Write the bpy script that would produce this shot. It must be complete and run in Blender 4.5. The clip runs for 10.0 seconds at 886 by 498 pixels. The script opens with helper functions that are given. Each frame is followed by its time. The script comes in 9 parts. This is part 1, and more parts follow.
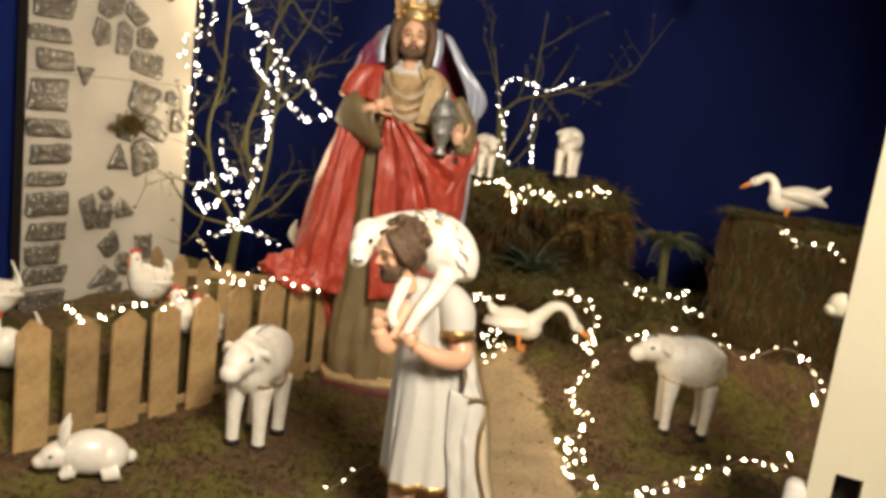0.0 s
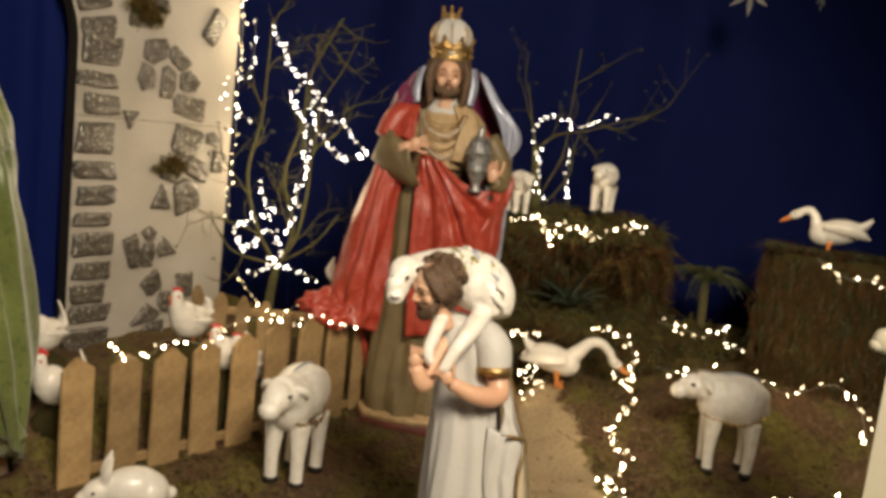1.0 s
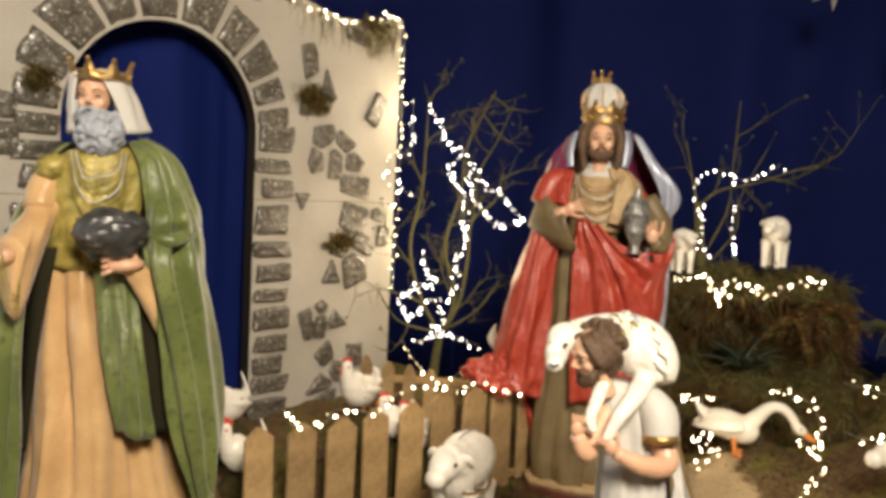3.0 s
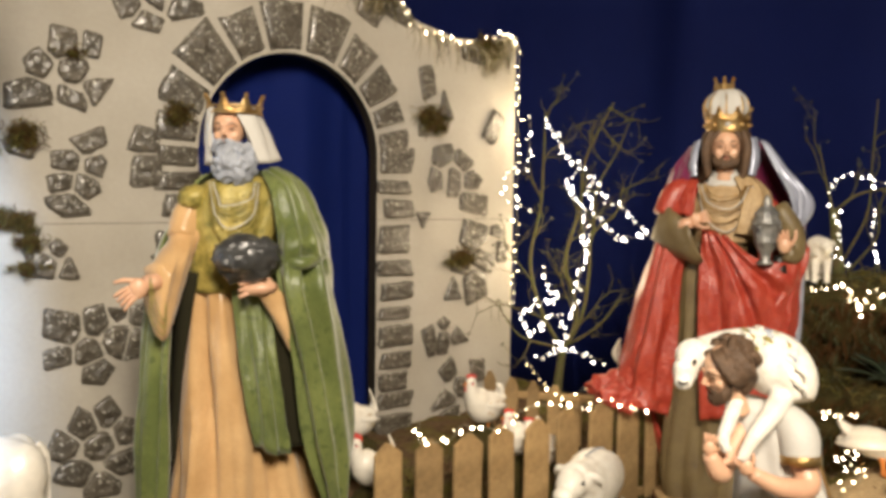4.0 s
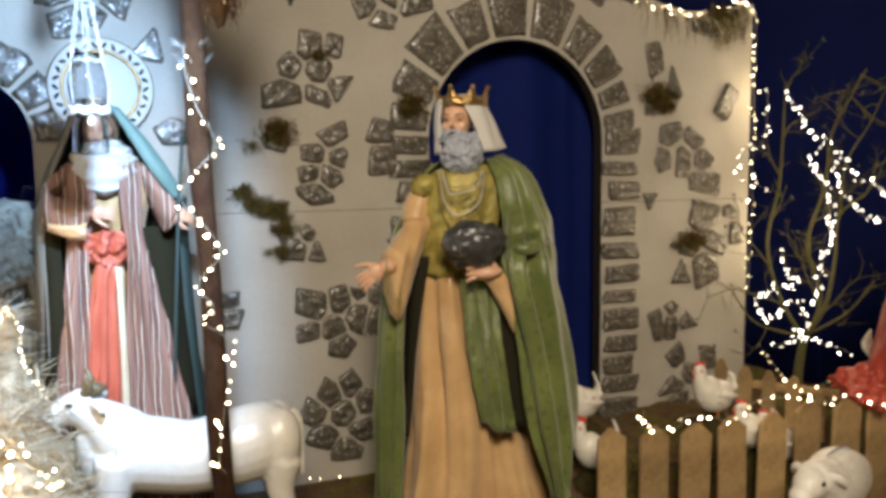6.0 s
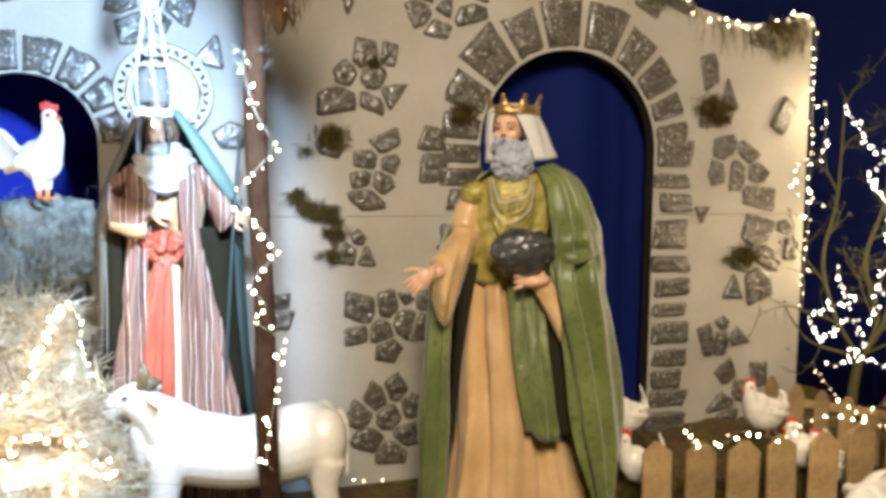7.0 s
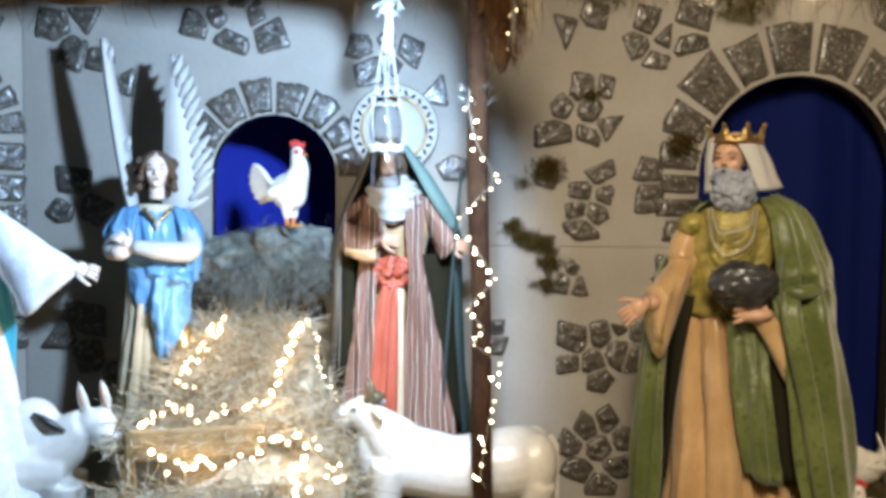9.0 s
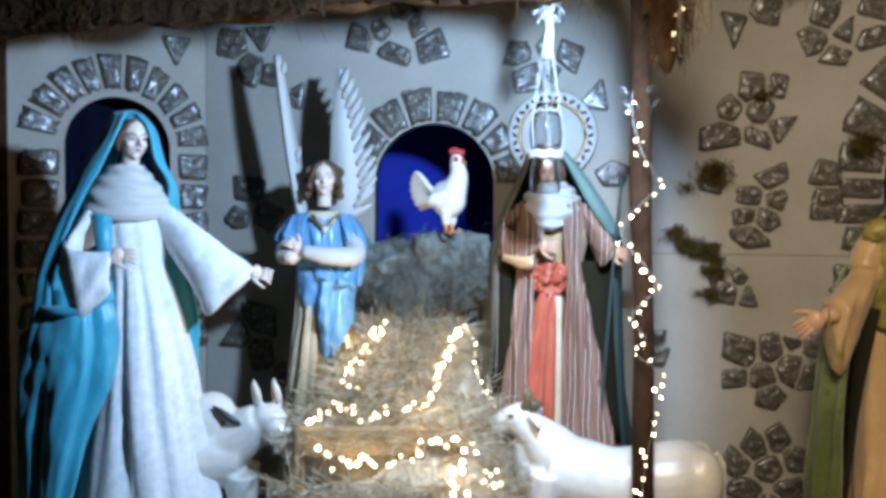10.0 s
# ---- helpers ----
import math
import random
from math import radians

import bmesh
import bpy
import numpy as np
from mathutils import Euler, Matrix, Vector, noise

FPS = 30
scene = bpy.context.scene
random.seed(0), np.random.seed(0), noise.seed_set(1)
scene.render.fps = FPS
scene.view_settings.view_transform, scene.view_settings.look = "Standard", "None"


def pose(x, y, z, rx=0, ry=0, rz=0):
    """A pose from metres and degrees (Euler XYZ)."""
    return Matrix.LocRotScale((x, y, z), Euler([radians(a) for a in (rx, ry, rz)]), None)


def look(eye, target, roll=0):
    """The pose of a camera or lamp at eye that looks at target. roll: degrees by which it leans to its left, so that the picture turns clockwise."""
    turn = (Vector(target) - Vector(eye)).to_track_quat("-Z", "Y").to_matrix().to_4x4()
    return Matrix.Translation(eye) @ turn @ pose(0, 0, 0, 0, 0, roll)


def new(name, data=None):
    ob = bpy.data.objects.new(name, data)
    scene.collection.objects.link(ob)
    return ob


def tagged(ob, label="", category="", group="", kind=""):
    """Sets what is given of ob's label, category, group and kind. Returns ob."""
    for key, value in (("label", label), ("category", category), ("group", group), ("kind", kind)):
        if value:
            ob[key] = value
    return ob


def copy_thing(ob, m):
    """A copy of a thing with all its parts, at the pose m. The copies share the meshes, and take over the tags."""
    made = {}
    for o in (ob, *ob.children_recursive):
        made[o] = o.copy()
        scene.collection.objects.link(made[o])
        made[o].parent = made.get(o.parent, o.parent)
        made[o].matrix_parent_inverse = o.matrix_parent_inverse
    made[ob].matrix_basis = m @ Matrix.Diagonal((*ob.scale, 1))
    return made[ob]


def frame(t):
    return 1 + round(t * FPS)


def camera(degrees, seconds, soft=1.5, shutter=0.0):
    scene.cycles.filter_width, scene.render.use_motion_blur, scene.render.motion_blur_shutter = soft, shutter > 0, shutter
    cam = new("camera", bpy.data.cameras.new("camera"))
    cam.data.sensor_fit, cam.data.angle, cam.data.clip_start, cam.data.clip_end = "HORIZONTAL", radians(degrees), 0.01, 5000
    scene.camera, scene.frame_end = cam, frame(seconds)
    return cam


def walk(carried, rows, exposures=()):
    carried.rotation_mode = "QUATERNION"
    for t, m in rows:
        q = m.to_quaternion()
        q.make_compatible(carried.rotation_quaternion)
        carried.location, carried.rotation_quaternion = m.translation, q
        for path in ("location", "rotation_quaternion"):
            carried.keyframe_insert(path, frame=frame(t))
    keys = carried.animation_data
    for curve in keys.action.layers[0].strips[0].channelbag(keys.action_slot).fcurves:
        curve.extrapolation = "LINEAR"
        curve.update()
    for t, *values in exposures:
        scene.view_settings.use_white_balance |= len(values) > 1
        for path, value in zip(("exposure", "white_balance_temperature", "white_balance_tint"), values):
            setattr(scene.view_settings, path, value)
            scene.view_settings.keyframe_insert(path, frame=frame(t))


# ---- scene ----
cam = camera(57.24, 10.0, soft=3.8)
PATH = [
    (0, (-0.002, 0.002, 1.130), (-0.003, 1.969, 0.771), 7.44),
    (0.5, (-0.004, -0.008, 1.132), (-0.066, 1.965, 0.810), 7.00),
    (1, (-0.001, -0.008, 1.134), (-0.102, 1.969, 0.851), 6.55),
    (1.5, (0.004, -0.014, 1.136), (-0.157, 1.967, 0.907), 5.75),
    (2, (0.009, -0.022, 1.137), (-0.225, 1.953, 0.929), 4.96),
    (2.5, (0.013, -0.023, 1.142), (-0.350, 1.935, 0.959), 3.91),
    (3, (0.019, -0.027, 1.149), (-0.491, 1.900, 0.988), 2.92),
    (4.5, (0.016, -0.058, 1.177), (-0.915, 1.709, 1.069), -0.84),
    (5, (0.026, -0.066, 1.193), (-1.054, 1.616, 1.107), -2.51),
    (5.5, (0.033, -0.066, 1.194), (-1.160, 1.530, 1.028), -2.06),
    (7, (0.052, -0.083, 1.182), (-1.296, 1.385, 1.011), 0.57),
    (7.5, (0.054, -0.097, 1.180), (-1.378, 1.296, 1.095), -0.24),
    (8, (0.066, -0.101, 1.190), (-1.460, 1.188, 1.101), -0.33),
    (8.5, (0.077, -0.104, 1.183), (-1.509, 1.110, 1.077), 0.19),
    (9, (0.095, -0.137, 1.177), (-1.587, 0.940, 1.078), 0.75),
    (9.5, (0.076, -0.138, 1.176), (-1.700, 0.776, 1.077), 0.79),
    (10, (0.082, -0.154, 1.173), (-1.771, 0.593, 1.088), 0.65),
]
EXPOSURES = [(0.0, 0.08, 6300, 10), (0.5, 0.0, 6300, 10), (1.0, -0.35, 6450, 10), (1.5, -0.55, 6500, 10), (2.0, -0.78, 6500, 10), (2.5, -0.52, 6400, 10), (3.0, 0.05, 6200, 10), (4.5, 0.1, 6150, 10), (5.0, -0.05, 6250, 10), (5.5, -0.75, 6300, 10), (6.5, -0.4, 6450, 10), (7.5, -0.05, 6450, 10), (8.5, -0.45, 6650, 10), (9.1, -0.68, 6600, 10), (9.5, -0.92, 6400, 10), (10.0, -1.06, 6350, 10)]
walk(cam, [(t, look(eye, target, roll)) for t, eye, target, roll in PATH], EXPOSURES)

# ---- world and large lights ----
world = bpy.data.worlds.new("hall")
scene.world = world
world.use_nodes = True
world.node_tree.nodes["Background"].inputs[0].default_value = (0.9, 0.75, 0.55, 1)
world.node_tree.nodes["Background"].inputs[1].default_value = 0.003


def lamp(name, kind, m, power, colour, **more):
    data = bpy.data.lights.new(name, kind)
    data.energy, data.color = power, colour
    ob = new(name, data)
    ob.matrix_world = m
    if kind == "AREA":
        data.shape, data.size, data.size_y = "RECTANGLE", more["size"], more["size_y"]
    if kind == "POINT":
        data.shadow_soft_size = more["soft"]
    if kind == "SPOT":
        data.spot_size, data.spot_blend, data.shadow_soft_size = radians(more["angle"]), more["blend"], more["soft"]
    return ob


lamp("hall_light", "SPOT", look((0.83, -0.67, 2.85), (-0.55, 2.7, 0.65)), 1010, (1.0, 0.85, 0.65), angle=74, blend=0.35, soft=0.5)
lamp("stable_lamp", "SPOT", look((-1.19, 0.75, 1.64), (-2.77, 0.48, 0.97)), 420, (0.43, 0.655, 1.0), angle=108, blend=0.45, soft=0.045)

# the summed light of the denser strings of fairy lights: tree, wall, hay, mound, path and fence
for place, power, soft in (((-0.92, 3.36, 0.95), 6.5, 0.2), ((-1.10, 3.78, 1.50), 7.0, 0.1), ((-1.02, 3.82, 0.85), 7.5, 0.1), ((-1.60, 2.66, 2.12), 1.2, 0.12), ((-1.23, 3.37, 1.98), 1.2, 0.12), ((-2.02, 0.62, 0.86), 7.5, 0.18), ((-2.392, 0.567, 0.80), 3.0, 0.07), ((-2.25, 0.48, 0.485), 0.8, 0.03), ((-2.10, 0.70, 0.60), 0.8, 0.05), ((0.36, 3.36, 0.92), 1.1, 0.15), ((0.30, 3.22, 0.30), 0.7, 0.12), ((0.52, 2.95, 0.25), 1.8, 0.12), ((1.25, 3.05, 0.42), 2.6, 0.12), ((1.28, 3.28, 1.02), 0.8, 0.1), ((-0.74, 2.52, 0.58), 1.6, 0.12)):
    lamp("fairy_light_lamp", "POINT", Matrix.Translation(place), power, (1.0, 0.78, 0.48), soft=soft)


# ---- materials ----
def material(name, colour, rough=0.6, metal=0.0, scale=20.0, vary=0.25, second=None, bump=0.2, fine=140.0, coat=0.0, mix=(0.35, 0.7), spots=None, island=0.0, sheen=0.0):
    """A surface with variation at two scales and fine relief; second: a colour that comes through in stains."""
    m = bpy.data.materials.new(name)
    m.use_nodes = True
    t = m.node_tree
    b = t.nodes["Principled BSDF"]
    add = t.nodes.new
    b.inputs["Roughness"].default_value, b.inputs["Metallic"].default_value = rough, metal
    b.inputs["Coat Weight"].default_value = coat
    b.inputs["Specular IOR Level"].default_value = 0.5 if rough < 0.75 else 0.14
    b.inputs["Coat Roughness"].default_value = 0.2
    b.inputs["Sheen Weight"].default_value = sheen
    co = add("ShaderNodeTexCoord")
    n1, n2 = add("ShaderNodeTexNoise"), add("ShaderNodeTexNoise")
    for n, s, d in ((n1, scale, 4), (n2, fine, 3)):
        n.inputs["Scale"].default_value, n.inputs["Detail"].default_value = s, d
        t.links.new(co.outputs["Object"], n.inputs["Vector"])
    ramp = add("ShaderNodeMapRange")
    ramp.inputs["From Min"].default_value, ramp.inputs["From Max"].default_value = mix
    t.links.new(n1.outputs["Fac"], ramp.inputs["Value"])
    blend = add("ShaderNodeMix")
    blend.data_type = "RGBA"
    other = second or tuple(c * (1 - vary) for c in colour)
    blend.inputs[6].default_value, blend.inputs[7].default_value = (*colour, 1), (*other, 1)
    t.links.new(ramp.outputs["Result"], blend.inputs[0])
    shade = add("ShaderNodeHueSaturation")
    value = add("ShaderNodeMapRange")
    value.inputs["To Min"].default_value, value.inputs["To Max"].default_value = 1 - vary, 1 + vary
    t.links.new(n2.outputs["Fac"], value.inputs["Value"])
    t.links.new(value.outputs["Result"], shade.inputs["Value"])
    t.links.new(blend.outputs[2], shade.inputs["Color"])
    last = shade
    if spots:
        n3 = add("ShaderNodeTexNoise")
        n3.inputs["Scale"].default_value, n3.inputs["Detail"].default_value = spots[1], 2
        t.links.new(co.outputs["Object"], n3.inputs["Vector"])
        cut = add("ShaderNodeMapRange")
        cut.inputs["From Min"].default_value, cut.inputs["From Max"].default_value = spots[2], spots[2] + 0.05
        t.links.new(n3.outputs["Fac"], cut.inputs["Value"])
        over = add("ShaderNodeMix")
        over.data_type = "RGBA"
        over.inputs[7].default_value = (*spots[0], 1)
        t.links.new(cut.outputs["Result"], over.inputs[0])
        t.links.new(shade.outputs["Color"], over.inputs[6])
        last = over
        t.links.new(over.outputs[2], b.inputs["Base Color"])
    else:
        t.links.new(shade.outputs["Color"], b.inputs["Base Color"])
    if island:
        rnd, rv, hs = add("ShaderNodeObjectInfo"), add("ShaderNodeMapRange"), add("ShaderNodeHueSaturation")
        rv.inputs["To Min"].default_value, rv.inputs["To Max"].default_value = 1 - island, 1 + island
        t.links.new(rnd.outputs["Random"], rv.inputs["Value"])
        t.links.new(rv.outputs["Result"], hs.inputs["Value"])
        t.links.new(last.outputs[2] if spots else last.outputs["Color"], hs.inputs["Color"])
        t.links.new(hs.outputs["Color"], b.inputs["Base Color"])
    if bump:
        bp = add("ShaderNodeBump")
        bp.inputs["Strength"].default_value, bp.inputs["Distance"].default_value = bump, 0.006
        t.links.new(n2.outputs["Fac"], bp.inputs["Height"])
        t.links.new(bp.outputs["Normal"], b.inputs["Normal"])
    return m


def glowing(name, colour, power):
    m = bpy.data.materials.new(name)
    m.use_nodes = True
    b = m.node_tree.nodes["Principled BSDF"]
    b.inputs["Base Color"].default_value = (*colour, 1)
    b.inputs["Emission Color"].default_value, b.inputs["Emission Strength"].default_value = (*colour, 1), power
    # the little lamps are not all equally bright
    info, bright = m.node_tree.nodes.new("ShaderNodeObjectInfo"), m.node_tree.nodes.new("ShaderNodeMath")
    curve = m.node_tree.nodes.new("ShaderNodeMath")
    curve.operation, bright.operation = "POWER", "MULTIPLY_ADD"
    curve.inputs[1].default_value = 2.2
    bright.inputs[1].default_value, bright.inputs[2].default_value = power, power * 0.06
    m.node_tree.links.new(info.outputs["Random"], curve.inputs[0])
    m.node_tree.links.new(curve.outputs[0], bright.inputs[0])
    m.node_tree.links.new(bright.outputs[0], b.inputs["Emission Strength"])
    return m


M = {}
M["wall"] = material("painted_board", (0.40, 0.37, 0.32), 0.85, scale=3, vary=0.08, second=(0.34, 0.31, 0.26), bump=0.15, fine=60)
M["edge"] = material("dark_board_edge", (0.022, 0.018, 0.015), 0.8, scale=8, vary=0.2)
# the pale spots are glints of the glossy stone, painted into its colour
M["stone"] = material("moulded_stone", (0.105, 0.090, 0.070), 0.36, scale=30, vary=0.55, second=(0.05, 0.042, 0.032), bump=1.0, fine=58, coat=0.5, spots=((0.46, 0.44, 0.38), 95, 0.605), island=0.2)
M["ground"] = material("trodden_earth", (0.085, 0.051, 0.027), 0.95, scale=5.5, vary=0.75, second=(0.095, 0.080, 0.021), bump=1.0, fine=46, mix=(0.44, 0.58), spots=((0.13, 0.095, 0.055), 30, 0.66))
M["path"] = material("sandy_path", (0.29, 0.215, 0.125), 0.95, scale=9, vary=0.4, second=(0.13, 0.09, 0.05), bump=1.0, fine=80)
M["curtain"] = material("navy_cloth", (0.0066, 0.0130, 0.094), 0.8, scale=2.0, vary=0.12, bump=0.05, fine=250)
# the navy cloth again, its colour brightened for the light in doorway and window
M["curtain_door_lit"] = material("navy_cloth_door_lit", (0.009, 0.022, 0.17), 0.75, scale=2.5, vary=0.1, bump=0.05, fine=250)
M["curtain_window_lit"] = material("navy_cloth_window_lit", (0.018, 0.05, 0.72), 0.7, scale=3.0, vary=0.1, bump=0.05, fine=250)
M["wood"] = material("pale_pine", (0.34, 0.225, 0.10), 0.7, scale=9, vary=0.4, second=(0.19, 0.115, 0.045), bump=0.4, fine=60, island=0.2, mix=(0.4, 0.75))
M["darkwood"] = material("dark_bark", (0.042, 0.021, 0.010), 0.95, scale=14, vary=0.4, second=(0.026, 0.010, 0.004), bump=0.9, fine=60)
M["thatch"] = material("brown_thatch", (0.095, 0.042, 0.014), 0.95, scale=12, vary=0.45, second=(0.045, 0.020, 0.007), bump=1.0, fine=80)
M["room"] = material("hall_plaster", (0.30, 0.27, 0.22), 0.9, scale=3, vary=0.1, bump=0.1)
M["skin"] = material("painted_skin", (0.62, 0.38, 0.24), 0.45, scale=15, vary=0.08, second=(0.55, 0.30, 0.19), bump=0.05, coat=0.2)
M["hair"] = material("painted_hair", (0.11, 0.062, 0.032), 0.7, scale=30, vary=0.4, bump=0.8, fine=70)
M["greybeard"] = material("grey_beard", (0.36, 0.38, 0.43), 0.7, scale=30, vary=0.35, bump=0.9, fine=70)
M["gold"] = material("gilt_metal", (0.46, 0.33, 0.15), 0.36, metal=0.85, scale=30, vary=0.3, second=(0.40, 0.22, 0.06), bump=0.4, fine=120)
M["red"] = material("red_lacquered_cloth", (0.38, 0.050, 0.025), 0.42, scale=34, vary=0.25, second=(0.30, 0.03, 0.018), bump=0.9, fine=85, coat=0.2)
M["purple"] = material("purple_satin", (0.16, 0.012, 0.06), 0.4, scale=10, vary=0.2, bump=0.1, sheen=0.3)
M["silver"] = material("silver_lining", (0.34, 0.36, 0.45), 0.35, scale=12, vary=0.2, bump=0.1, metal=0.2)
M["olive"] = material("olive_brown_robe", (0.17, 0.125, 0.055), 0.5, scale=10, vary=0.25, second=(0.12, 0.085, 0.04), bump=0.2, coat=0.15)
M["tan"] = material("tan_brocade", (0.44, 0.31, 0.16), 0.55, scale=40, vary=0.35, second=(0.32, 0.21, 0.10), bump=0.6, fine=130)
M["green"] = material("green_velvet", (0.140, 0.165, 0.044), 0.40, scale=7, vary=0.25, second=(0.085, 0.108, 0.026), bump=0.35, fine=95, sheen=0.35, mix=(0.38, 0.64), spots=((0.072, 0.095, 0.022), 46, 0.575))
M["satin"] = material("peach_satin", (0.60, 0.39, 0.19), 0.24, scale=6, vary=0.12, second=(0.42, 0.245, 0.10), bump=0.05, sheen=0.3)
M["goldcloth"] = material("gold_cloth", (0.42, 0.33, 0.085), 0.45, scale=28, vary=0.35, second=(0.17, 0.15, 0.03), bump=0.6, fine=80, metal=0.15)
M["white"] = material("white_cloth", (0.52, 0.50, 0.46), 0.6, scale=8, vary=0.08, bump=0.15)
M["paint"] = material("white_glazed_paint", (0.64, 0.605, 0.54), 0.4, scale=14, vary=0.10, second=(0.70, 0.65, 0.56), bump=0.18, fine=45, coat=0.3)
# colour of the sheets that stand for shade in the gaps between garments
M["gap_shade"] = material("dark_olive_gap_shade", (0.020, 0.018, 0.009), 0.95, scale=10, vary=0.2, bump=0.1)
M["casket"] = material("dark_rock", (0.055, 0.055, 0.055), 0.3, scale=30, vary=0.5, second=(0.014, 0.014, 0.014), bump=1.0, fine=60, coat=0.6, spots=((0.20, 0.205, 0.21), 30, 0.66))
M["fleece"] = material("white_fleece_paint", (0.76, 0.72, 0.64), 0.45, scale=40, vary=0.14, second=(0.64, 0.58, 0.48), bump=0.6, fine=80, coat=0.2, mix=(0.5, 0.75))
# darkened copy of the navy cloth: the shade of the niche is in its colour
M["curtain_shaded"] = material("navy_cloth_niche_shade", (0.006, 0.008, 0.03), 0.8, scale=3, vary=0.2, bump=0.05)
M["dark"] = material("black_paint", (0.014, 0.012, 0.011), 0.4, scale=20, vary=0.2, bump=0.1)
M["beak"] = material("orange_paint", (0.62, 0.22, 0.05), 0.45, scale=20, vary=0.2, bump=0.1)
M["comb"] = material("red_comb", (0.55, 0.04, 0.03), 0.45, scale=20, vary=0.2, bump=0.2)
M["moss"] = material("dry_moss", (0.050, 0.038, 0.012), 0.95, scale=18, vary=0.55, second=(0.028, 0.026, 0.008), bump=1.0, fine=120)
M["hay"] = material("dry_hay", (0.56, 0.49, 0.36), 0.75, scale=30, vary=0.35, second=(0.37, 0.30, 0.19), bump=0.4, fine=160)
M["bluecloth"] = material("turquoise_satin", (0.045, 0.36, 0.46), 0.42, scale=6, vary=0.2, second=(0.03, 0.26, 0.36), bump=0.08, sheen=0.3)
M["paleblue"] = material("blue_satin", (0.16, 0.33, 0.53), 0.3, scale=10, vary=0.2, second=(0.10, 0.27, 0.45), bump=0.1, coat=0.2)
M["teal"] = material("grey_green_cloak", (0.026, 0.046, 0.041), 0.6, scale=9, vary=0.2, second=(0.025, 0.048, 0.044), bump=0.1)
M["coral"] = material("coral_satin", (0.50, 0.12, 0.07), 0.42, scale=8, vary=0.2, second=(0.38, 0.08, 0.045), bump=0.08)
M["fur"] = material("grey_fleece", (0.21, 0.225, 0.195), 0.95, scale=14, vary=0.45, second=(0.10, 0.10, 0.09), bump=1.0, fine=70)
M["eye"] = material("dark_eye_paint", (0.03, 0.02, 0.015), 0.4, scale=20, vary=0.2, bump=0)
M["lip"] = material("rose_lip_paint", (0.40, 0.14, 0.10), 0.45, scale=20, vary=0.1, bump=0)
M["paleskin"] = material("pale_painted_skin", (0.72, 0.58, 0.48), 0.42, scale=15, vary=0.06, second=(0.66, 0.50, 0.41), bump=0.03, coat=0.2)
M["plinth"] = material("plinth_foot", (0.13, 0.03, 0.018), 0.6, scale=12, vary=0.3, second=(0.07, 0.02, 0.012), bump=0.3)
M["lace"] = material("white_lace", (0.80, 0.79, 0.77), 0.75, scale=40, vary=0.05, second=(0.66, 0.65, 0.64), bump=0.3, fine=110)
M["creamcloth"] = material("cream_cloth", (0.60, 0.52, 0.38), 0.6, scale=8, vary=0.15, second=(0.46, 0.36, 0.22), bump=0.1)
M["greycloth"] = material("grey_beige_cloth", (0.17, 0.155, 0.125), 0.7, scale=9, vary=0.2, second=(0.11, 0.10, 0.08), bump=0.15)
M["tealpale"] = material("grey_green_facing", (0.12, 0.20, 0.175), 0.6, scale=9, vary=0.15, bump=0.08)
M["bulb"] = glowing("warm_led", (1.0, 0.74, 0.40), 48)
M["bulb_bright"] = glowing("bright_warm_led", (1.0, 0.78, 0.48), 75)
M["bulb_cool"] = glowing("cool_led", (1.0, 0.90, 0.78), 50)
M["yellowmoss"] = material("yellow_green_moss", (0.18, 0.13, 0.042), 0.95, scale=14, vary=0.4, second=(0.10, 0.10, 0.022), bump=0.6)
M["clod"] = material("crumbled_earth", (0.13, 0.088, 0.05), 0.95, scale=20, vary=0.5, second=(0.06, 0.04, 0.02), bump=0.8)
M["wire"] = material("clear_wire", (0.30, 0.28, 0.22), 0.5, vary=0.1, bump=0)
M["bark"] = material("lichened_twig", (0.085, 0.068, 0.034), 0.9, scale=25, vary=0.4, second=(0.075, 0.08, 0.028), bump=0.8, fine=80)
M["leaf"] = material("dull_leaf", (0.034, 0.052, 0.017), 0.6, scale=20, vary=0.4, second=(0.09, 0.08, 0.03))
M["agave"] = material("grey_green_leaf", (0.030, 0.044, 0.022), 0.6, scale=12, vary=0.3, second=(0.02, 0.032, 0.016), bump=0.1)
M["silverleaf"] = material("silver_tinsel", (0.55, 0.55, 0.52), 0.3, metal=0.8, scale=20, vary=0.3)
M["rope"] = material("white_cord", (0.62, 0.63, 0.62), 0.8, scale=40, vary=0.15, bump=0.6, fine=200)
M["vase"] = material("pewter", (0.34, 0.33, 0.31), 0.4, metal=0.45, scale=30, vary=0.35, second=(0.09, 0.09, 0.09), bump=0.4)
M["cream"] = material("cream_board", (0.52, 0.48, 0.36), 0.7, scale=4, vary=0.07, bump=0.1)


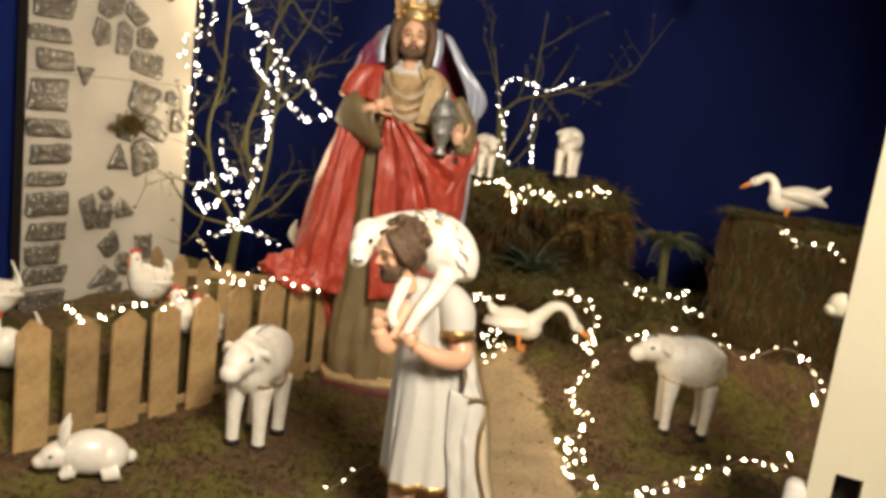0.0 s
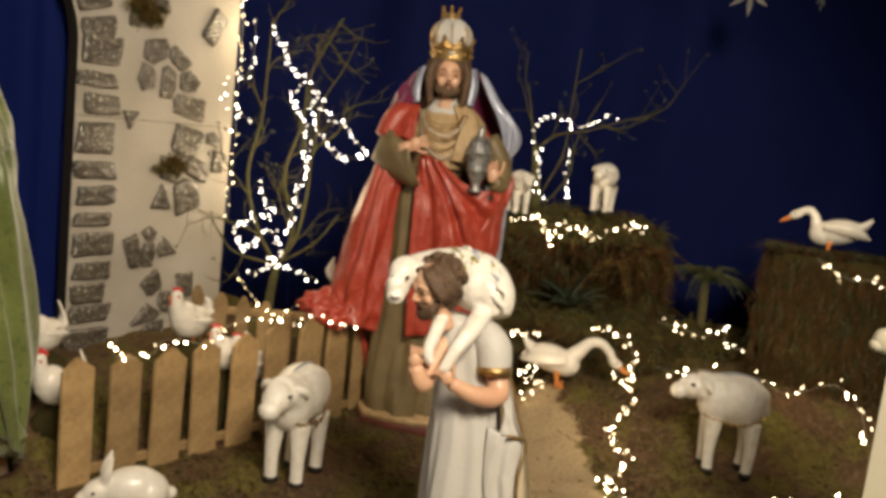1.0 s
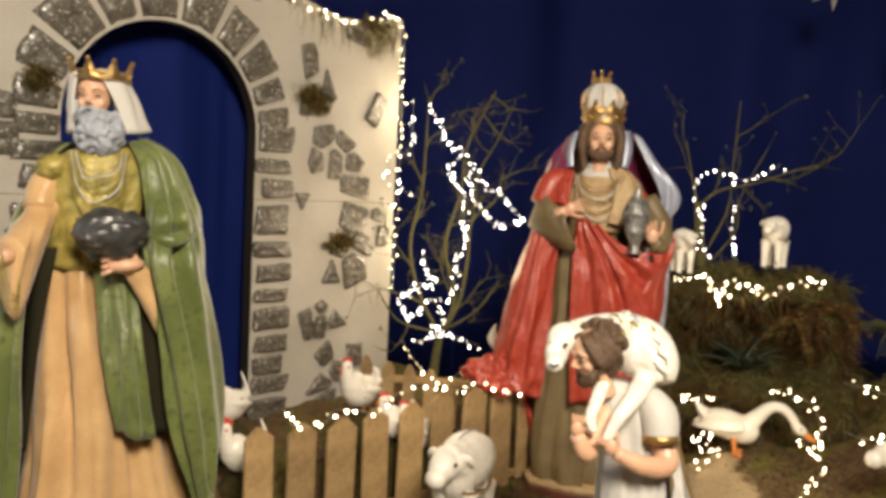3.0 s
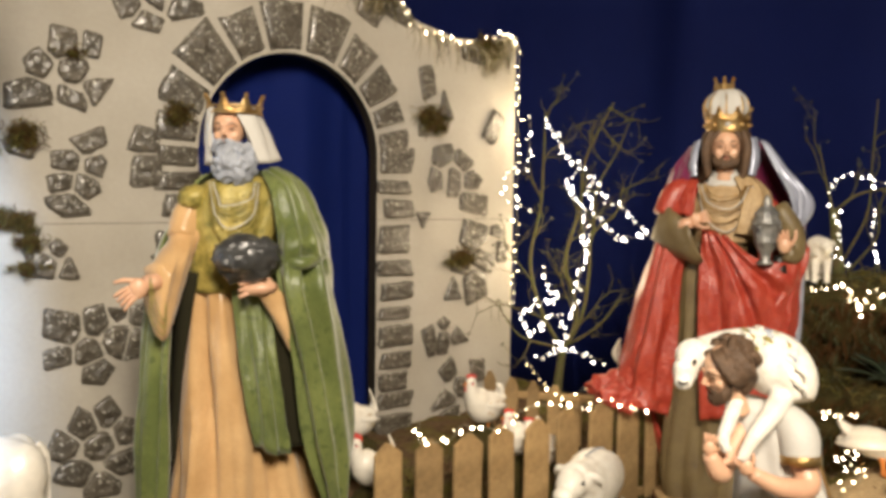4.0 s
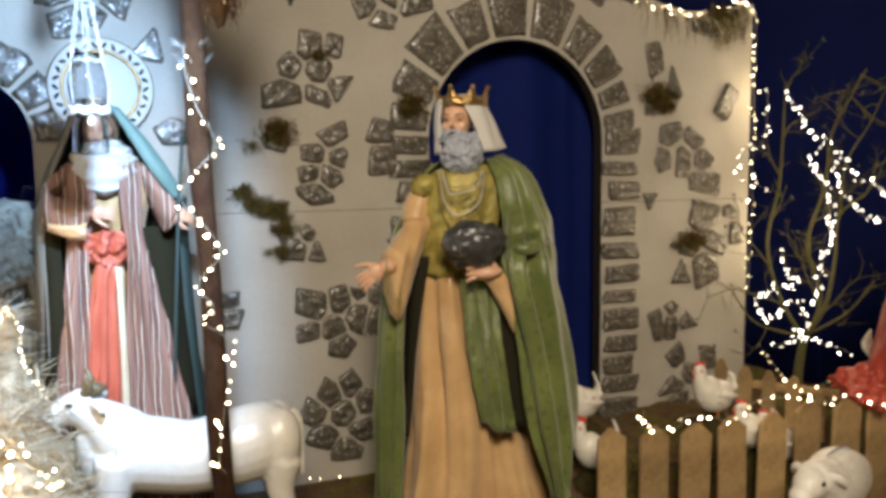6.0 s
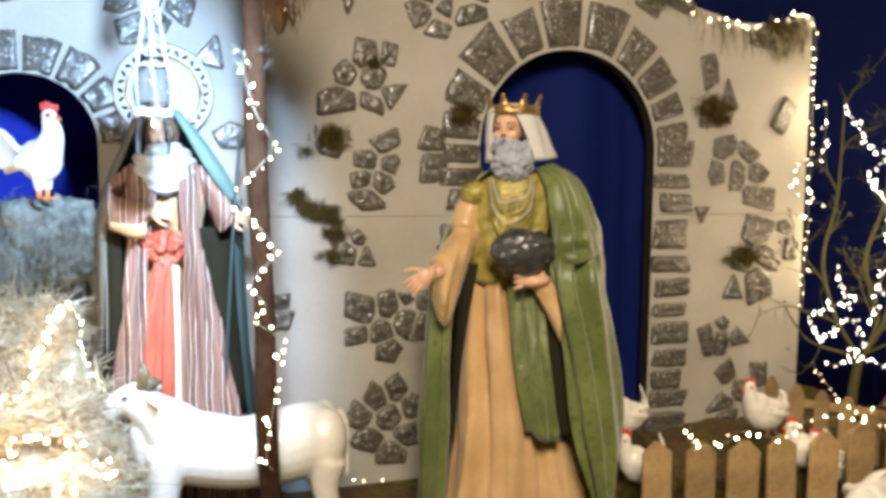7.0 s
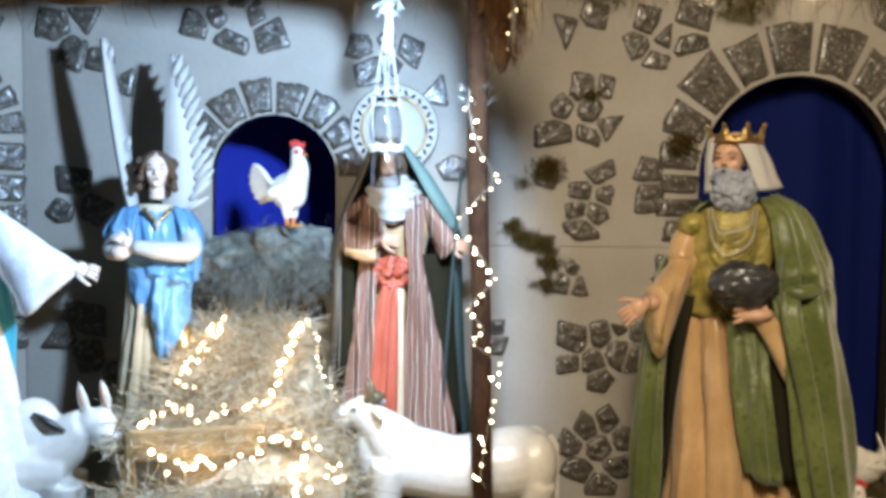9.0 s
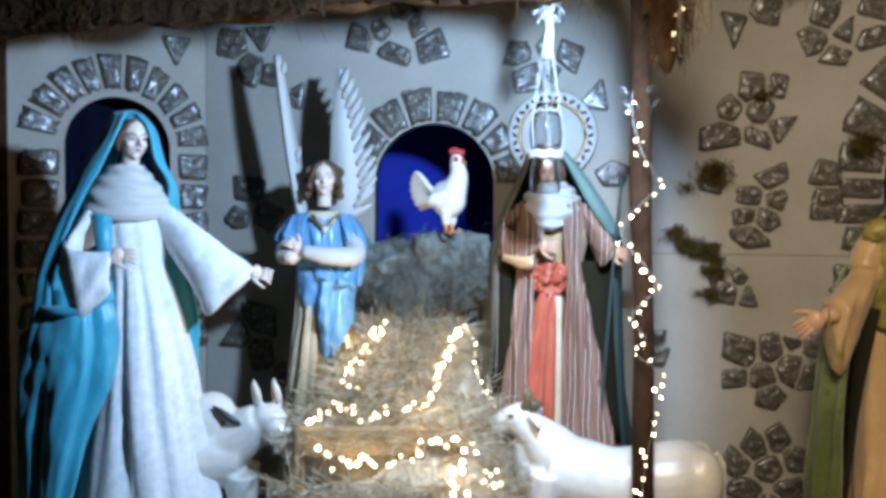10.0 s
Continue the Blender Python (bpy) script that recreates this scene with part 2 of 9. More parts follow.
def striped(name, colours, scale):
    """Vertical stripes woven round the figure's axis."""
    m = material(name, colours[0], 0.7, scale=9, vary=0.15, bump=0.15)
    t = m.node_tree
    b = t.nodes["Principled BSDF"]
    co, wave, ramp = t.nodes.new("ShaderNodeTexCoord"), t.nodes.new("ShaderNodeTexWave"), t.nodes.new("ShaderNodeValToRGB")
    wave.wave_type, wave.bands_direction = "BANDS", "X"
    wave.inputs["Scale"].default_value, wave.inputs["Distortion"].default_value = scale, 1.6
    t.links.new(co.outputs["Object"], wave.inputs["Vector"])
    t.links.new(wave.outputs["Fac"], ramp.inputs["Fac"])
    ramp.color_ramp.interpolation = "CONSTANT"
    e = ramp.color_ramp.elements
    e[0].color, e[1].color, e[1].position = (*colours[0], 1), (*colours[1], 1), 0.42
    for p, c in ((0.60, colours[2]), (0.82, colours[3])):
        x = e.new(p)
        x.color = (*c, 1)
    t.links.new(ramp.outputs["Color"], b.inputs["Base Color"])
    return m


M["stripes"] = striped("striped_robe", ((0.27, 0.145, 0.105), (0.11, 0.042, 0.032), (0.52, 0.45, 0.35), (0.17, 0.075, 0.055)), 6.5)

# ---- building tools ----
WALL_TURN, WALL_FAR = 62.0, 2.9
WALL = Matrix.Rotation(radians(WALL_TURN), 4, "Z") @ Matrix.Translation((0, WALL_FAR, 0))


def round_eye(az, far, z=0.0, turn=0.0):
    """A place by its bearing (degrees to the left of the first view) and distance, turned to face the visitor."""
    return Matrix.Rotation(radians(az), 4, "Z") @ Matrix.Translation((0, far, z)) @ Matrix.Rotation(radians(turn), 4, "Z")


def mesh_of(name, bm, mats, smooth=True):
    me = bpy.data.meshes.new(name)
    bmesh.ops.recalc_face_normals(bm, faces=bm.faces)
    bm.to_mesh(me)
    bm.free()
    for m in mats:
        me.materials.append(M[m])
    if smooth:
        me.shade_smooth()
    return me


def thing(name, bm, mats, m, label="", category="", group="", kind="", smooth=True):
    ob = new(name, mesh_of(name, bm, mats, smooth))
    ob.matrix_world = m
    return tagged(ob, label, category, group, kind)


def empty(name, m, label="", category="", group="", kind=""):
    ob = new(name)
    ob.matrix_world = m
    return tagged(ob, label, category, group, kind)


def part(name, bm, mats, parent, label="", smooth=True, m=None):
    ob = new(name, bm if isinstance(bm, bpy.types.Mesh) else mesh_of(name, bm, [mats] if isinstance(mats, str) else mats, smooth))
    ob.parent = parent
    if m is not None:
        ob.matrix_local = m
    return tagged(ob, label)


def spline(pts, sub=5):
    """Points on a smooth line through the given ones (tuples of any length)."""
    p = [np.array(q, float) for q in pts]
    if len(p) < 3 or sub < 2:
        return p
    p = [2 * p[0] - p[1], *p, 2 * p[-1] - p[-2]]
    out = []
    for i in range(1, len(p) - 2):
        for k in range(sub):
            u = k / sub
            out.append(0.5 * (2 * p[i] + (p[i + 1] - p[i - 1]) * u + (2 * p[i - 1] - 5 * p[i] + 4 * p[i + 1] - p[i + 2]) * u**2 + (3 * p[i] - p[i - 1] - 3 * p[i + 1] + p[i + 2]) * u**3))
    return out + [p[-2]]


def loft(bm, rings, mi=0, caps=(True, True), closed=True):
    rows = [[bm.verts.new(v) for v in r] for r in rings]
    n = len(rows[0])
    for a, b in zip(rows, rows[1:]):
        for i in range(n if closed else n - 1):
            f = bm.faces.new((a[i], a[(i + 1) % n], b[(i + 1) % n], b[i]))
            f.material_index = mi
    for cap, r in zip(caps, (rows[0], rows[-1])):
        if cap:
            bm.faces.new(r).material_index = mi


def tube(bm, pts, radii, mi=0, n=10, sub=4, flat=1.0):
    """A round limb along a smooth line; radii: one or one a point."""
    rad = radii if isinstance(radii, (list, tuple)) else [radii] * len(pts)
    line = spline([(*p, r) for p, r in zip(pts, rad)], sub)
    rings, up = [], None
    for i, q in enumerate(line):
        a, b = line[max(i - 1, 0)][:3], line[min(i + 1, len(line) - 1)][:3]
        d = Vector(b - a).normalized()
        if up is None:
            up = d.orthogonal().normalized()
        up = (up - d * up.dot(d)).normalized()
        side = d.cross(up)
        c, r = Vector(q[:3]), max(float(q[3]), 0.0004)
        rings.append([c + r * (math.cos(2 * math.pi * k / n) * up * flat + math.sin(2 * math.pi * k / n) * side) for k in range(n)])
    loft(bm, rings, mi)


def ball(bm, c, r, mi=0, rot=(0, 0, 0), seg=16, rough=0.0, freq=12.0):
    m = pose(*c, *rot) @ Matrix.Diagonal((*(r if isinstance(r, (tuple, list)) else (r, r, r)), 1))
    rows, n = max(seg * 2 // 3, 4), seg
    base = Vector(c) * 7

    def put(x, y, z):
        v = Vector((x, y, z))
        return bm.verts.new(m @ (v * (1 + rough * noise.noise(v * freq * 0.2 + base)) if rough else v))

    ends = put(0, 0, -1), put(0, 0, 1)
    rings = []
    for j in range(1, rows):
        t = math.pi * j / rows
        rings.append([put(math.sin(t) * math.cos(2 * math.pi * k / n), math.sin(t) * math.sin(2 * math.pi * k / n), -math.cos(t)) for k in range(n)])
    for p, q in zip(rings, rings[1:]):
        for k in range(n):
            bm.faces.new((p[k], p[(k + 1) % n], q[(k + 1) % n], q[k])).material_index = mi
    for k in range(n):
        bm.faces.new((ends[0], rings[0][(k + 1) % n], rings[0][k])).material_index = mi
        bm.faces.new((ends[1], rings[-1][k], rings[-1][(k + 1) % n])).material_index = mi


def box(bm, c, size, mi=0, m=Matrix(), bevel=0.0):
    got = bmesh.ops.create_cube(bm, size=1)
    bmesh.ops.transform(bm, matrix=m @ Matrix.Translation(c) @ Matrix.Diagonal((*size, 1)), verts=got["verts"])
    faces = {f for v in got["verts"] for f in v.link_faces}
    for f in faces:
        f.material_index = mi
    if bevel:
        edges = list({e for f in faces for e in f.edges})
        for f in bmesh.ops.bevel(bm, geom=edges, offset=bevel, segments=1, affect="EDGES")["faces"]:
            f.material_index = mi


def crease(p, ph, a, b):
    """The profile of hanging cloth across its folds: uneven ridges, some of which die away."""
    strong = min(max(0.75 + 1.1 * noise.noise((a * 1.7 + ph, b * 1.1, 8.0)), 0.2), 1.5)
    return strong * (0.95 * math.sin(p + 0.45 * math.sin(p + ph)) + 0.30 * math.sin(2 * p + 1.3 + ph))


def gown(bm, sections, mi=0, n=72, folds=9, ph=0.0, rows=34):
    """A draped garment. Sections from the hem up: z, x, y, half width, half depth, depth of the folds."""
    line = spline(sections, max(2, rows // len(sections)))
    rings = []
    for z, x, y, rx, ry, amp in line:
        ring = []
        for k in range(n):
            a = 2 * math.pi * k / n
            p = folds * a + ph + 2.6 * noise.noise((1.3 * math.cos(a) + ph, 1.3 * math.sin(a), z * 1.6))
            w = 2.1 * amp * (crease(p, ph, math.cos(a) * 1.4, math.sin(a) * 1.4 + z * 1.5) + 0.7 * noise.noise((5 * math.cos(a), 5 * math.sin(a) + ph, z * 2.5)))
            ring.append((x + (rx + w) * math.cos(a), y + (ry + w) * math.sin(a), z))
        rings.append(ring)
    loft(bm, rings, mi)


def cloak(bm, sections, mi=0, a0=200.0, a1=340.0, thick=0.012, n=40, folds=7, ph=0.0, inner=None):
    """A hanging cloth round part of a figure, from angle a0 to a1 (270 is the front), with a real thickness."""
    line = spline(sections, 5)
    rings = []
    for z, x, y, rx, ry, amp, *turn in line:
        b0, b1 = (a0, a1) if not turn else (a0 + turn[0], a1 + turn[1])
        out, inn = [], []
        for k in range(n):
            a = radians(b0 + (b1 - b0) * k / (n - 1))
            p = folds * math.pi * k / n + ph + 1.3 * noise.noise((k * 0.07 + ph, z * 2.2, 3.0))
            w = 1.4 * amp * (crease(p * 1.6, ph, k * 0.09, z * 2.0) + 0.8 * noise.noise((k * 0.25, z * 3.5, ph)))
            out.append((x + (rx + w) * math.cos(a), y + (ry + w) * math.sin(a), z))
            inn.append((x + (rx + w - thick) * math.cos(a), y + (ry + w - thick) * math.sin(a), z))
        rings.append(out + inn[::-1])
    before = len(bm.faces)
    loft(bm, rings, mi)
    if inner is not None:
        bm.faces.ensure_lookup_table()
        for f in bm.faces[before:]:
            c = f.calc_center_median()
            s = min(line, key=lambda q: abs(q[0] - c.z))
            if (c.x - s[1]) ** 2 / max(s[3] - thick / 2, 1e-3) ** 2 + (c.y - s[2]) ** 2 / max(s[4] - thick / 2, 1e-3) ** 2 < 1 and s[5] == 0:
                f.material_index = inner


def melted(bm, voxel=0.006, smooth=6):
    """Runs overlapping forms together into one rounded body, as modelled clay."""
    me = bpy.data.meshes.new("clay")
    bmesh.ops.recalc_face_normals(bm, faces=bm.faces)
    bm.to_mesh(me)
    bm.free()
    ob = new("clay", me)
    r = ob.modifiers.new("melt", "REMESH")
    r.mode, r.voxel_size = "VOXEL", voxel
    s = ob.modifiers.new("soft", "SMOOTH")
    s.iterations, s.factor = smooth, 0.5
    done = bpy.data.meshes.new_from_object(ob.evaluated_get(bpy.context.evaluated_depsgraph_get()))
    out = bmesh.new()
    out.from_mesh(done)
    bpy.data.objects.remove(ob)
    bpy.data.meshes.remove(me)
    bpy.data.meshes.remove(done)
    for f in out.faces:
        f.material_index = 0
    return out


def join(bm, other, mi=None):
    """Adds another mesh to bm, with the given material slot."""
    if mi is not None:
        for f in other.faces:
            f.material_index = mi
    me = bpy.data.meshes.new("join")
    other.to_mesh(me)
    other.free()
    bm.from_mesh(me)
    bpy.data.meshes.remove(me)


# ---- the setting ----
def smooth_step(v):
    v = min(max(v, 0.0), 1.0)
    return v * v * (3 - 2 * v)


def height(x, y):
    """The trodden ground of the stage, rising to a low bank at the back."""
    bank = 0.13 * smooth_step((y - 2.75) / 0.7) * smooth_step((x - 0.1) / 0.35)
    side, along = -0.822 * (x + 1.1) + 0.569 * (y - 2.15), 0.569 * (x + 1.1) + 0.822 * (y - 2.15)
    bank += 0.11 * smooth_step((side - 0.08) / 0.2) * smooth_step((along + 0.15) / 0.15) * smooth_step((1.9 - along) / 0.3)
    bank += 0.15 * smooth_step((x - 0.72) / 0.3) * smooth_step((y - 2.98) / 0.3)
    return bank + 0.020 * noise.noise((x * 4, y * 4, 0)) + 0.016 * noise.noise((x * 11, y * 11, 3)) + 0.005 * noise.noise((x * 40, y * 40, 5))


def sanded(m):
    """Lets the gravel of the path show through the earth, with a ragged edge."""
    t = m.node_tree
    b = t.nodes["Principled BSDF"]
    earth = b.inputs["Base Color"].links[0].from_socket
    mask, ragged, co = t.nodes.new("ShaderNodeAttribute"), t.nodes.new("ShaderNodeTexNoise"), t.nodes.new("ShaderNodeTexCoord")
    mask.attribute_name = "sand"
    ragged.inputs["Scale"].default_value, ragged.inputs["Detail"].default_value = 32, 5
    t.links.new(co.outputs["Object"], ragged.inputs["Vector"])
    total, cut, grain, tone, mix = t.nodes.new("ShaderNodeMath"), t.nodes.new("ShaderNodeMapRange"), t.nodes.new("ShaderNodeTexNoise"), t.nodes.new("ShaderNodeMix"), t.nodes.new("ShaderNodeMix")
    t.links.new(mask.outputs["Fac"], total.inputs[0])
    t.links.new(ragged.outputs["Fac"], total.inputs[1])
    cut.inputs["From Min"].default_value, cut.inputs["From Max"].default_value = 0.85, 1.15
    t.links.new(total.outputs[0], cut.inputs["Value"])
    grain.inputs["Scale"].default_value, grain.inputs["Detail"].default_value = 95, 4
    t.links.new(co.outputs["Object"], grain.inputs["Vector"])
    tone.data_type = mix.data_type = "RGBA"
    tone.inputs[6].default_value, tone.inputs[7].default_value = (0.20, 0.145, 0.08, 1), (0.44, 0.335, 0.20, 1)
    t.links.new(grain.outputs["Fac"], tone.inputs[0])
    t.links.new(cut.outputs["Result"], mix.inputs[0])
    t.links.new(earth, mix.inputs[6])
    t.links.new(tone.outputs[2], mix.inputs[7])
    t.links.new(mix.outputs[2], b.inputs["Base Color"])


sanded(M["ground"])


def build_ground():
    bm = bmesh.new()
    xs = np.concatenate([np.linspace(-6, -3.4, 6)[:-1], np.linspace(-3.4, 2.6, 190), np.linspace(2.6, 6, 6)[1:]])
    ys = np.concatenate([np.linspace(-4, 0, 6)[:-1], np.linspace(0, 5.0, 160), np.linspace(5.0, 7, 4)[1:]])
    layer = bm.loops.layers.float_color.new("sand")
    grid = [[bm.verts.new((x, y, height(x, y))) for x in xs] for y in ys]
    for j in range(len(ys) - 1):
        for i in range(len(xs) - 1):
            f = bm.faces.new((grid[j][i], grid[j][i + 1], grid[j + 1][i + 1], grid[j + 1][i]))
            # the sandy path winds from the shepherd up between the ducks
            for loop in f.loops:
                c = loop.vert.co
                mid = 0.20 + 0.12 * math.sin((c.y - 1.2) * 1.4) + 0.05 * noise.noise((c.y * 3, 0, 0))
                wide = 0.17 + 0.07 * noise.noise((c.y * 5, 4, 0)) + 0.05 * noise.noise((c.x * 12, c.y * 12, 0))
                sand = smooth_step((wide + 0.07 - abs(c.x - mid)) / 0.14) * smooth_step((c.y - 0.9) / 0.1) * smooth_step((3.55 - c.y) / 0.15)
                loop[layer] = (sand, sand, sand, 1)
    thing("ground", bm, ["ground"], Matrix(), "dark trodden earth with moss patches and a sandy path", "ground", kind="structure")


def wall_sheet(name, spans, thick, ends, mats=("wall", "edge")):
    """A board wall in its own plane. Spans: (s0, s1, low0, low1, high0, high1); ends: (s, low, high) upright edges."""
    bm = bmesh.new()

    def quad(a, b, c, d, mi=0):
        bm.faces.new([bm.verts.new(v) for v in (a, b, c, d)]).material_index = mi

    for s0, s1, l0, l1, h0, h1 in spans:
        quad((s0, 0, l0), (s1, 0, l1), (s1, 0, h1), (s0, 0, h0))
        quad((s0, thick, l0), (s1, thick, l1), (s1, thick, h1), (s0, thick, h0))
        quad((s0, 0, h0), (s1, 0, h1), (s1, thick, h1), (s0, thick, h0), 1)
        quad((s0, 0, l0), (s1, 0, l1), (s1, thick, l1), (s0, thick, l0), 1)
    for s, lo, hi in ends:
        quad((s, 0, lo), (s, thick, lo), (s, thick, hi), (s, 0, hi), 1)
    bmesh.ops.remove_doubles(bm, verts=bm.verts, dist=0.0005)
    return bm


TOP = [(-1.346, 2.25), (0.2, 2.2), (0.9, 2.07), (1.9, 2.075), (2.02, 2.055), (2.12, 1.93), (2.38, 1.875), (2.6, 1.885), (2.7, 1.925), (2.77, 1.93)]


def top_at(s):
    return float(np.interp(s, [p[0] for p in TOP], [p[1] for p in TOP]))


def arched_spans(s_from, s_to, openings, top):
    """Wall strips round arched openings: (centre, half width, springing, sill or None for a door)."""
    cuts = {s_from, s_to} | {p[0] for p in TOP if s_from < p[0] < s_to}
    for c, r, _, _ in openings:
        cuts |= {c + r * math.cos(math.pi * k / 28) for k in range(29)}
    cuts = sorted(cuts)
    spans, ends = [], [(s_from, 0.0, top(s_from)), (s_to, 0.0, top(s_to))]
    for a, b in zip(cuts, cuts[1:]):
        inside = [o for o in openings if abs((a + b) / 2 - o[0]) < o[1]]
        if not inside:
            spans.append((a, b, 0.0, 0.0, top(a), top(b)))
            continue
        c, r, spring, sill = inside[0]
        low = [spring + math.sqrt(max(r * r - (s - c) ** 2, 0)) for s in (a, b)]
        spans.append((a, b, *low, top(a), top(b)))
        if sill is not None:
            spans.append((a, b, 0.0, 0.0, sill, sill))
    for c, r, spring, sill in openings:
        ends += [(c - r, sill or 0.0, spring), (c + r, sill or 0.0, spring)]
    return spans, ends


DOOR, WINDOW, NICHE = (1.555, 0.40, 1.31, None), (-0.457, 0.225, 1.29, 1.04), (-0.325, 0.185, 1.40, 0.62)
LEFT_WALL = WALL @ Matrix.Translation((-1.346, 0, 0)) @ Matrix.Rotation(radians(105 - WALL_TURN), 4, "Z")


def stone_mesh(w, h, sides, seed, loose=0.2):
    """A moulded stone, flat at the back, with a rounded rim and an uneven face."""
    rnd = random.Random(seed)
    bm = bmesh.new()
    if sides == 4:
        corners = [(-0.5, -0.5), (0.5, -0.5), (0.5, 0.5), (-0.5, 0.5)]
    else:
        corners = [(0.56 * math.cos(2 * math.pi * k / sides + 0.5), 0.56 * math.sin(2 * math.pi * k / sides + 0.5)) for k in range(sides)]
    corners = [((x + rnd.uniform(-0.5, 0.5) * loose) * w, (z + rnd.uniform(-0.5, 0.5) * loose) * h) for x, z in corners]
    outline = []
    for i, (x, z) in enumerate(corners):
        x2, z2 = corners[(i + 1) % len(corners)]
        for u in (0.06, 0.28, 0.5, 0.72, 0.94):
            outline.append((x + (x2 - x) * u + rnd.uniform(-0.003, 0.003), z + (z2 - z) * u + rnd.uniform(-0.003, 0.003)))
    cx, cz = sum(p[0] for p in outline) / len(outline), sum(p[1] for p in outline) / len(outline)
    deep = rnd.uniform(0.016, 0.024)
    rings = []
    for k, y in ((1.0, 0.0), (0.99, -0.55 * deep), (0.90, -deep * 0.95), (0.68, -deep), (0.42, -deep), (0.16, -deep)):
        rings.append([(cx + (x - cx) * k, y + (0.011 * noise.noise((x * k * 38 + seed, z * k * 38, 1.0)) + rnd.uniform(-0.002, 0.002) if k < 0.95 else 0), cz + (z - cz) * k) for x, z in outline])
    loft(bm, rings, 0, (False, True))
    return mesh_of("stone", bm, ["stone"])


def clipped(poly, q, d):
    """The part of a polygon on the near side of a line through q, square to d."""
    out = []
    for (x0, z0), (x1, z1) in zip(poly, poly[1:] + poly[:1]):
        a, b = (x0 - q[0]) * d[0] + (z0 - q[1]) * d[1], (x1 - q[0]) * d[0] + (z1 - q[1]) * d[1]
        if a <= 0:
            out.append((x0, z0))
        if a * b < 0:
            out.append((x0 + (x1 - x0) * a / (a - b), z0 + (z1 - z0) * a / (a - b)))
    return out


def crazy_stones(wall, rows, seed):
    """A loose group of broken stones that fit into one another with even joints."""
    for i, (s, z, w, h, turn, *n) in enumerate(rows):
        rnd = random.Random(seed * 100 + i)
        c, k = math.cos(radians(turn)), math.sin(radians(turn))
        if n and n[0] == 3:
            base = [(-0.62, -0.42), (0.62, -0.5), (0.05, 0.72)] if (seed + i) % 2 else [(-0.6, 0.5), (0.6, 0.42), (0.02, -0.72)]
        elif n:
            base = [(0.66 * math.cos(6.2832 * j / n[0] + 0.5), 0.66 * math.sin(6.2832 * j / n[0] + 0.5)) for j in range(n[0])]
        else:
            base = [(-0.58, -0.58), (0.58, -0.58), (0.58, 0.58), (-0.58, 0.58)]
        base = [((x + rnd.uniform(-0.13, 0.13)) * w, (y + rnd.uniform(-0.13, 0.13)) * h) for x, y in base]
        poly = [(x * c + y * k, -x * k + y * c) for x, y in base]
        for j, (s2, z2, w2, h2, *_) in enumerate(rows):
            dx, dz = s2 - s, z2 - z
            far = math.hypot(dx, dz)
            if j != i and far < 0.26:
                f = (w + h) / (w + h + w2 + h2)
                d = (dx / far, dz / far)
                poly = clipped(poly, (dx * f - d[0] * 0.0055, dz * f - d[1] * 0.0055), d)
        if len(poly) < 3:
            continue
        outline = []
        for (x0, z0), (x1, z1) in zip(poly, poly[1:] + poly[:1]):
            for u in ((0.08, 0.36, 0.64, 0.92) if math.hypot(x1 - x0, z1 - z0) > 0.02 else (0.5,)):
                outline.append((x0 + (x1 - x0) * u + rnd.uniform(-0.0018, 0.0018), z0 + (z1 - z0) * u + rnd.uniform(-0.0018, 0.0018)))
        cx, cz = sum(p[0] for p in outline) / len(outline), sum(p[1] for p in outline) / len(outline)
        deep = rnd.uniform(0.014, 0.021)
        bm = bmesh.new()
        loft(bm, [[(cx + (x - cx) * q, y + (0.010 * noise.noise((x * q * 40 + seed, z1 * q * 40, i)) + rnd.uniform(-0.002, 0.002) if q < 0.95 else 0), cz + (z1 - cz) * q) for x, z1 in outline] for q, y in ((1.0, 0.0), (0.985, -0.6 * deep), (0.89, -deep), (0.66, -deep), (0.40, -deep), (0.15, -deep))], 0, (False, True))
        part("stone", mesh_of("stone", bm, ["stone"]), None, wall, m=pose(s, -0.001, z))


def stones(wall, rows, sides=4, seed=1):
    """Stones on a wall: (along, up, width, height, turn)."""
    if any(r[4] or len(r) > 5 for r in rows):
        crazy_stones(wall, rows, seed)
        return
    for i, (s, z, w, h, turn, *n) in enumerate(rows):
        part("stone", stone_mesh(w * 0.97, h * 0.97, n[0] if n else sides, seed * 100 + i, 0.3 if turn or n else 0.18), None, wall, m=pose(s, -0.001, z, 0, turn, 0))


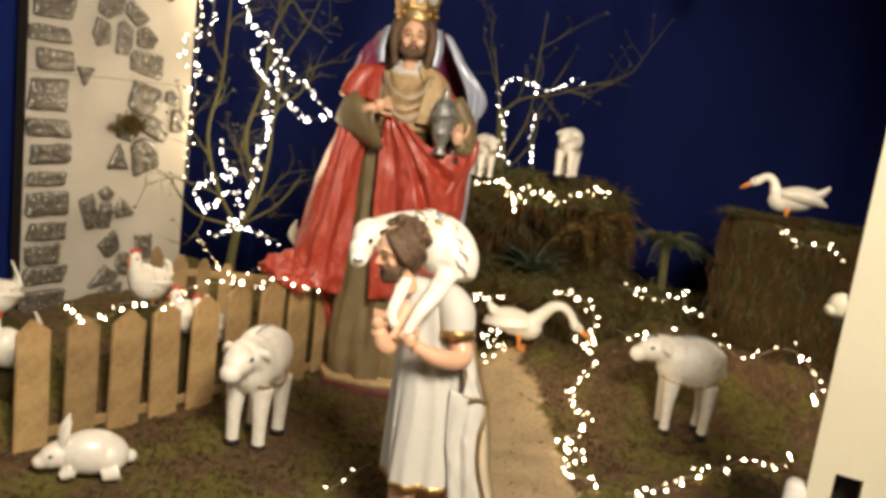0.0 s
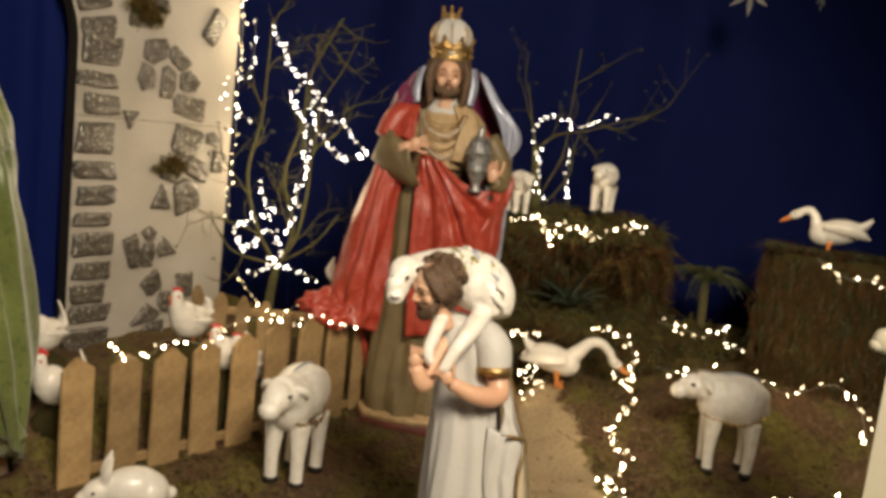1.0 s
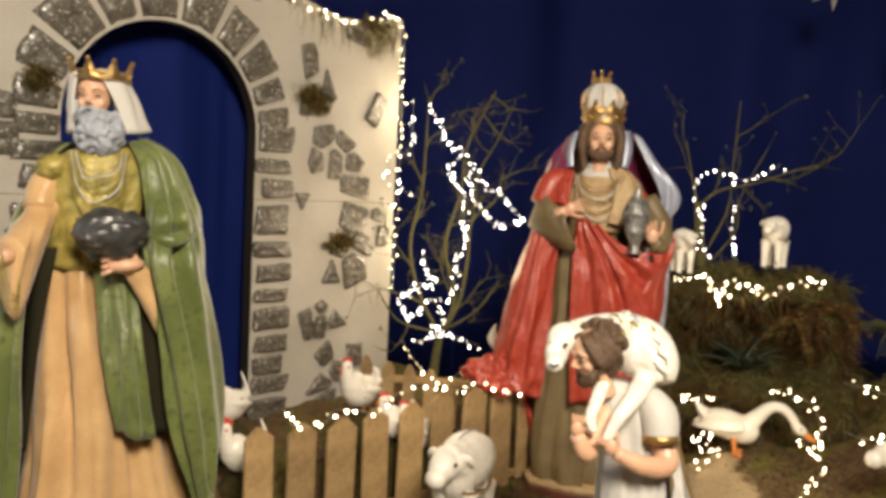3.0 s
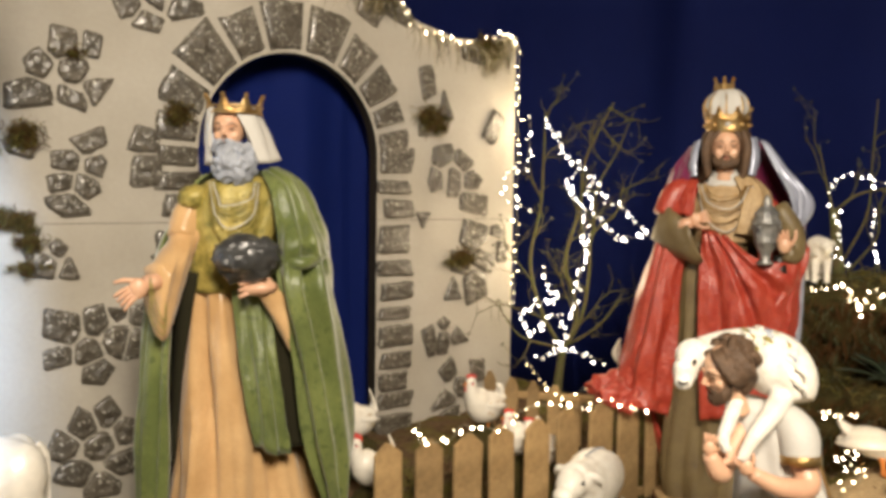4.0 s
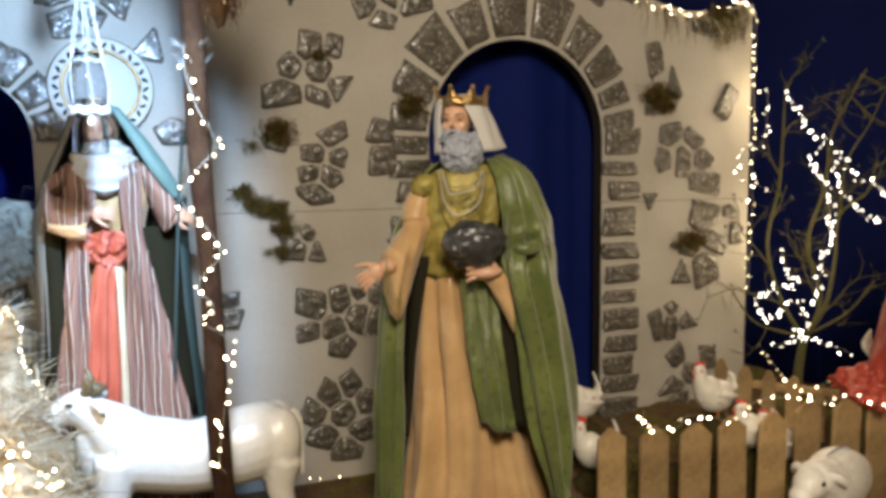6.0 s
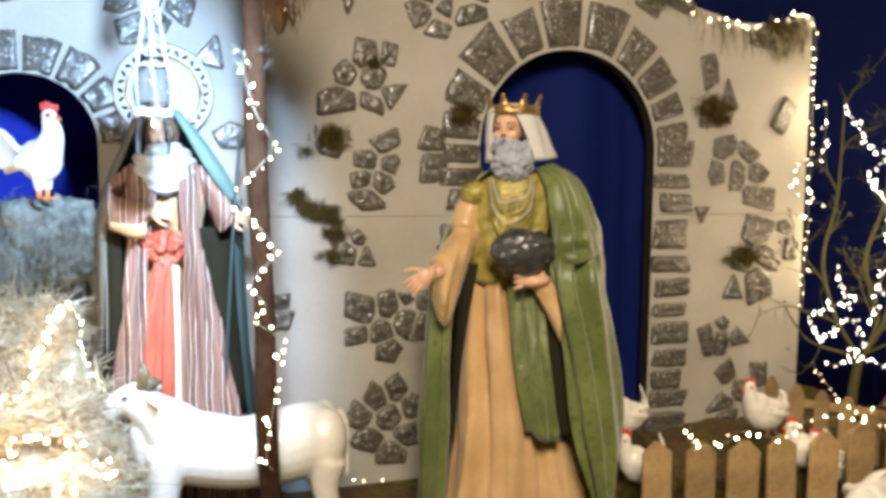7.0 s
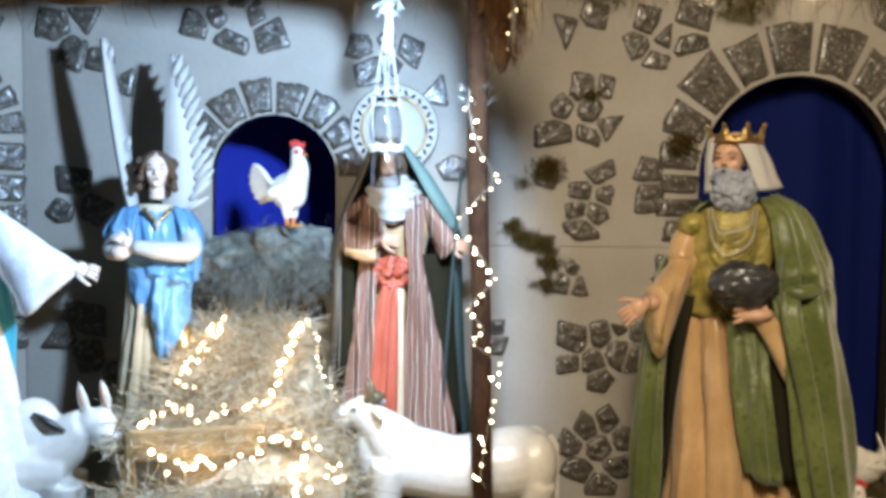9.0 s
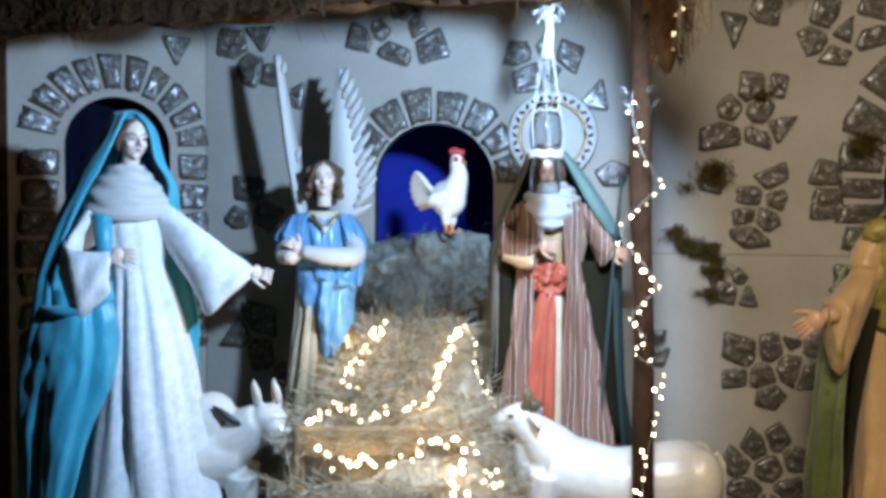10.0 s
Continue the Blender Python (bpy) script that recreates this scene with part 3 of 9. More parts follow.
def arch_stones(wall, centre, spring, inner, sizes, depth, start, seed):
    """Wedge stones round an arch, from the right-hand springing; sizes: degrees of each."""
    a = start
    for i, (deg, d) in enumerate(zip(sizes, depth)):
        rnd = random.Random(seed + i)
        mid = radians(a + deg / 2)
        bm = bmesh.new()
        half = radians(deg / 2) - 0.032
        outline = []
        for r, t in ((inner, -1), (inner, -0.5), (inner, 0), (inner, 0.5), (inner, 1), (inner + d * 0.33, 1), (inner + d * 0.66, 1), (inner + d, 1), (inner + d, 0.5), (inner + d, 0), (inner + d, -0.5), (inner + d, -1), (inner + d * 0.66, -1), (inner + d * 0.33, -1)):
            ang = mid + t * half
            rr = r + rnd.uniform(-0.006, 0.006)
            outline.append((rr * math.cos(ang), rr * math.sin(ang)))
        cx, cz = (inner + d / 2) * math.cos(mid), (inner + d / 2) * math.sin(mid)
        rings = [[(cx + (x - cx) * k, y + (0.012 * noise.noise((x * k * 34 + seed, z * k * 34, i)) + rnd.uniform(-0.002, 0.002) if k < 0.95 else 0), cz + (z - cz) * k) for x, z in outline] for k, y in ((1, 0), (0.99, -0.012), (0.90, -0.021), (0.66, -0.022), (0.40, -0.022), (0.15, -0.022))]
        loft(bm, rings, 0, (False, True))
        part("stone", mesh_of("stone", bm, ["stone"]), None, wall, m=pose(centre, -0.001, spring))
        a += deg


def build_walls():
    spans, ends = arched_spans(-1.346, 2.77, [DOOR, WINDOW], top_at)
    wall = thing("wall_arch", wall_sheet("wall", spans, 0.06, ends), ["wall", "edge"], WALL, "grey-beige painted board wall with an arched doorway and moulded stones", "wall", kind="structure", smooth=False)
    # the level joint between the boards, on each side of the doorway
    for a, b in ((0.25, 1.15), (1.96, 2.765)):
        bm = bmesh.new()
        box(bm, ((a + b) / 2, 0.0006, 1.04), (b - a, 0.002, 0.002))
        part("joint", bm, "edge", wall)
    spans, ends = arched_spans(-0.69, -0.002, [NICHE], lambda s: 2.2)
    left = thing("wall_left", wall_sheet("wall", spans, 0.05, ends), ["wall", "edge"], LEFT_WALL, "grey-beige board wall with a dark arched niche", "wall", kind="structure", smooth=False)
    # jamb stones of the doorway, right and left
    right = [(0.125, 0.095), (0.233, 0.065), (0.317, 0.078), (0.413, 0.074), (0.53, 0.095), (0.627, 0.055), (0.724, 0.078), (0.828, 0.066), (0.952, 0.136), (1.094, 0.078), (1.188, 0.066), (1.297, 0.122)]
    stones(wall, [(2.055 + 0.012 * math.sin(i * 2.3), z, 0.175 + 0.02 * math.sin(i * 1.9), h, 0) for i, (z, h) in enumerate(right)], seed=2)
    lefts = [(0.15, 0.10), (0.27, 0.09), (0.39, 0.11), (0.52, 0.10), (0.64, 0.09), (0.76, 0.10), (0.86, 0.07), (0.965, 0.09), (1.10, 0.088), (1.195, 0.064), (1.284, 0.064)]
    stones(wall, [(1.085 + 0.01 * math.sin(i * 1.7), z, 0.165 + 0.015 * math.sin(i * 2.9), h, 0) for i, (z, h) in enumerate(lefts)], seed=3)
    stones(wall, [(0.957, 1.231, 0.09, 0.10, 0), (0.952, 1.338, 0.085, 0.09, 15), (2.2, 1.047, 0.07, 0.07, 0, 3), (1.03, 0.93, 0.08, 0.08, 20, 3)], seed=4)
    arch_stones(wall, 1.555, 1.315, 0.414, (15, 13.5, 17, 17.5, 22, 22, 18.5, 22, 17, 14), (0.15, 0.14, 0.16, 0.165, 0.19, 0.185, 0.165, 0.19, 0.165, 0.15), 0, 40)
    # loose groups of stones
    stones(wall, [(0.686, 1.639, 0.085, 0.11, 8), (0.782, 1.646, 0.06, 0.08, 10), (0.612, 1.563, 0.08, 0.10, 20, 5), (0.722, 1.562, 0.10, 0.08, 0, 6), (0.800, 1.507, 0.075, 0.11, 60, 3), (0.585, 1.469, 0.13, 0.09, -12), (0.716, 1.463, 0.10, 0.05, 18)], seed=5)
    stones(wall, [(0.768, 1.318, 0.10, 0.06, -28), (0.696, 1.252, 0.09, 0.06, -10), (0.785, 1.238, 0.06, 0.10, 20, 5), (0.684, 1.183, 0.075, 0.06, -10), (0.757, 1.168, 0.09, 0.09, -30, 5), (0.700, 1.106, 0.12, 0.06, 5, 6)], seed=6)
    stones(wall, [(0.56, 1.30, 0.10, 0.07, 10, 5), (0.573, 0.948, 0.06, 0.11, -15, 3), (0.66, 0.955, 0.05, 0.05, 20, 5), (0.618, 0.903, 0.10, 0.07, 15, 5), (0.694, 0.889, 0.06, 0.07, 0, 3)], seed=7)
    stones(wall, [(0.676, 0.692, 0.11, 0.10, 15), (0.785, 0.703, 0.08, 0.09, -10), (0.857, 0.722, 0.09, 0.045, 5, 3), (0.925, 0.717, 0.07, 0.07, -15), (0.660, 0.588, 0.09, 0.06, -8), (0.758, 0.592, 0.09, 0.08, 8), (0.848, 0.632, 0.08, 0.11, 20), (0.922, 0.613, 0.06, 0.10, 10), (0.782, 0.525, 0.10, 0.09, 25, 5)], seed=8)
    stones(wall, [(0.815, 0.366, 0.07, 0.09, -30), (0.733, 0.336, 0.09, 0.09, 25), (0.880, 0.300, 0.09, 0.09, 10, 5), (0.676, 0.277, 0.08, 0.09, 25), (0.785, 0.257, 0.10, 0.09, 0, 6), (0.855, 0.185, 0.11, 0.08, -10), (0.709, 0.180, 0.10, 0.08, 15), (0.800, 0.120, 0.12, 0.07, 5)], seed=9)
    stones(wall, [(0.623, 1.853, 0.10, 0.12, 0, 3), (0.727, 1.915, 0.10, 0.08, 20), (0.935, 1.900, 0.085, 0.09, 10), (1.007, 1.849, 0.06, 0.09, 25, 3), (1.117, 1.923, 0.12, 0.09, 12), (0.901, 1.803, 0.075, 0.09, -25), (0.972, 1.753, 0.10, 0.06, 15), (1.103, 1.812, 0.12, 0.06, -18)], seed=10)
    stones(wall, [(1.927, 2.012, 0.09, 0.08, 10), (1.905, 1.922, 0.10, 0.07, 20), (2.051, 1.94, 0.12, 0.06, 25), (2.218, 1.662, 0.07, 0.14, -15), (2.331, 1.545, 0.08, 0.13, -10, 3), (2.627, 1.491, 0.08, 0.13, 30), (2.23, 1.46, 0.09, 0.08, 5), (2.50, 1.80, 0.13, 0.05, 8)], seed=11)
    stones(wall, [(2.312, 1.33, 0.11, 0.09, -28, 5), (2.437, 1.318, 0.11, 0.06, 35), (2.272, 1.221, 0.08, 0.12, -8, 5), (2.384, 1.22, 0.07, 0.12, 5), (2.499, 1.22, 0.09, 0.09, 20, 5), (2.505, 1.118, 0.14, 0.09, 8)], seed=12)
    stones(wall, [(2.513, 0.965, 0.14, 0.12, 10), (2.655, 0.982, 0.07, 0.06, 30, 5), (2.566, 0.850, 0.13, 0.08, 28), (2.688, 0.875, 0.05, 0.10, 0), (2.385, 0.703, 0.09, 0.12, 0, 3), (2.525, 0.725, 0.12, 0.13, -18), (2.43, 0.84, 0.10, 0.09, 10)], seed=13)
    stones(wall, [(2.335, 0.553, 0.06, 0.05, 0, 5), (2.255, 0.481, 0.06, 0.12, -15), (2.335, 0.472, 0.06, 0.10, 10), (2.418, 0.490, 0.10, 0.08, -10, 3), (2.365, 0.327, 0.08, 0.08, -30), (2.45, 0.24, 0.08, 0.09, 20), (2.55, 0.30, 0.08, 0.09, 0), (2.346, 0.193, 0.13, 0.07, -10, 3), (2.38, 0.12, 0.10, 0.06, 0)], seed=14)
    # on the part of the wall inside the stable
    stones(wall, [(0.372, 0.727, 0.06, 0.05, 0), (0.376, 0.665, 0.07, 0.06, 10), (-0.74, 1.83, 0.08, 0.08, 10), (-0.665, 1.868, 0.07, 0.07, 30, 5), (-0.585, 1.935, 0.09, 0.06, 0), (-0.522, 1.88, 0.05, 0.09, -15), (-0.475, 1.800, 0.09, 0.09, -20), (-0.607, 1.776, 0.10, 0.06, 20)], seed=15)
    stones(wall, [(-0.145, 1.766, 0.08, 0.08, 10), (-0.05, 1.785, 0.06, 0.08, 0, 5), (0.034, 1.762, 0.09, 0.08, 20), (-0.109, 1.685, 0.10, 0.08, -10), (-0.02, 1.70, 0.06, 0.07, 30, 5), (0.14, 1.605, 0.10, 0.10, 10, 3), (0.207, 1.326, 0.11, 0.10, 0, 5)], seed=16)
    stones(wall, [(-1.235, 1.815, 0.10, 0.09, 10), (-1.12, 1.840, 0.10, 0.10, -10, 3), (-1.17, 1.725, 0.09, 0.10, 20), (-1.08, 1.70, 0.10, 0.08, 5), (-0.99, 1.62, 0.10, 0.10, 30, 3), (-1.176, 1.262, 0.10, 0.09, 0), (-1.10, 1.16, 0.09, 0.09, 25), (-1.21, 1.15, 0.08, 0.08, 0, 5), (-1.221, 0.702, 0.10, 0.10, 0, 3), (-1.131, 0.755, 0.12, 0.10, 10), (-1.13, 0.62, 0.09, 0.12, -10), (-1.02, 0.55, 0.10, 0.08, 15)], seed=17)
    stones(wall, [(-0.448, 0.93, 0.055, 0.12, 0), (-0.355, 0.93, 0.055, 0.12, 0), (-0.708, 0.825, 0.16, 0.07, 14), (-0.393, 0.80, 0.10, 0.06, 10, 5), (-0.31, 0.78, 0.08, 0.08, -15)], seed=18)
    arch_stones(wall, -0.457, 1.285, 0.238, (24, 21, 22, 23, 22, 23, 22, 23), (0.10, 0.11, 0.12, 0.115, 0.125, 0.12, 0.11, 0.10), 0, 60)
    # and round the niche
    arch_stones(left, -0.325, 1.40, 0.215, (18, 16, 17, 16, 17, 18, 16, 17, 18, 17), (0.11, 0.12, 0.115, 0.12, 0.125, 0.12, 0.115, 0.12, 0.115, 0.12), 3, 80)
    stones(left, [(-0.055, 1.335 - 0.105 * i, 0.09, 0.082, 0) for i in range(7)] + [(-0.595, 1.335 - 0.105 * i, 0.10, 0.082, 0) for i in range(7)] + [(-0.12, 1.78, 0.09, 0.10, 0, 3)], seed=20)


def curtain(name, pts, z0, z1, mat, label, folds=26, deep=0.035, m=Matrix()):
    """A hanging cloth along a line on the plan, in soft uneven folds."""
    bm = bmesh.new()
    line = spline(pts, 60)
    rings = []
    for zz in np.linspace(z0, z1, 7):
        row = []
        for i, p in enumerate(line):
            a, b = line[max(i - 1, 0)], line[min(i + 1, len(line) - 1)]
            d = Vector((b[0] - a[0], b[1] - a[1], 0)).normalized()
            w = deep * (math.sin(folds * i / len(line) * 6.28 + 0.6 * math.sin(zz * 1.3 + i * 0.11)) + 0.6 * noise.noise((i * 0.09, zz * 0.35, 0)))
            row.append((p[0] - d.y * w, p[1] + d.x * w, zz))
        rings.append(row)
    loft(bm, rings, 0, (False, False), closed=False)
    bmesh.ops.solidify(bm, geom=list(bm.faces), thickness=0.004)
    thing(name, bm, [mat], m, label, "curtain", kind="structure")


def build_hall():
    """Plain walls, floor and ceiling that close the hall round the stage."""
    bm = bmesh.new()
    box(bm, (-6.1, 1.5, 1.4), (0.2, 11.4, 3.8))
    box(bm, (6.1, 1.5, 1.4), (0.2, 11.4, 3.8))
    box(bm, (0, -4.1, 1.4), (12, 0.2, 3.8))
    box(bm, (0, 7.1, 1.4), (12, 0.2, 3.8))
    thing("wall_hall", bm, ["room"], Matrix(), "plain plastered walls of the dim hall", "wall", kind="structure", smooth=False)
    bm = bmesh.new()
    box(bm, (0, 1.5, 3.4), (12.4, 11.4, 0.2))
    thing("ceiling", bm, ["room"], Matrix(), "plain plastered ceiling of the hall", "ceiling", kind="structure", smooth=False)


build_ground()
build_walls()
build_hall()
curtain("curtain", [(3.6, 2.2), (2.8, 3.7), (1.4, 4.35), (0.0, 4.5), (-1.4, 4.6), (-3.0, 3.6), (-4.2, 2.0), (-4.3, 0.2), (-3.3, -1.6)], 0.0, 3.3, "curtain", "navy blue cloth backdrop hanging in soft folds", 15, 0.05)
curtain("curtain_doorway", [(0.95, 0.17), (1.4, 0.18), (1.8, 0.17), (2.15, 0.17)], 0.0, 1.9, "curtain_door_lit", "navy blue cloth hung close behind the doorway", 3, 0.015, WALL)
# backdrop cloth with the window's light put into its colour
curtain("curtain_window", [(-1.7, 0.70), (-0.7, 0.74), (0.3, 0.70)], 0.6, 2.1, "curtain_window_lit", "navy cloth coloured bright as if lit, behind the small window", 2, 0.02, WALL)
curtain("curtain_niche", [(-0.65, 0.14), (-0.3, 0.2), (0.0, 0.16)], 0.0, 1.9, "curtain_shaded", "navy cloth darkened in colour for the shade behind the niche", 3, 0.02, LEFT_WALL)

# ---- the figures ----
def hand(bm, at, to, mi, r=0.024, spread=0.5):
    """A hand at the end of an arm: palm, four fingers and a thumb."""
    a, d = Vector(at), (Vector(to) - Vector(at)).normalized()
    side = d.cross(Vector((0, -1, 0.2))).normalized()
    ball(bm, a + d * r * 0.9, (r * 0.95, r * 0.6, r * 1.15), mi, seg=12)
    for k in range(4):
        o = side * (k - 1.5) * r * 0.5
        p0, p1 = a + d * r * 1.5 + o * 0.8, a + d * r * 3.2 + o * (1 + spread * 0.4) - Vector((0, 0, r * 0.25))
        tube(bm, [p0, (p0 + p1) / 2 + Vector((0, -0.002, 0.003)), p1], [r * 0.27, r * 0.25, r * 0.17], mi, 8, 2)
    p0 = a + d * r * 0.6 + side * r * 0.8
    tube(bm, [p0, p0 + (d + side * 0.8) * r, p0 + (d * 1.2 + side * 0.7) * r * 1.6], [r * 0.3, r * 0.27, r * 0.18], mi, 8, 2)


def drape(bm, rows, mi, thick=0.009, folds=4.0, amp=0.008, nu=48, sub=9, ph=0.0, keep=0.35, crumple=0.5, slant=0.0):
    """A hung cloth through rows of points from top to bottom, with soft pleats that deepen downwards and a real thickness."""
    lines = [np.array(spline(r, max(2, nu // (len(r) - 1)))) for r in rows]
    cols = [np.array(spline([tuple(line[i]) for line in lines], sub)) for i in range(len(lines[0]))]
    g = np.array(cols)
    du, dv = np.gradient(g, axis=0), np.gradient(g, axis=1)
    nrm = np.cross(du, dv)
    nrm /= np.maximum(np.linalg.norm(nrm, axis=2, keepdims=True), 1e-9)
    if nrm[:, :, 1].mean() > 0:
        nrm = -nrm
    nu, nv = g.shape[:2]
    out, inn = [], []
    for j in range(nv):
        row, back = [], []
        for i in range(nu):
            u, v = i / (nu - 1), j / (nv - 1)
            p = folds * math.pi * u + ph + slant * v + 1.1 * noise.noise((u * 2.5 + ph, v * 1.7, ph))
            w = amp * (keep + (1 - keep) * v) * (0.85 * crease(p * 1.5, ph, u * 3.0, v * 2.5) + crumple * 1.6 * noise.noise((u * 5 + ph, v * 6, 2.0)) + crumple * 0.7 * noise.noise((u * 13, v * 15, ph)))
            q = g[i, j] + nrm[i, j] * w
            row.append(tuple(q))
            back.append(tuple(q - nrm[i, j] * thick))
        out.append(row + back[::-1])
    loft(bm, out, mi)


def funnel(bm, sections, mi, n=28, wave=0.004, sub=5):
    """A wide sleeve: sections of upper edge, lower edge and half depth."""
    line = spline([(*a, *b, d) for a, b, d in sections], sub)
    rings = []
    for i, q in enumerate(line):
        a, b = Vector(q[:3]), Vector(q[3:6])
        c, h = (a + b) / 2, (a - b) / 2
        ring = []
        for k in range(n):
            t = 2 * math.pi * k / n
            w = wave * (math.sin(4 * t + 0.7 * i) + 1.5 * noise.noise((math.cos(t) * 2, math.sin(t) * 2, i * 0.35)))
            ring.append(c + h * math.sin(t) + Vector((w * 0.4, (float(q[6]) + w) * math.cos(t), 0)))
        rings.append(ring)
    loft(bm, rings, mi)


def cowl(bm, c, sections, mi, rolls=5, deep=0.007, n=48):
    """A neck cloth in soft level rolls. Sections: z, half width, half depth, drop at the front."""
    line = spline(sections, 9)
    rings = []
    for i, (z, rx, ry, drop) in enumerate(line):
        ring = []
        for k in range(n):
            a = 2 * math.pi * k / n
            front = max(0.0, -math.sin(a)) ** 1.5
            w = deep * math.sin(rolls * 6.28 * i / len(line) + 1.6 * math.sin(a + 0.5) + 3.2 * noise.noise((math.cos(a) * 1.5, math.sin(a) * 1.5, z * 9)))
            ring.append((c[0] + (rx + w) * math.cos(a), c[1] + (ry + w) * math.sin(a), z - drop * front))
        rings.append(ring)
    loft(bm, rings, mi)


def head(bm, c, r, skin, eye, lip, hair=None, turn=0.0, nod=0.0, beard=None, long_hair=0.0, parted=True):
    """A plain modelled head that faces the visitor when turn is 0, with hair and beard as worked clay."""
    rot = Matrix.Translation(c) @ pose(0, 0, 0, nod, 0, turn)

    def at(px, py, pz):
        return rot @ Vector((px * r, py * r, pz * r))

    def arc(k):
        return at(*k)

    clay = bmesh.new()
    ball(clay, at(0, 0.10, 0.22), (0.74 * r, 0.90 * r, 0.90 * r), 0, (nod, 0, turn), 28)
    ball(clay, at(0, -0.16, -0.28), (0.58 * r, 0.60 * r, 0.70 * r), 0, (nod, 0, turn), 24)
    ball(clay, at(0, -0.47, -0.80), (0.25 * r, 0.22 * r, 0.19 * r), 0, (nod, 0, turn), 14)
    tube(clay, [at(0, -0.76, 0.26), at(0, -0.90, -0.02), at(0, -0.99, -0.20)], [0.07 * r, 0.10 * r, 0.12 * r], 0, 10, 3)
    for sx in (-1, 1):
        ball(clay, at(sx * 0.37, -0.50, -0.20), (0.22 * r, 0.19 * r, 0.22 * r), 0, (0, 0, 0), 12)
        ball(clay, at(sx * 0.10, -0.86, -0.23), (0.07 * r, 0.07 * r, 0.06 * r), 0, (0, 0, 0), 8)
        tube(clay, [at(sx * 0.10, -0.80, 0.25), at(sx * 0.33, -0.78, 0.32), at(sx * 0.56, -0.58, 0.24)], [0.06 * r, 0.075 * r, 0.05 * r], 0, 8, 3)
        ball(clay, at(sx * 0.31, -0.66, 0.09), (0.13 * r, 0.09 * r, 0.085 * r), 0, (0, 0, turn), 10)
    tube(clay, [at(0, 0.05, -0.5), at(0, 0.12, -1.7)], [0.42 * r, 0.46 * r], 0, 14, 1)
    join(bm, melted(clay, r * 0.042, 3), skin)
    for sx in (-1, 1):
        tube(bm, [at(sx * 0.19, -0.735, 0.075), at(sx * 0.31, -0.765, 0.105), at(sx * 0.44, -0.70, 0.08)], [0.018 * r, 0.042 * r, 0.014 * r], eye, 8, 3)
        tube(bm, [at(sx * 0.13, -0.845, 0.30), at(sx * 0.33, -0.855, 0.375), at(sx * 0.54, -0.66, 0.30)], [0.018 * r, 0.03 * r, 0.012 * r], eye, 6, 3)
    tube(bm, [at(-0.17, -0.745, -0.485), at(0, -0.80, -0.47), at(0.17, -0.745, -0.485)], [0.02 * r, 0.055 * r, 0.02 * r], lip, 8, 3)
    if hair is not None:
        clay = bmesh.new()
        ball(clay, at(0, 0.36, 0.36), (0.90 * r, 0.80 * r, 0.86 * r), 0, (nod, 0, turn), 24, 0.1, 9)
        for sx in (-1, 1):
            for k in range(6):
                b = 0.17 * k
                start = at(sx * (0.06 + 0.03 * k), -0.40 + b * 1.1, 1.02 + 0.03 * k) if parted else at(sx * 0.3, -0.3 + b, 1.0)
                tube(clay, [start, at(sx * (0.52 + 0.05 * k), -0.47 + b, 0.74), at(sx * (0.80 + 0.03 * k), -0.30 + b, 0.12), at(sx * (0.84 - 0.02 * k), -0.14 + b, -0.42 * long_hair), at(sx * (0.68 - 0.03 * k), 0.0 + b, -1.30 * long_hair)], [0.07 * r, 0.13 * r, 0.16 * r, 0.17 * r, 0.08 * r], 0, 8, 4)
        if long_hair:
            ball(clay, at(0, 0.55, -0.5 * long_hair), (0.8 * r, 0.5 * r, 0.9 * r), 0, (0, 0, turn), 16, 0.15, 9)
        join(bm, melted(clay, r * 0.055, 1), hair)
    if beard is not None:
        clay = bmesh.new()
        mi, length = beard
        for k in range(13):
            a = radians(-90 + 15 * k)
            top = at(0.60 * math.sin(a), -0.26 - 0.40 * math.cos(a), -0.30 - 0.32 * math.cos(a))
            low = at(0.46 * math.sin(a), -0.26 - 0.50 * math.cos(a), -0.72 - length * (0.35 + 0.65 * math.cos(a)))
            tube(clay, [top, (top + low) / 2 + at(0.06 * math.sin(k * 2.1), -0.06, 0) - rot.translation, low], [0.12 * r, 0.16 * r, 0.07 * r], 0, 8, 3)
        for sx in (-1, 1):
            tube(clay, [at(sx * 0.03, -0.88, -0.36), at(sx * 0.2, -0.80, -0.42), at(sx * 0.36, -0.64, -0.62)], [0.05 * r, 0.07 * r, 0.05 * r], 0, 8, 3)
        join(bm, melted(clay, r * 0.055, 1), mi)


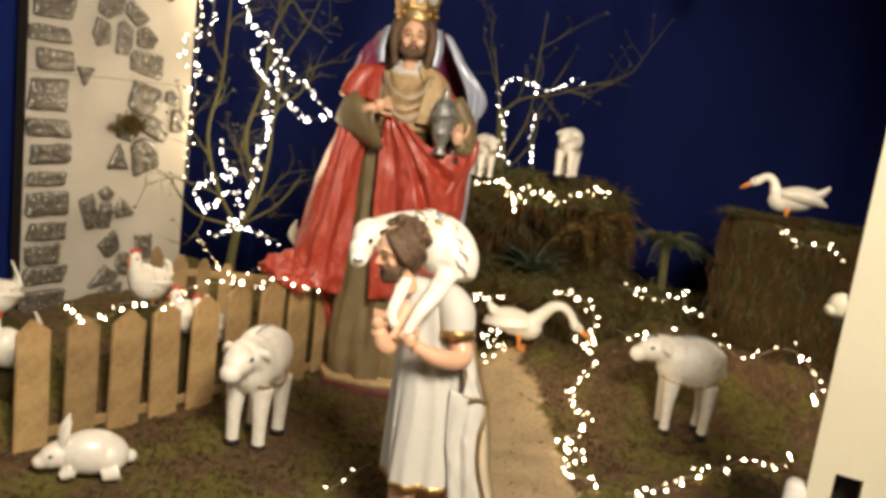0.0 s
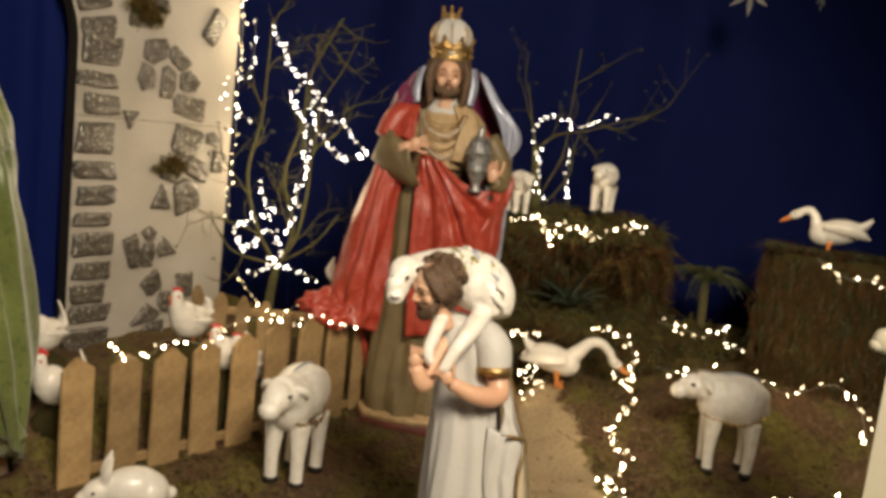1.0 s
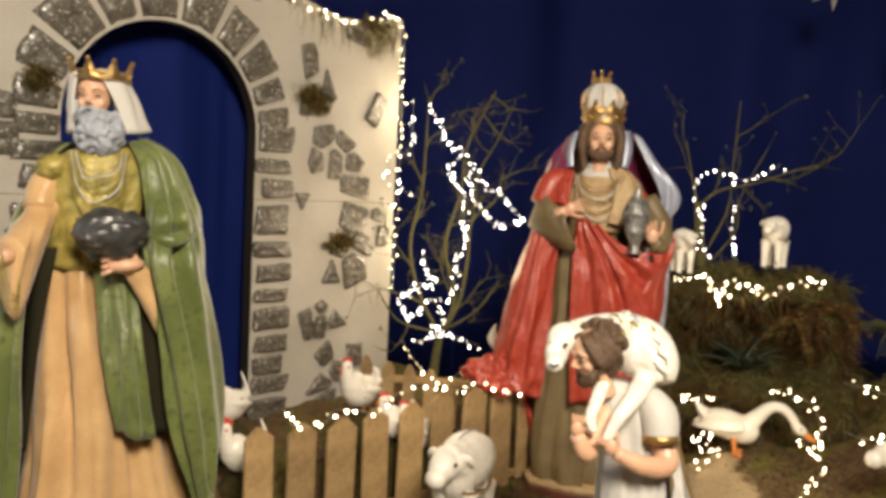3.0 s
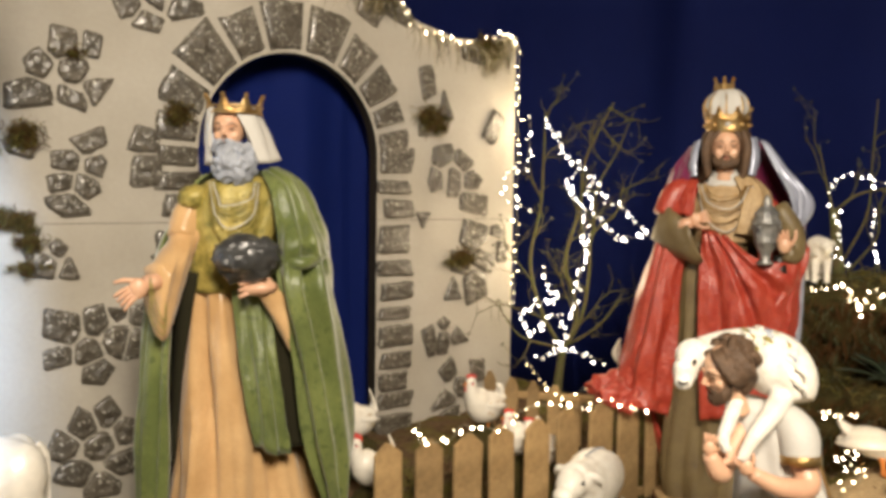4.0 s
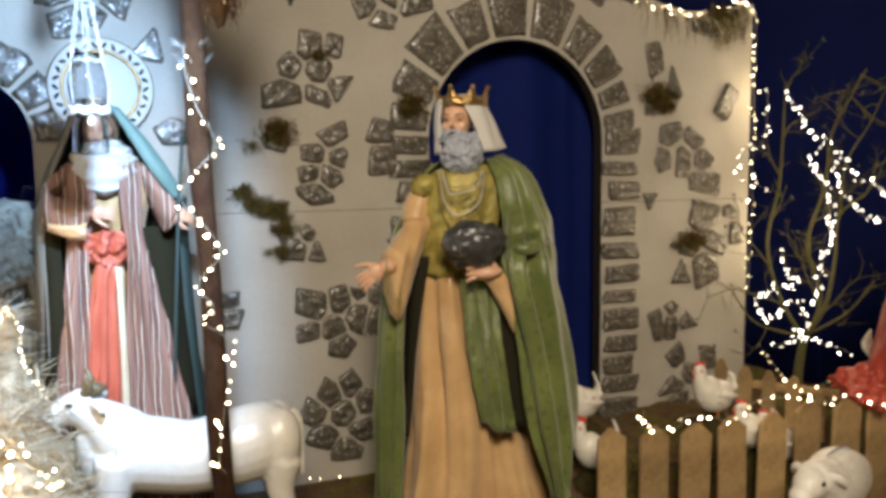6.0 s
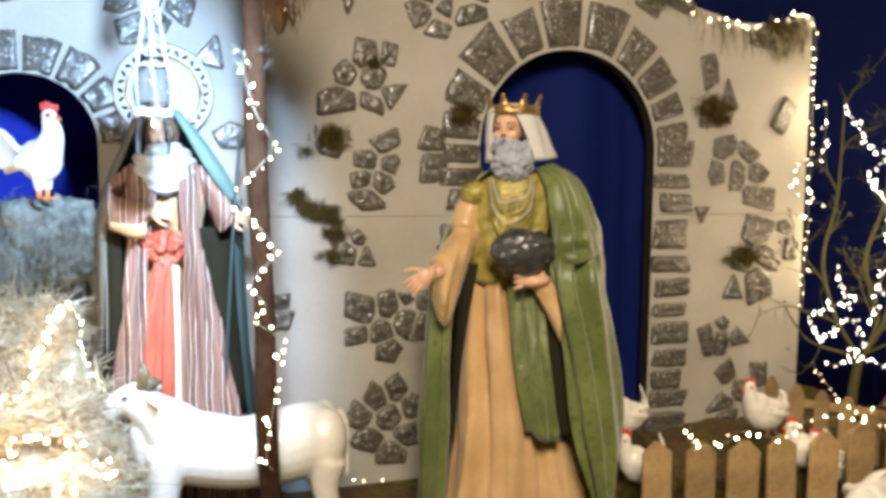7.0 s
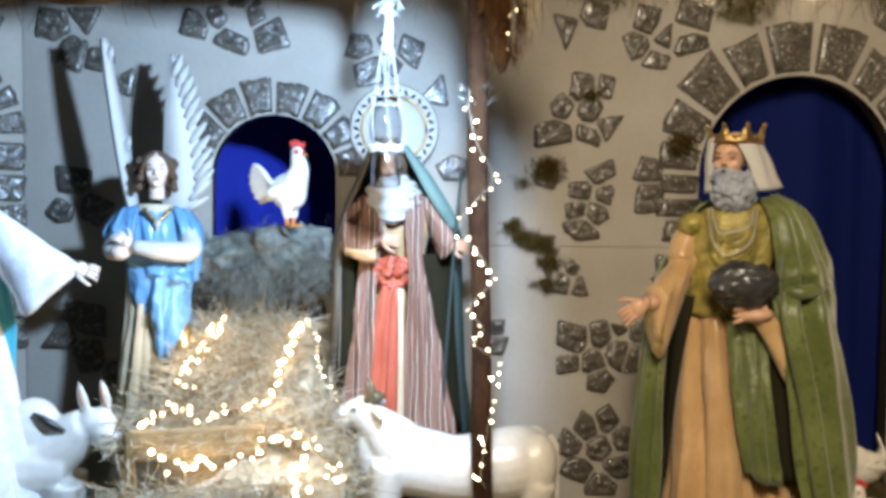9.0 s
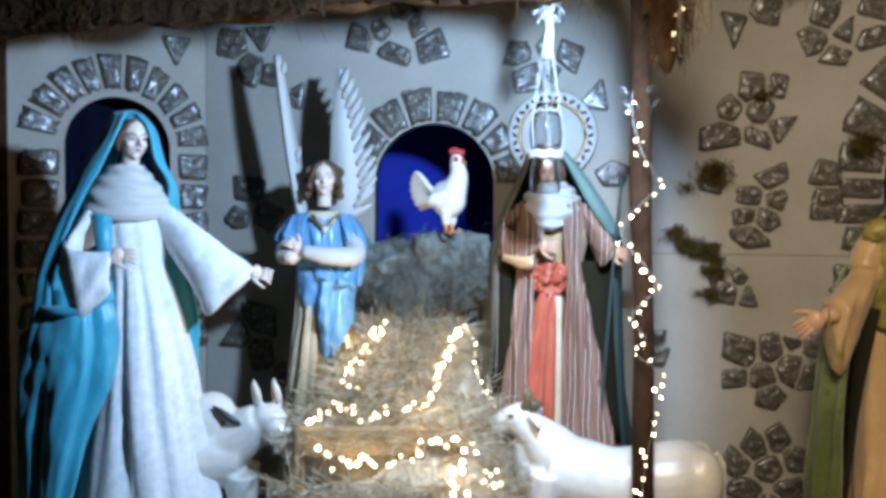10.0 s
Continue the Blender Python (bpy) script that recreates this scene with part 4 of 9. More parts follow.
def crown(bm, c, r, tall, mi, points=8, tilt=0.0):
    """A gilt circlet with leaf-shaped points and beads."""
    x, y, z = c
    n = points * 8
    rings = []
    for inside in (0, 1):
        rr = r - 0.006 * inside
        low = [(x + rr * math.cos(2 * math.pi * k / n), y + rr * math.sin(2 * math.pi * k / n), z) for k in range(n)]
        high = []
        for k in range(n):
            u = (k % 8) / 8
            up = tall * (0.45 + 0.55 * max(math.cos(2 * math.pi * (u - 0.5)), -0.35))
            f = 1 + 0.12 * up / max(tall, 0.01)
            high.append((x + rr * f * math.cos(2 * math.pi * k / n), y + rr * f * math.sin(2 * math.pi * k / n), z + up))
        rings += [low, high] if not inside else [high, low]
    loft(bm, rings + [rings[0]], mi, (False, False))
    for k in range(points):
        a = 2 * math.pi * (k + 0.5) / points
        ball(bm, (x + r * 1.13 * math.cos(a), y + r * 1.13 * math.sin(a), z + tall * 1.02), 0.007, mi, seg=8)
        ball(bm, (x + r * 1.03 * math.cos(a), y + r * 1.03 * math.sin(a), z + tall * 0.25), 0.006, mi, seg=8)
    for dz in (0.002, tall * 0.42):
        tube(bm, [(x + (r + 0.002) * math.cos(2 * math.pi * k / 24), y + (r + 0.002) * math.sin(2 * math.pi * k / 24), z + dz) for k in range(25)], 0.004, mi, 6, 2)


def beads(bm, pts, r, mi, step=0.008):
    line = spline(pts, 24)
    last = None
    for p in line:
        if last is None or np.linalg.norm(p - last) > step:
            ball(bm, tuple(p), r, mi, seg=6)
            last = p


def bell_sleeve(bm, pts, drops, mi, wide=0.04, n=26, wave=0.004):
    """A sleeve that hangs open below the arm: points along the arm and how far the cloth falls at each."""
    line = spline([(*p, d) for p, d in zip(pts, drops)], 5)
    rings = []
    for i, q in enumerate(line):
        a, b = line[max(i - 1, 0)], line[min(i + 1, len(line) - 1)]
        d = Vector((b[0] - a[0], b[1] - a[1], 0)).normalized()
        side = Vector((-d.y, d.x, 0))
        ring = []
        for k in range(n):
            t = 2 * math.pi * k / n
            up = math.sin(t)
            z = 0.038 * up if up > 0 else float(q[3]) * up
            ring.append(Vector(q[:3]) + side * ((wide + wave * math.sin(5 * t + i)) * math.cos(t) * (1 if up > 0 else 1 - 0.35 * abs(up))) + Vector((0, 0, z)))
        rings.append(ring)
    loft(bm, rings, mi)


def build_red_king():
    """Standing king in red: one painted figure on its own plinth."""
    mats = ["red", "olive", "tan", "purple", "silver", "gold", "white", "skin", "hair", "vase", "dark", "eye", "lip", "plinth"]
    red, olive, tan, purple, silver, gold, white, skin, hair, vase, dark, eye, lip, foot = range(14)
    bm = bmesh.new()
    # plinth: cream top with cut corners over a dark red-brown foot
    base = [(-0.20, -0.02), (-0.165, -0.13), (0.0, -0.175), (0.19, -0.16), (0.255, -0.05), (0.25, 0.12), (-0.17, 0.13)]
    for z0, z1, k, mi in ((-0.03, 0.030, 1.0, foot), (0.030, 0.050, 0.985, tan)):
        loft(bm, [[(0.03 + (x - 0.03) * k * q, y * k * q, z) for x, y in base] for z, q in ((z0, 1.0), (z1 - 0.004, 1.0), (z1, 0.985))], mi)
    # robe
    gown(bm, [(0.045, -0.015, 0.0, 0.145, 0.125, 0.012), (0.12, -0.02, 0.0, 0.15, 0.12, 0.011), (0.4, -0.015, 0.0, 0.135, 0.105, 0.010), (0.7, -0.01, 0.0, 0.13, 0.095, 0.008), (0.95, -0.005, 0.0, 0.13, 0.09, 0.005), (1.12, 0.015, 0.0, 0.135, 0.085, 0.001), (1.2, 0.02, 0.0, 0.09, 0.06, 0)], olive, folds=7)
    # brocade breast, its shoulder cape, and the linen at the neck
    gown(bm, [(1.0, 0.02, -0.02, 0.115, 0.09, 0.001), (1.08, 0.03, -0.02, 0.13, 0.09, 0.001), (1.16, 0.03, -0.012, 0.14, 0.08, 0.001), (1.215, 0.02, 0.0, 0.075, 0.06, 0), (1.245, 0.02, 0.0, 0.05, 0.048, 0)], tan, n=44)
    drape(bm, [[(0.05, -0.06, 1.235), (0.09, -0.05, 1.245), (0.11, -0.01, 1.245)], [(0.08, -0.11, 1.16), (0.135, -0.09, 1.185), (0.175, -0.02, 1.18)], [(0.07, -0.135, 1.08), (0.14, -0.12, 1.09), (0.19, -0.03, 1.09)], [(0.06, -0.13, 1.035), (0.13, -0.125, 1.03), (0.185, -0.04, 1.03)]], tan, 0.01, 3, 0.004)
    cowl(bm, (0.02, 0.0), [(1.205, 0.085, 0.072, 0.012), (1.232, 0.066, 0.06, 0.006), (1.262, 0.045, 0.045, 0.0)], white, 2, 0.004)
    # red mantle behind
    cloak(bm, [(0.16, 0.0, 0.07, 0.165, 0.13, 0.012), (0.35, -0.03, 0.06, 0.22, 0.14, 0.014), (0.6, -0.03, 0.04, 0.27, 0.15, 0.014), (0.85, 0.005, 0.03, 0.255, 0.13, 0.010), (1.05, 0.03, 0.02, 0.21, 0.11, 0.006), (1.15, 0.03, 0.015, 0.17, 0.09, 0.002), (1.2, 0.02, 0.01, 0.09, 0.07, 0)], red, -30, 215, 0.014, 60, 7)
    # its train on one side, with the hem thrown up in a rumpled lappet
    drape(bm, [[(-0.195, 0.02, 1.03), (-0.19, -0.06, 1.03), (-0.15, -0.09, 1.02), (-0.10, -0.08, 1.0)], [(-0.255, 0.02, 0.88), (-0.23, -0.09, 0.88), (-0.17, -0.12, 0.86), (-0.115, -0.09, 0.85)], [(-0.31, 0.02, 0.66), (-0.27, -0.10, 0.65), (-0.19, -0.14, 0.64), (-0.125, -0.10, 0.63)], [(-0.345, 0.0, 0.50), (-0.30, -0.11, 0.49), (-0.22, -0.15, 0.47), (-0.135, -0.11, 0.46)], [(-0.375, -0.02, 0.43), (-0.32, -0.12, 0.40), (-0.23, -0.16, 0.39), (-0.14, -0.12, 0.36)]], red, 0.012, 2.6, 0.020, 42, 8, 0.3, 0.5, 0.6)
    drape(bm, [[(-0.33, -0.03, 0.50), (-0.30, -0.11, 0.47), (-0.24, -0.15, 0.45)], [(-0.41, -0.04, 0.47), (-0.35, -0.13, 0.44), (-0.26, -0.17, 0.42)], [(-0.45, -0.05, 0.44), (-0.38, -0.15, 0.41), (-0.27, -0.18, 0.39)], [(-0.43, -0.05, 0.40), (-0.36, -0.14, 0.385), (-0.27, -0.165, 0.365)]], red, 0.012, 3, 0.014, 30, 6, 1.3, 0.9, 1.2)
    # front drape: long slanting folds from the breast to the arm on the other side
    drape(bm, [[(-0.050, -0.115, 1.045), (-0.03, -0.13, 1.045), (0.0, -0.14, 1.035), (0.033, -0.14, 1.022)], [(-0.055, -0.125, 0.85), (0.03, -0.15, 0.875), (0.09, -0.165, 0.91), (0.135, -0.165, 0.952)], [(-0.05, -0.13, 0.62), (0.08, -0.165, 0.68), (0.17, -0.165, 0.79), (0.235, -0.14, 0.945)], [(-0.035, -0.13, 0.36), (0.12, -0.165, 0.42), (0.225, -0.14, 0.60), (0.300, -0.09, 0.995)]], red, 0.014, 4.5, 0.020, 44, 11, 0.2, 0.7, 0.55)
    drape(bm, [[(0.20, -0.15, 0.80), (0.26, -0.12, 0.92), (0.302, -0.07, 1.0), (0.29, 0.03, 0.99)], [(0.18, -0.15, 0.62), (0.235, -0.12, 0.68), (0.27, -0.06, 0.74), (0.28, 0.03, 0.76)], [(0.16, -0.15, 0.40), (0.21, -0.12, 0.42), (0.24, -0.06, 0.46), (0.25, 0.03, 0.48)]], red, 0.012, 3, 0.014, 30, 7, 0.9, 0.6)
    # one shoulder in red, the wide turned-back cuff, and the hand laid on the breast
    tube(bm, [(-0.085, -0.02, 1.20), (-0.15, -0.04, 1.17), (-0.185, -0.06, 1.09)], [0.04, 0.048, 0.045], red, 18, 6)
    drape(bm, [[(-0.075, -0.075, 1.225), (-0.12, -0.05, 1.215), (-0.16, 0.0, 1.19)], [(-0.08, -0.11, 1.16), (-0.14, -0.085, 1.16), (-0.19, -0.02, 1.13)], [(-0.085, -0.12, 1.09), (-0.14, -0.10, 1.10), (-0.195, -0.04, 1.10)]], red, 0.012, 2.5, 0.008, 24, 6)
    funnel(bm, [((-0.190, -0.05, 1.135), (-0.235, -0.03, 1.005), 0.045), ((-0.165, -0.09, 1.125), (-0.165, -0.08, 0.955), 0.055), ((-0.130, -0.12, 1.095), (-0.075, -0.12, 0.922), 0.05), ((-0.108, -0.135, 1.082), (-0.042, -0.13, 0.930), 0.042)], olive, wave=0.005)
    tube(bm, [(-0.13, -0.13, 1.055), (-0.085, -0.15, 1.072)], [0.026, 0.02], skin, 10, 1)
    hand(bm, (-0.092, -0.148, 1.072), (0.0, -0.15, 1.112), skin, 0.022)
    # the other forearm under the vessel
    tube(bm, [(0.20, -0.03, 1.13), (0.25, -0.06, 1.04), (0.25, -0.12, 0.97), (0.222, -0.155, 0.975)], [0.036, 0.040, 0.036, 0.026], olive, 14, 4)
    hand(bm, (0.225, -0.165, 0.98), (0.195, -0.18, 1.075), skin, 0.025)
    prof = [(0.935, 0.024), (0.942, 0.028), (0.952, 0.015), (0.972, 0.017), (0.992, 0.029), (1.006, 0.033), (1.010, 0.037), (1.016, 0.034), (1.046, 0.041), (1.072, 0.043), (1.076, 0.047), (1.082, 0.043), (1.096, 0.036), (1.106, 0.039), (1.114, 0.034), (1.128, 0.024), (1.138, 0.011), (1.150, 0.014), (1.162, 0.008), (1.172, 0.004)]
    loft(bm, [[(0.158 + r * math.cos(a) * (1 + 0.05 * math.cos(10 * a)), -0.185 + r * math.sin(a) * (1 + 0.05 * math.cos(10 * a)), z) for a in (2 * math.pi * i / 40 for i in range(40))] for z, r in prof], vase)
    for k in range(12):
        a = 2 * math.pi * k / 12
        ball(bm, (0.158 + 0.045 * math.cos(a), -0.185 + 0.045 * math.sin(a), 1.06 + 0.012 * (k % 2)), 0.006, vase, seg=8)
    funnel(bm, [((0.19, -0.14, 0.965), (0.19, -0.13, 0.86), 0.03), ((0.225, -0.13, 0.965), (0.23, -0.12, 0.87), 0.035)], dark)
    # purple cape with broad silver facings
    cloak(bm, [(0.78, 0.06, 0.085, 0.22, 0.10, 0.008), (0.95, 0.06, 0.08, 0.235, 0.10, 0.006), (1.1, 0.05, 0.07, 0.25, 0.10, 0.004), (1.2, 0.04, 0.06, 0.225, 0.10, 0.002), (1.29, 0.03, 0.05, 0.165, 0.095, 0), (1.365, 0.025, 0.05, 0.115, 0.085, 0)], purple, -22, 202, 0.01, 44, 5)
    drape(bm, [[(-0.075, -0.03, 1.365), (-0.10, 0.0, 1.35), (-0.115, 0.04, 1.335)], [(-0.095, -0.05, 1.30), (-0.14, -0.02, 1.285), (-0.165, 0.03, 1.27)], [(-0.10, -0.06, 1.225), (-0.165, -0.03, 1.20), (-0.205, 0.03, 1.17)]], purple, 0.01, 2.5, 0.008)
    drape(bm, [[(-0.072, -0.04, 1.37), (-0.092, -0.02, 1.36)], [(-0.082, -0.065, 1.30), (-0.112, -0.045, 1.29)], [(-0.078, -0.075, 1.235), (-0.105, -0.06, 1.235)]], silver, 0.008, 1, 0.003)
    drape(bm, [[(0.095, -0.04, 1.375), (0.125, -0.02, 1.378)], [(0.105, -0.06, 1.31), (0.135, -0.045, 1.31)], [(0.10, -0.075, 1.24), (0.125, -0.06, 1.24)]], silver, 0.008, 1, 0.003)
    drape(bm, [[(0.135, 0.01, 1.37), (0.155, 0.015, 1.365), (0.17, 0.03, 1.35)], [(0.185, -0.01, 1.27), (0.21, -0.01, 1.275), (0.24, 0.02, 1.255)], [(0.245, -0.02, 1.15), (0.285, -0.03, 1.165), (0.322, 0.0, 1.145)], [(0.255, -0.02, 1.04), (0.268, -0.03, 1.03), (0.28, 0.0, 1.04)]], silver, 0.01, 2, 0.008, 24, 6)
    drape(bm, [[(0.262, 0.0, 1.05), (0.285, 0.01, 1.06), (0.30, 0.05, 1.05)], [(0.265, 0.0, 0.80), (0.29, 0.01, 0.80), (0.305, 0.05, 0.80)], [(0.25, 0.0, 0.55), (0.275, 0.01, 0.55), (0.29, 0.05, 0.55)]], silver, 0.01, 2, 0.008, 20, 6)
    # head, hair, short beard and tall crown
    head(bm, (0.018, -0.035, 1.332), 0.071, skin, eye, lip, hair, 4, -2, (hair, 0.28), 0.95)
    clay = bmesh.new()
    for sx in (-1, 1):
        for k in range(5):
            b = 0.016 * k
            tube(clay, [(0.02 + sx * (0.050 + 0.3 * b), -0.066 + b, 1.398), (0.02 + sx * (0.069 + 0.2 * b), -0.070 + b, 1.345), (0.02 + sx * (0.066 + 0.2 * b), -0.066 + b, 1.285), (0.02 + sx * (0.058 + 0.5 * b), -0.062 + b, 1.228 - 0.006 * k)], [0.010, 0.0145, 0.0155, 0.008], 0, 9, 5)
    join(bm, melted(clay, 0.0045, 1), hair)
    loft(bm, [[(0.022 + rr * math.cos(a), 0.0 + rr * math.sin(a), z) for a in (2 * math.pi * i / 36 for i in range(36))] for z, rr in ((1.388, 0.070), (1.396, 0.076), (1.41, 0.073), (1.43, 0.073), (1.44, 0.077))], gold)
    crown(bm, (0.022, 0.0, 1.436), 0.075, 0.04, gold, 8)
    for k in range(9):
        a = 2 * math.pi * k / 9 - 1.57
        ball(bm, (0.022 + 0.074 * math.cos(a), 0.074 * math.sin(a), 1.42), (0.012, 0.012, 0.009), white if k % 3 == 0 else gold, seg=8)
    loft(bm, [[(0.016 + rr * math.cos(a) * (1 + 0.05 * math.cos(8 * a)), rr * math.sin(a) * (1 + 0.05 * math.cos(8 * a)), z) for a in (2 * math.pi * i / 48 for i in range(48))] for z, rr in ((1.43, 0.066), (1.46, 0.073), (1.495, 0.073), (1.525, 0.062), (1.546, 0.04), (1.552, 0.02))], white)
    for k in range(4):
        a = math.pi * k / 4
        tube(bm, [(0.016 + 0.075 * math.cos(a), 0.075 * math.sin(a), 1.455), (0.014 + 0.07 * math.cos(a), 0.07 * math.sin(a), 1.515), (0.012, 0, 1.556), (0.014 - 0.07 * math.cos(a), -0.07 * math.sin(a), 1.515), (0.016 - 0.075 * math.cos(a), -0.075 * math.sin(a), 1.455)], 0.0035, gold, 6, 5)
    crown(bm, (0.005, 0.0, 1.550), 0.032, 0.036, gold, 6)
    ball(bm, (0.005, 0, 1.555), (0.026, 0.026, 0.018), gold, seg=14)
    # chains on the breast
    for drop, wide, mi in ((0.045, 0.07, gold), (0.06, 0.075, gold), (0.085, 0.08, white), (0.10, 0.085, gold), (0.135, 0.088, gold), (0.165, 0.09, white)):
        beads(bm, [(0.02 - wide, -0.085, 1.205), (0.02 - wide * 0.7, -0.12, 1.205 - drop * 0.7), (0.02 + 0.01 * math.sin(drop * 90), -0.128, 1.205 - drop), (0.02 + wide * 0.7, -0.12, 1.205 - drop * 0.7), (0.02 + wide, -0.085, 1.205)], 0.0038, mi, 0.007)
    return thing("king_figure", bm, mats, round_eye(4.3, 3.1), "standing crowned king figure in red mantle holding a pewter vessel", "statue", "figures of the crib")


def build_green_king():
    mats = ["green", "satin", "goldcloth", "white", "gold", "skin", "greybeard", "casket", "gap_shade", "eye", "lip"]
    green, satin, cloth, white, gold, skin, beard, rock, dark, eye, lip = range(11)
    bm = bmesh.new()
    gown(bm, [(0.02, 0.03, 0.0, 0.24, 0.155, 0.021), (0.26, 0.02, 0.0, 0.195, 0.14, 0.019), (0.55, 0.0, 0.0, 0.157, 0.117, 0.015), (0.8, -0.02, 0.0, 0.115, 0.095, 0.009), (0.87, -0.025, 0.0, 0.105, 0.088, 0.002), (0.9, -0.02, 0.0, 0.10, 0.085, 0)], satin, folds=7, ph=1.0)
    gown(bm, [(0.86, -0.025, -0.004, 0.112, 0.096, 0.002), (0.96, -0.01, -0.004, 0.118, 0.098, 0.004), (1.08, 0.005, 0.0, 0.14, 0.098, 0.004), (1.15, 0.015, 0.0, 0.14, 0.085, 0.002), (1.205, 0.015, 0.0, 0.065, 0.058, 0)], cloth, folds=8)
    # green cloak: the back, and on one side the long front that goes over the arm
    cloak(bm, [(0.03, 0.03, 0.05, 0.29, 0.18, 0.014), (0.38, 0.03, 0.05, 0.295, 0.175, 0.014), (0.66, 0.02, 0.045, 0.28, 0.16, 0.010), (0.93, 0.015, 0.04, 0.245, 0.14, 0.007), (1.1, 0.025, 0.03, 0.19, 0.115, 0.003), (1.19, 0.03, 0.02, 0.14, 0.085, 0.001), (1.225, 0.03, 0.02, 0.08, 0.065, 0)], green, -8, 188, 0.014, 60, 7)
    drape(bm, [[(0.078, -0.03, 1.218), (0.10, -0.025, 1.23), (0.125, 0.0, 1.235), (0.14, 0.06, 1.22)], [(0.102, -0.10, 1.16), (0.15, -0.09, 1.185), (0.20, -0.03, 1.185), (0.21, 0.06, 1.165)], [(0.116, -0.135, 1.08), (0.18, -0.13, 1.085), (0.25, -0.05, 1.09), (0.25, 0.06, 1.08)], [(0.120, -0.170, 1.005), (0.19, -0.200, 1.015), (0.264, -0.090, 1.03), (0.272, 0.06, 1.01)], [(0.116, -0.180, 0.955), (0.19, -0.182, 0.945), (0.276, -0.088, 0.955), (0.272, 0.06, 0.94)], [(0.115, -0.19, 0.90), (0.19, -0.212, 0.87), (0.288, -0.11, 0.85), (0.285, 0.06, 0.84)], [(0.160, -0.18, 0.67), (0.235, -0.205, 0.66), (0.322, -0.10, 0.67), (0.31, 0.06, 0.67)], [(0.195, -0.18, 0.42), (0.265, -0.20, 0.40), (0.340, -0.10, 0.42), (0.325, 0.06, 0.42)], [(0.272, -0.165, 0.20), (0.29, -0.17, 0.15), (0.315, -0.10, 0.10), (0.315, 0.06, 0.08)]], green, 0.012, 3.6, 0.042, 60, 9, 0.5, 0.12, 0.22, -3.4)
    tube(bm, [(0.12, -0.165, 0.965), (0.19, -0.195, 0.955), (0.265, -0.11, 0.975)], [0.014, 0.02, 0.014], green, 10, 6)
    # the tail of the tunic, and beside it a near-black strip painted as shadow
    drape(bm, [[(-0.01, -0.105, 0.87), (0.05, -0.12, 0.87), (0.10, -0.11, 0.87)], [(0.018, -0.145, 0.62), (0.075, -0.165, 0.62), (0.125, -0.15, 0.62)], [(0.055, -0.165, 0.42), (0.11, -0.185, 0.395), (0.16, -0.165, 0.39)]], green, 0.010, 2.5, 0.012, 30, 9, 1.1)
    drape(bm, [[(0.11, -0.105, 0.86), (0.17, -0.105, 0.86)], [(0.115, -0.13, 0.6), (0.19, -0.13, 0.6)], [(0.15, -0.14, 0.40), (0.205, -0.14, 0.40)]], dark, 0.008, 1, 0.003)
    # the short side of the cloak, a near-black strip for the shadow inside it, and the edge behind the held-out arm
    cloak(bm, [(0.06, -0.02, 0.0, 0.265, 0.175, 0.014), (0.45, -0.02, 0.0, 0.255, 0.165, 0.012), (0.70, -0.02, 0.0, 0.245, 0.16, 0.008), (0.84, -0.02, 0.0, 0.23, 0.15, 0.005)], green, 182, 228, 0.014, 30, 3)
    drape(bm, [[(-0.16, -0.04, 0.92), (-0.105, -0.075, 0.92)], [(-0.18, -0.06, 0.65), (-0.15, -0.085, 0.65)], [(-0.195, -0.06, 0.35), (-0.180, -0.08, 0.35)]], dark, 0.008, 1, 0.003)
    # held-out arm with a wide satin sleeve and a gilt shoulder
    ball(bm, (-0.115, -0.03, 1.135), (0.045, 0.05, 0.04), cloth, (0, 25, 0), 16, 0.4, 20)
    tube(bm, [(-0.10, 0.0, 1.14), (-0.135, -0.02, 1.08), (-0.15, -0.05, 1.02)], [0.042, 0.046, 0.042], satin, 16, 5)
    bell_sleeve(bm, [(-0.135, -0.03, 1.045), (-0.160, -0.08, 0.985), (-0.19, -0.13, 0.940), (-0.215, -0.165, 0.915)], [0.05, 0.12, 0.205, 0.16], satin, 0.045, wave=0.007)
    tube(bm, [(-0.205, -0.16, 0.905), (-0.24, -0.19, 0.903)], [0.024, 0.02], skin, 12, 1)
    hand(bm, (-0.238, -0.19, 0.902), (-0.305, -0.20, 0.855), skin, 0.026)
    for k in range(3):
        beads(bm, [(-0.225, -0.20, 0.92), (-0.21 - 0.006 * k, -0.215, 0.85 - 0.02 * k), (-0.19, -0.195, 0.80 - 0.02 * k), (-0.185, -0.17, 0.87)], 0.0032, cloth, 0.007)
    # the other hand bears a rough dark stone
    funnel(bm, [((0.05, -0.16, 0.905), (0.06, -0.15, 0.865), 0.03), ((0.10, -0.16, 0.90), (0.11, -0.15, 0.78), 0.035), ((0.145, -0.155, 0.88), (0.158, -0.15, 0.685), 0.03)], satin, wave=0.003)
    clay = bmesh.new()
    for c, r in (((0.03, -0.20, 0.965), (0.085, 0.06, 0.058)), ((0.075, -0.205, 0.985), (0.055, 0.05, 0.045)), ((-0.015, -0.205, 0.975), (0.045, 0.045, 0.045)), ((0.03, -0.20, 1.01), (0.05, 0.04, 0.028))):
        ball(clay, c, r, 0, (0, 12, 0), 20, 0.5, 22)
    join(bm, melted(clay, 0.008, 0), rock)
    hand(bm, (0.105, -0.185, 0.892), (0.01, -0.20, 0.895), skin, 0.03)
    ball(bm, (0.07, -0.19, 0.885), (0.05, 0.035, 0.022), skin, (0, -6, 0), 14)
    hand(bm, (-0.005, -0.19, 0.905), (-0.02, -0.225, 0.96), skin, 0.018)
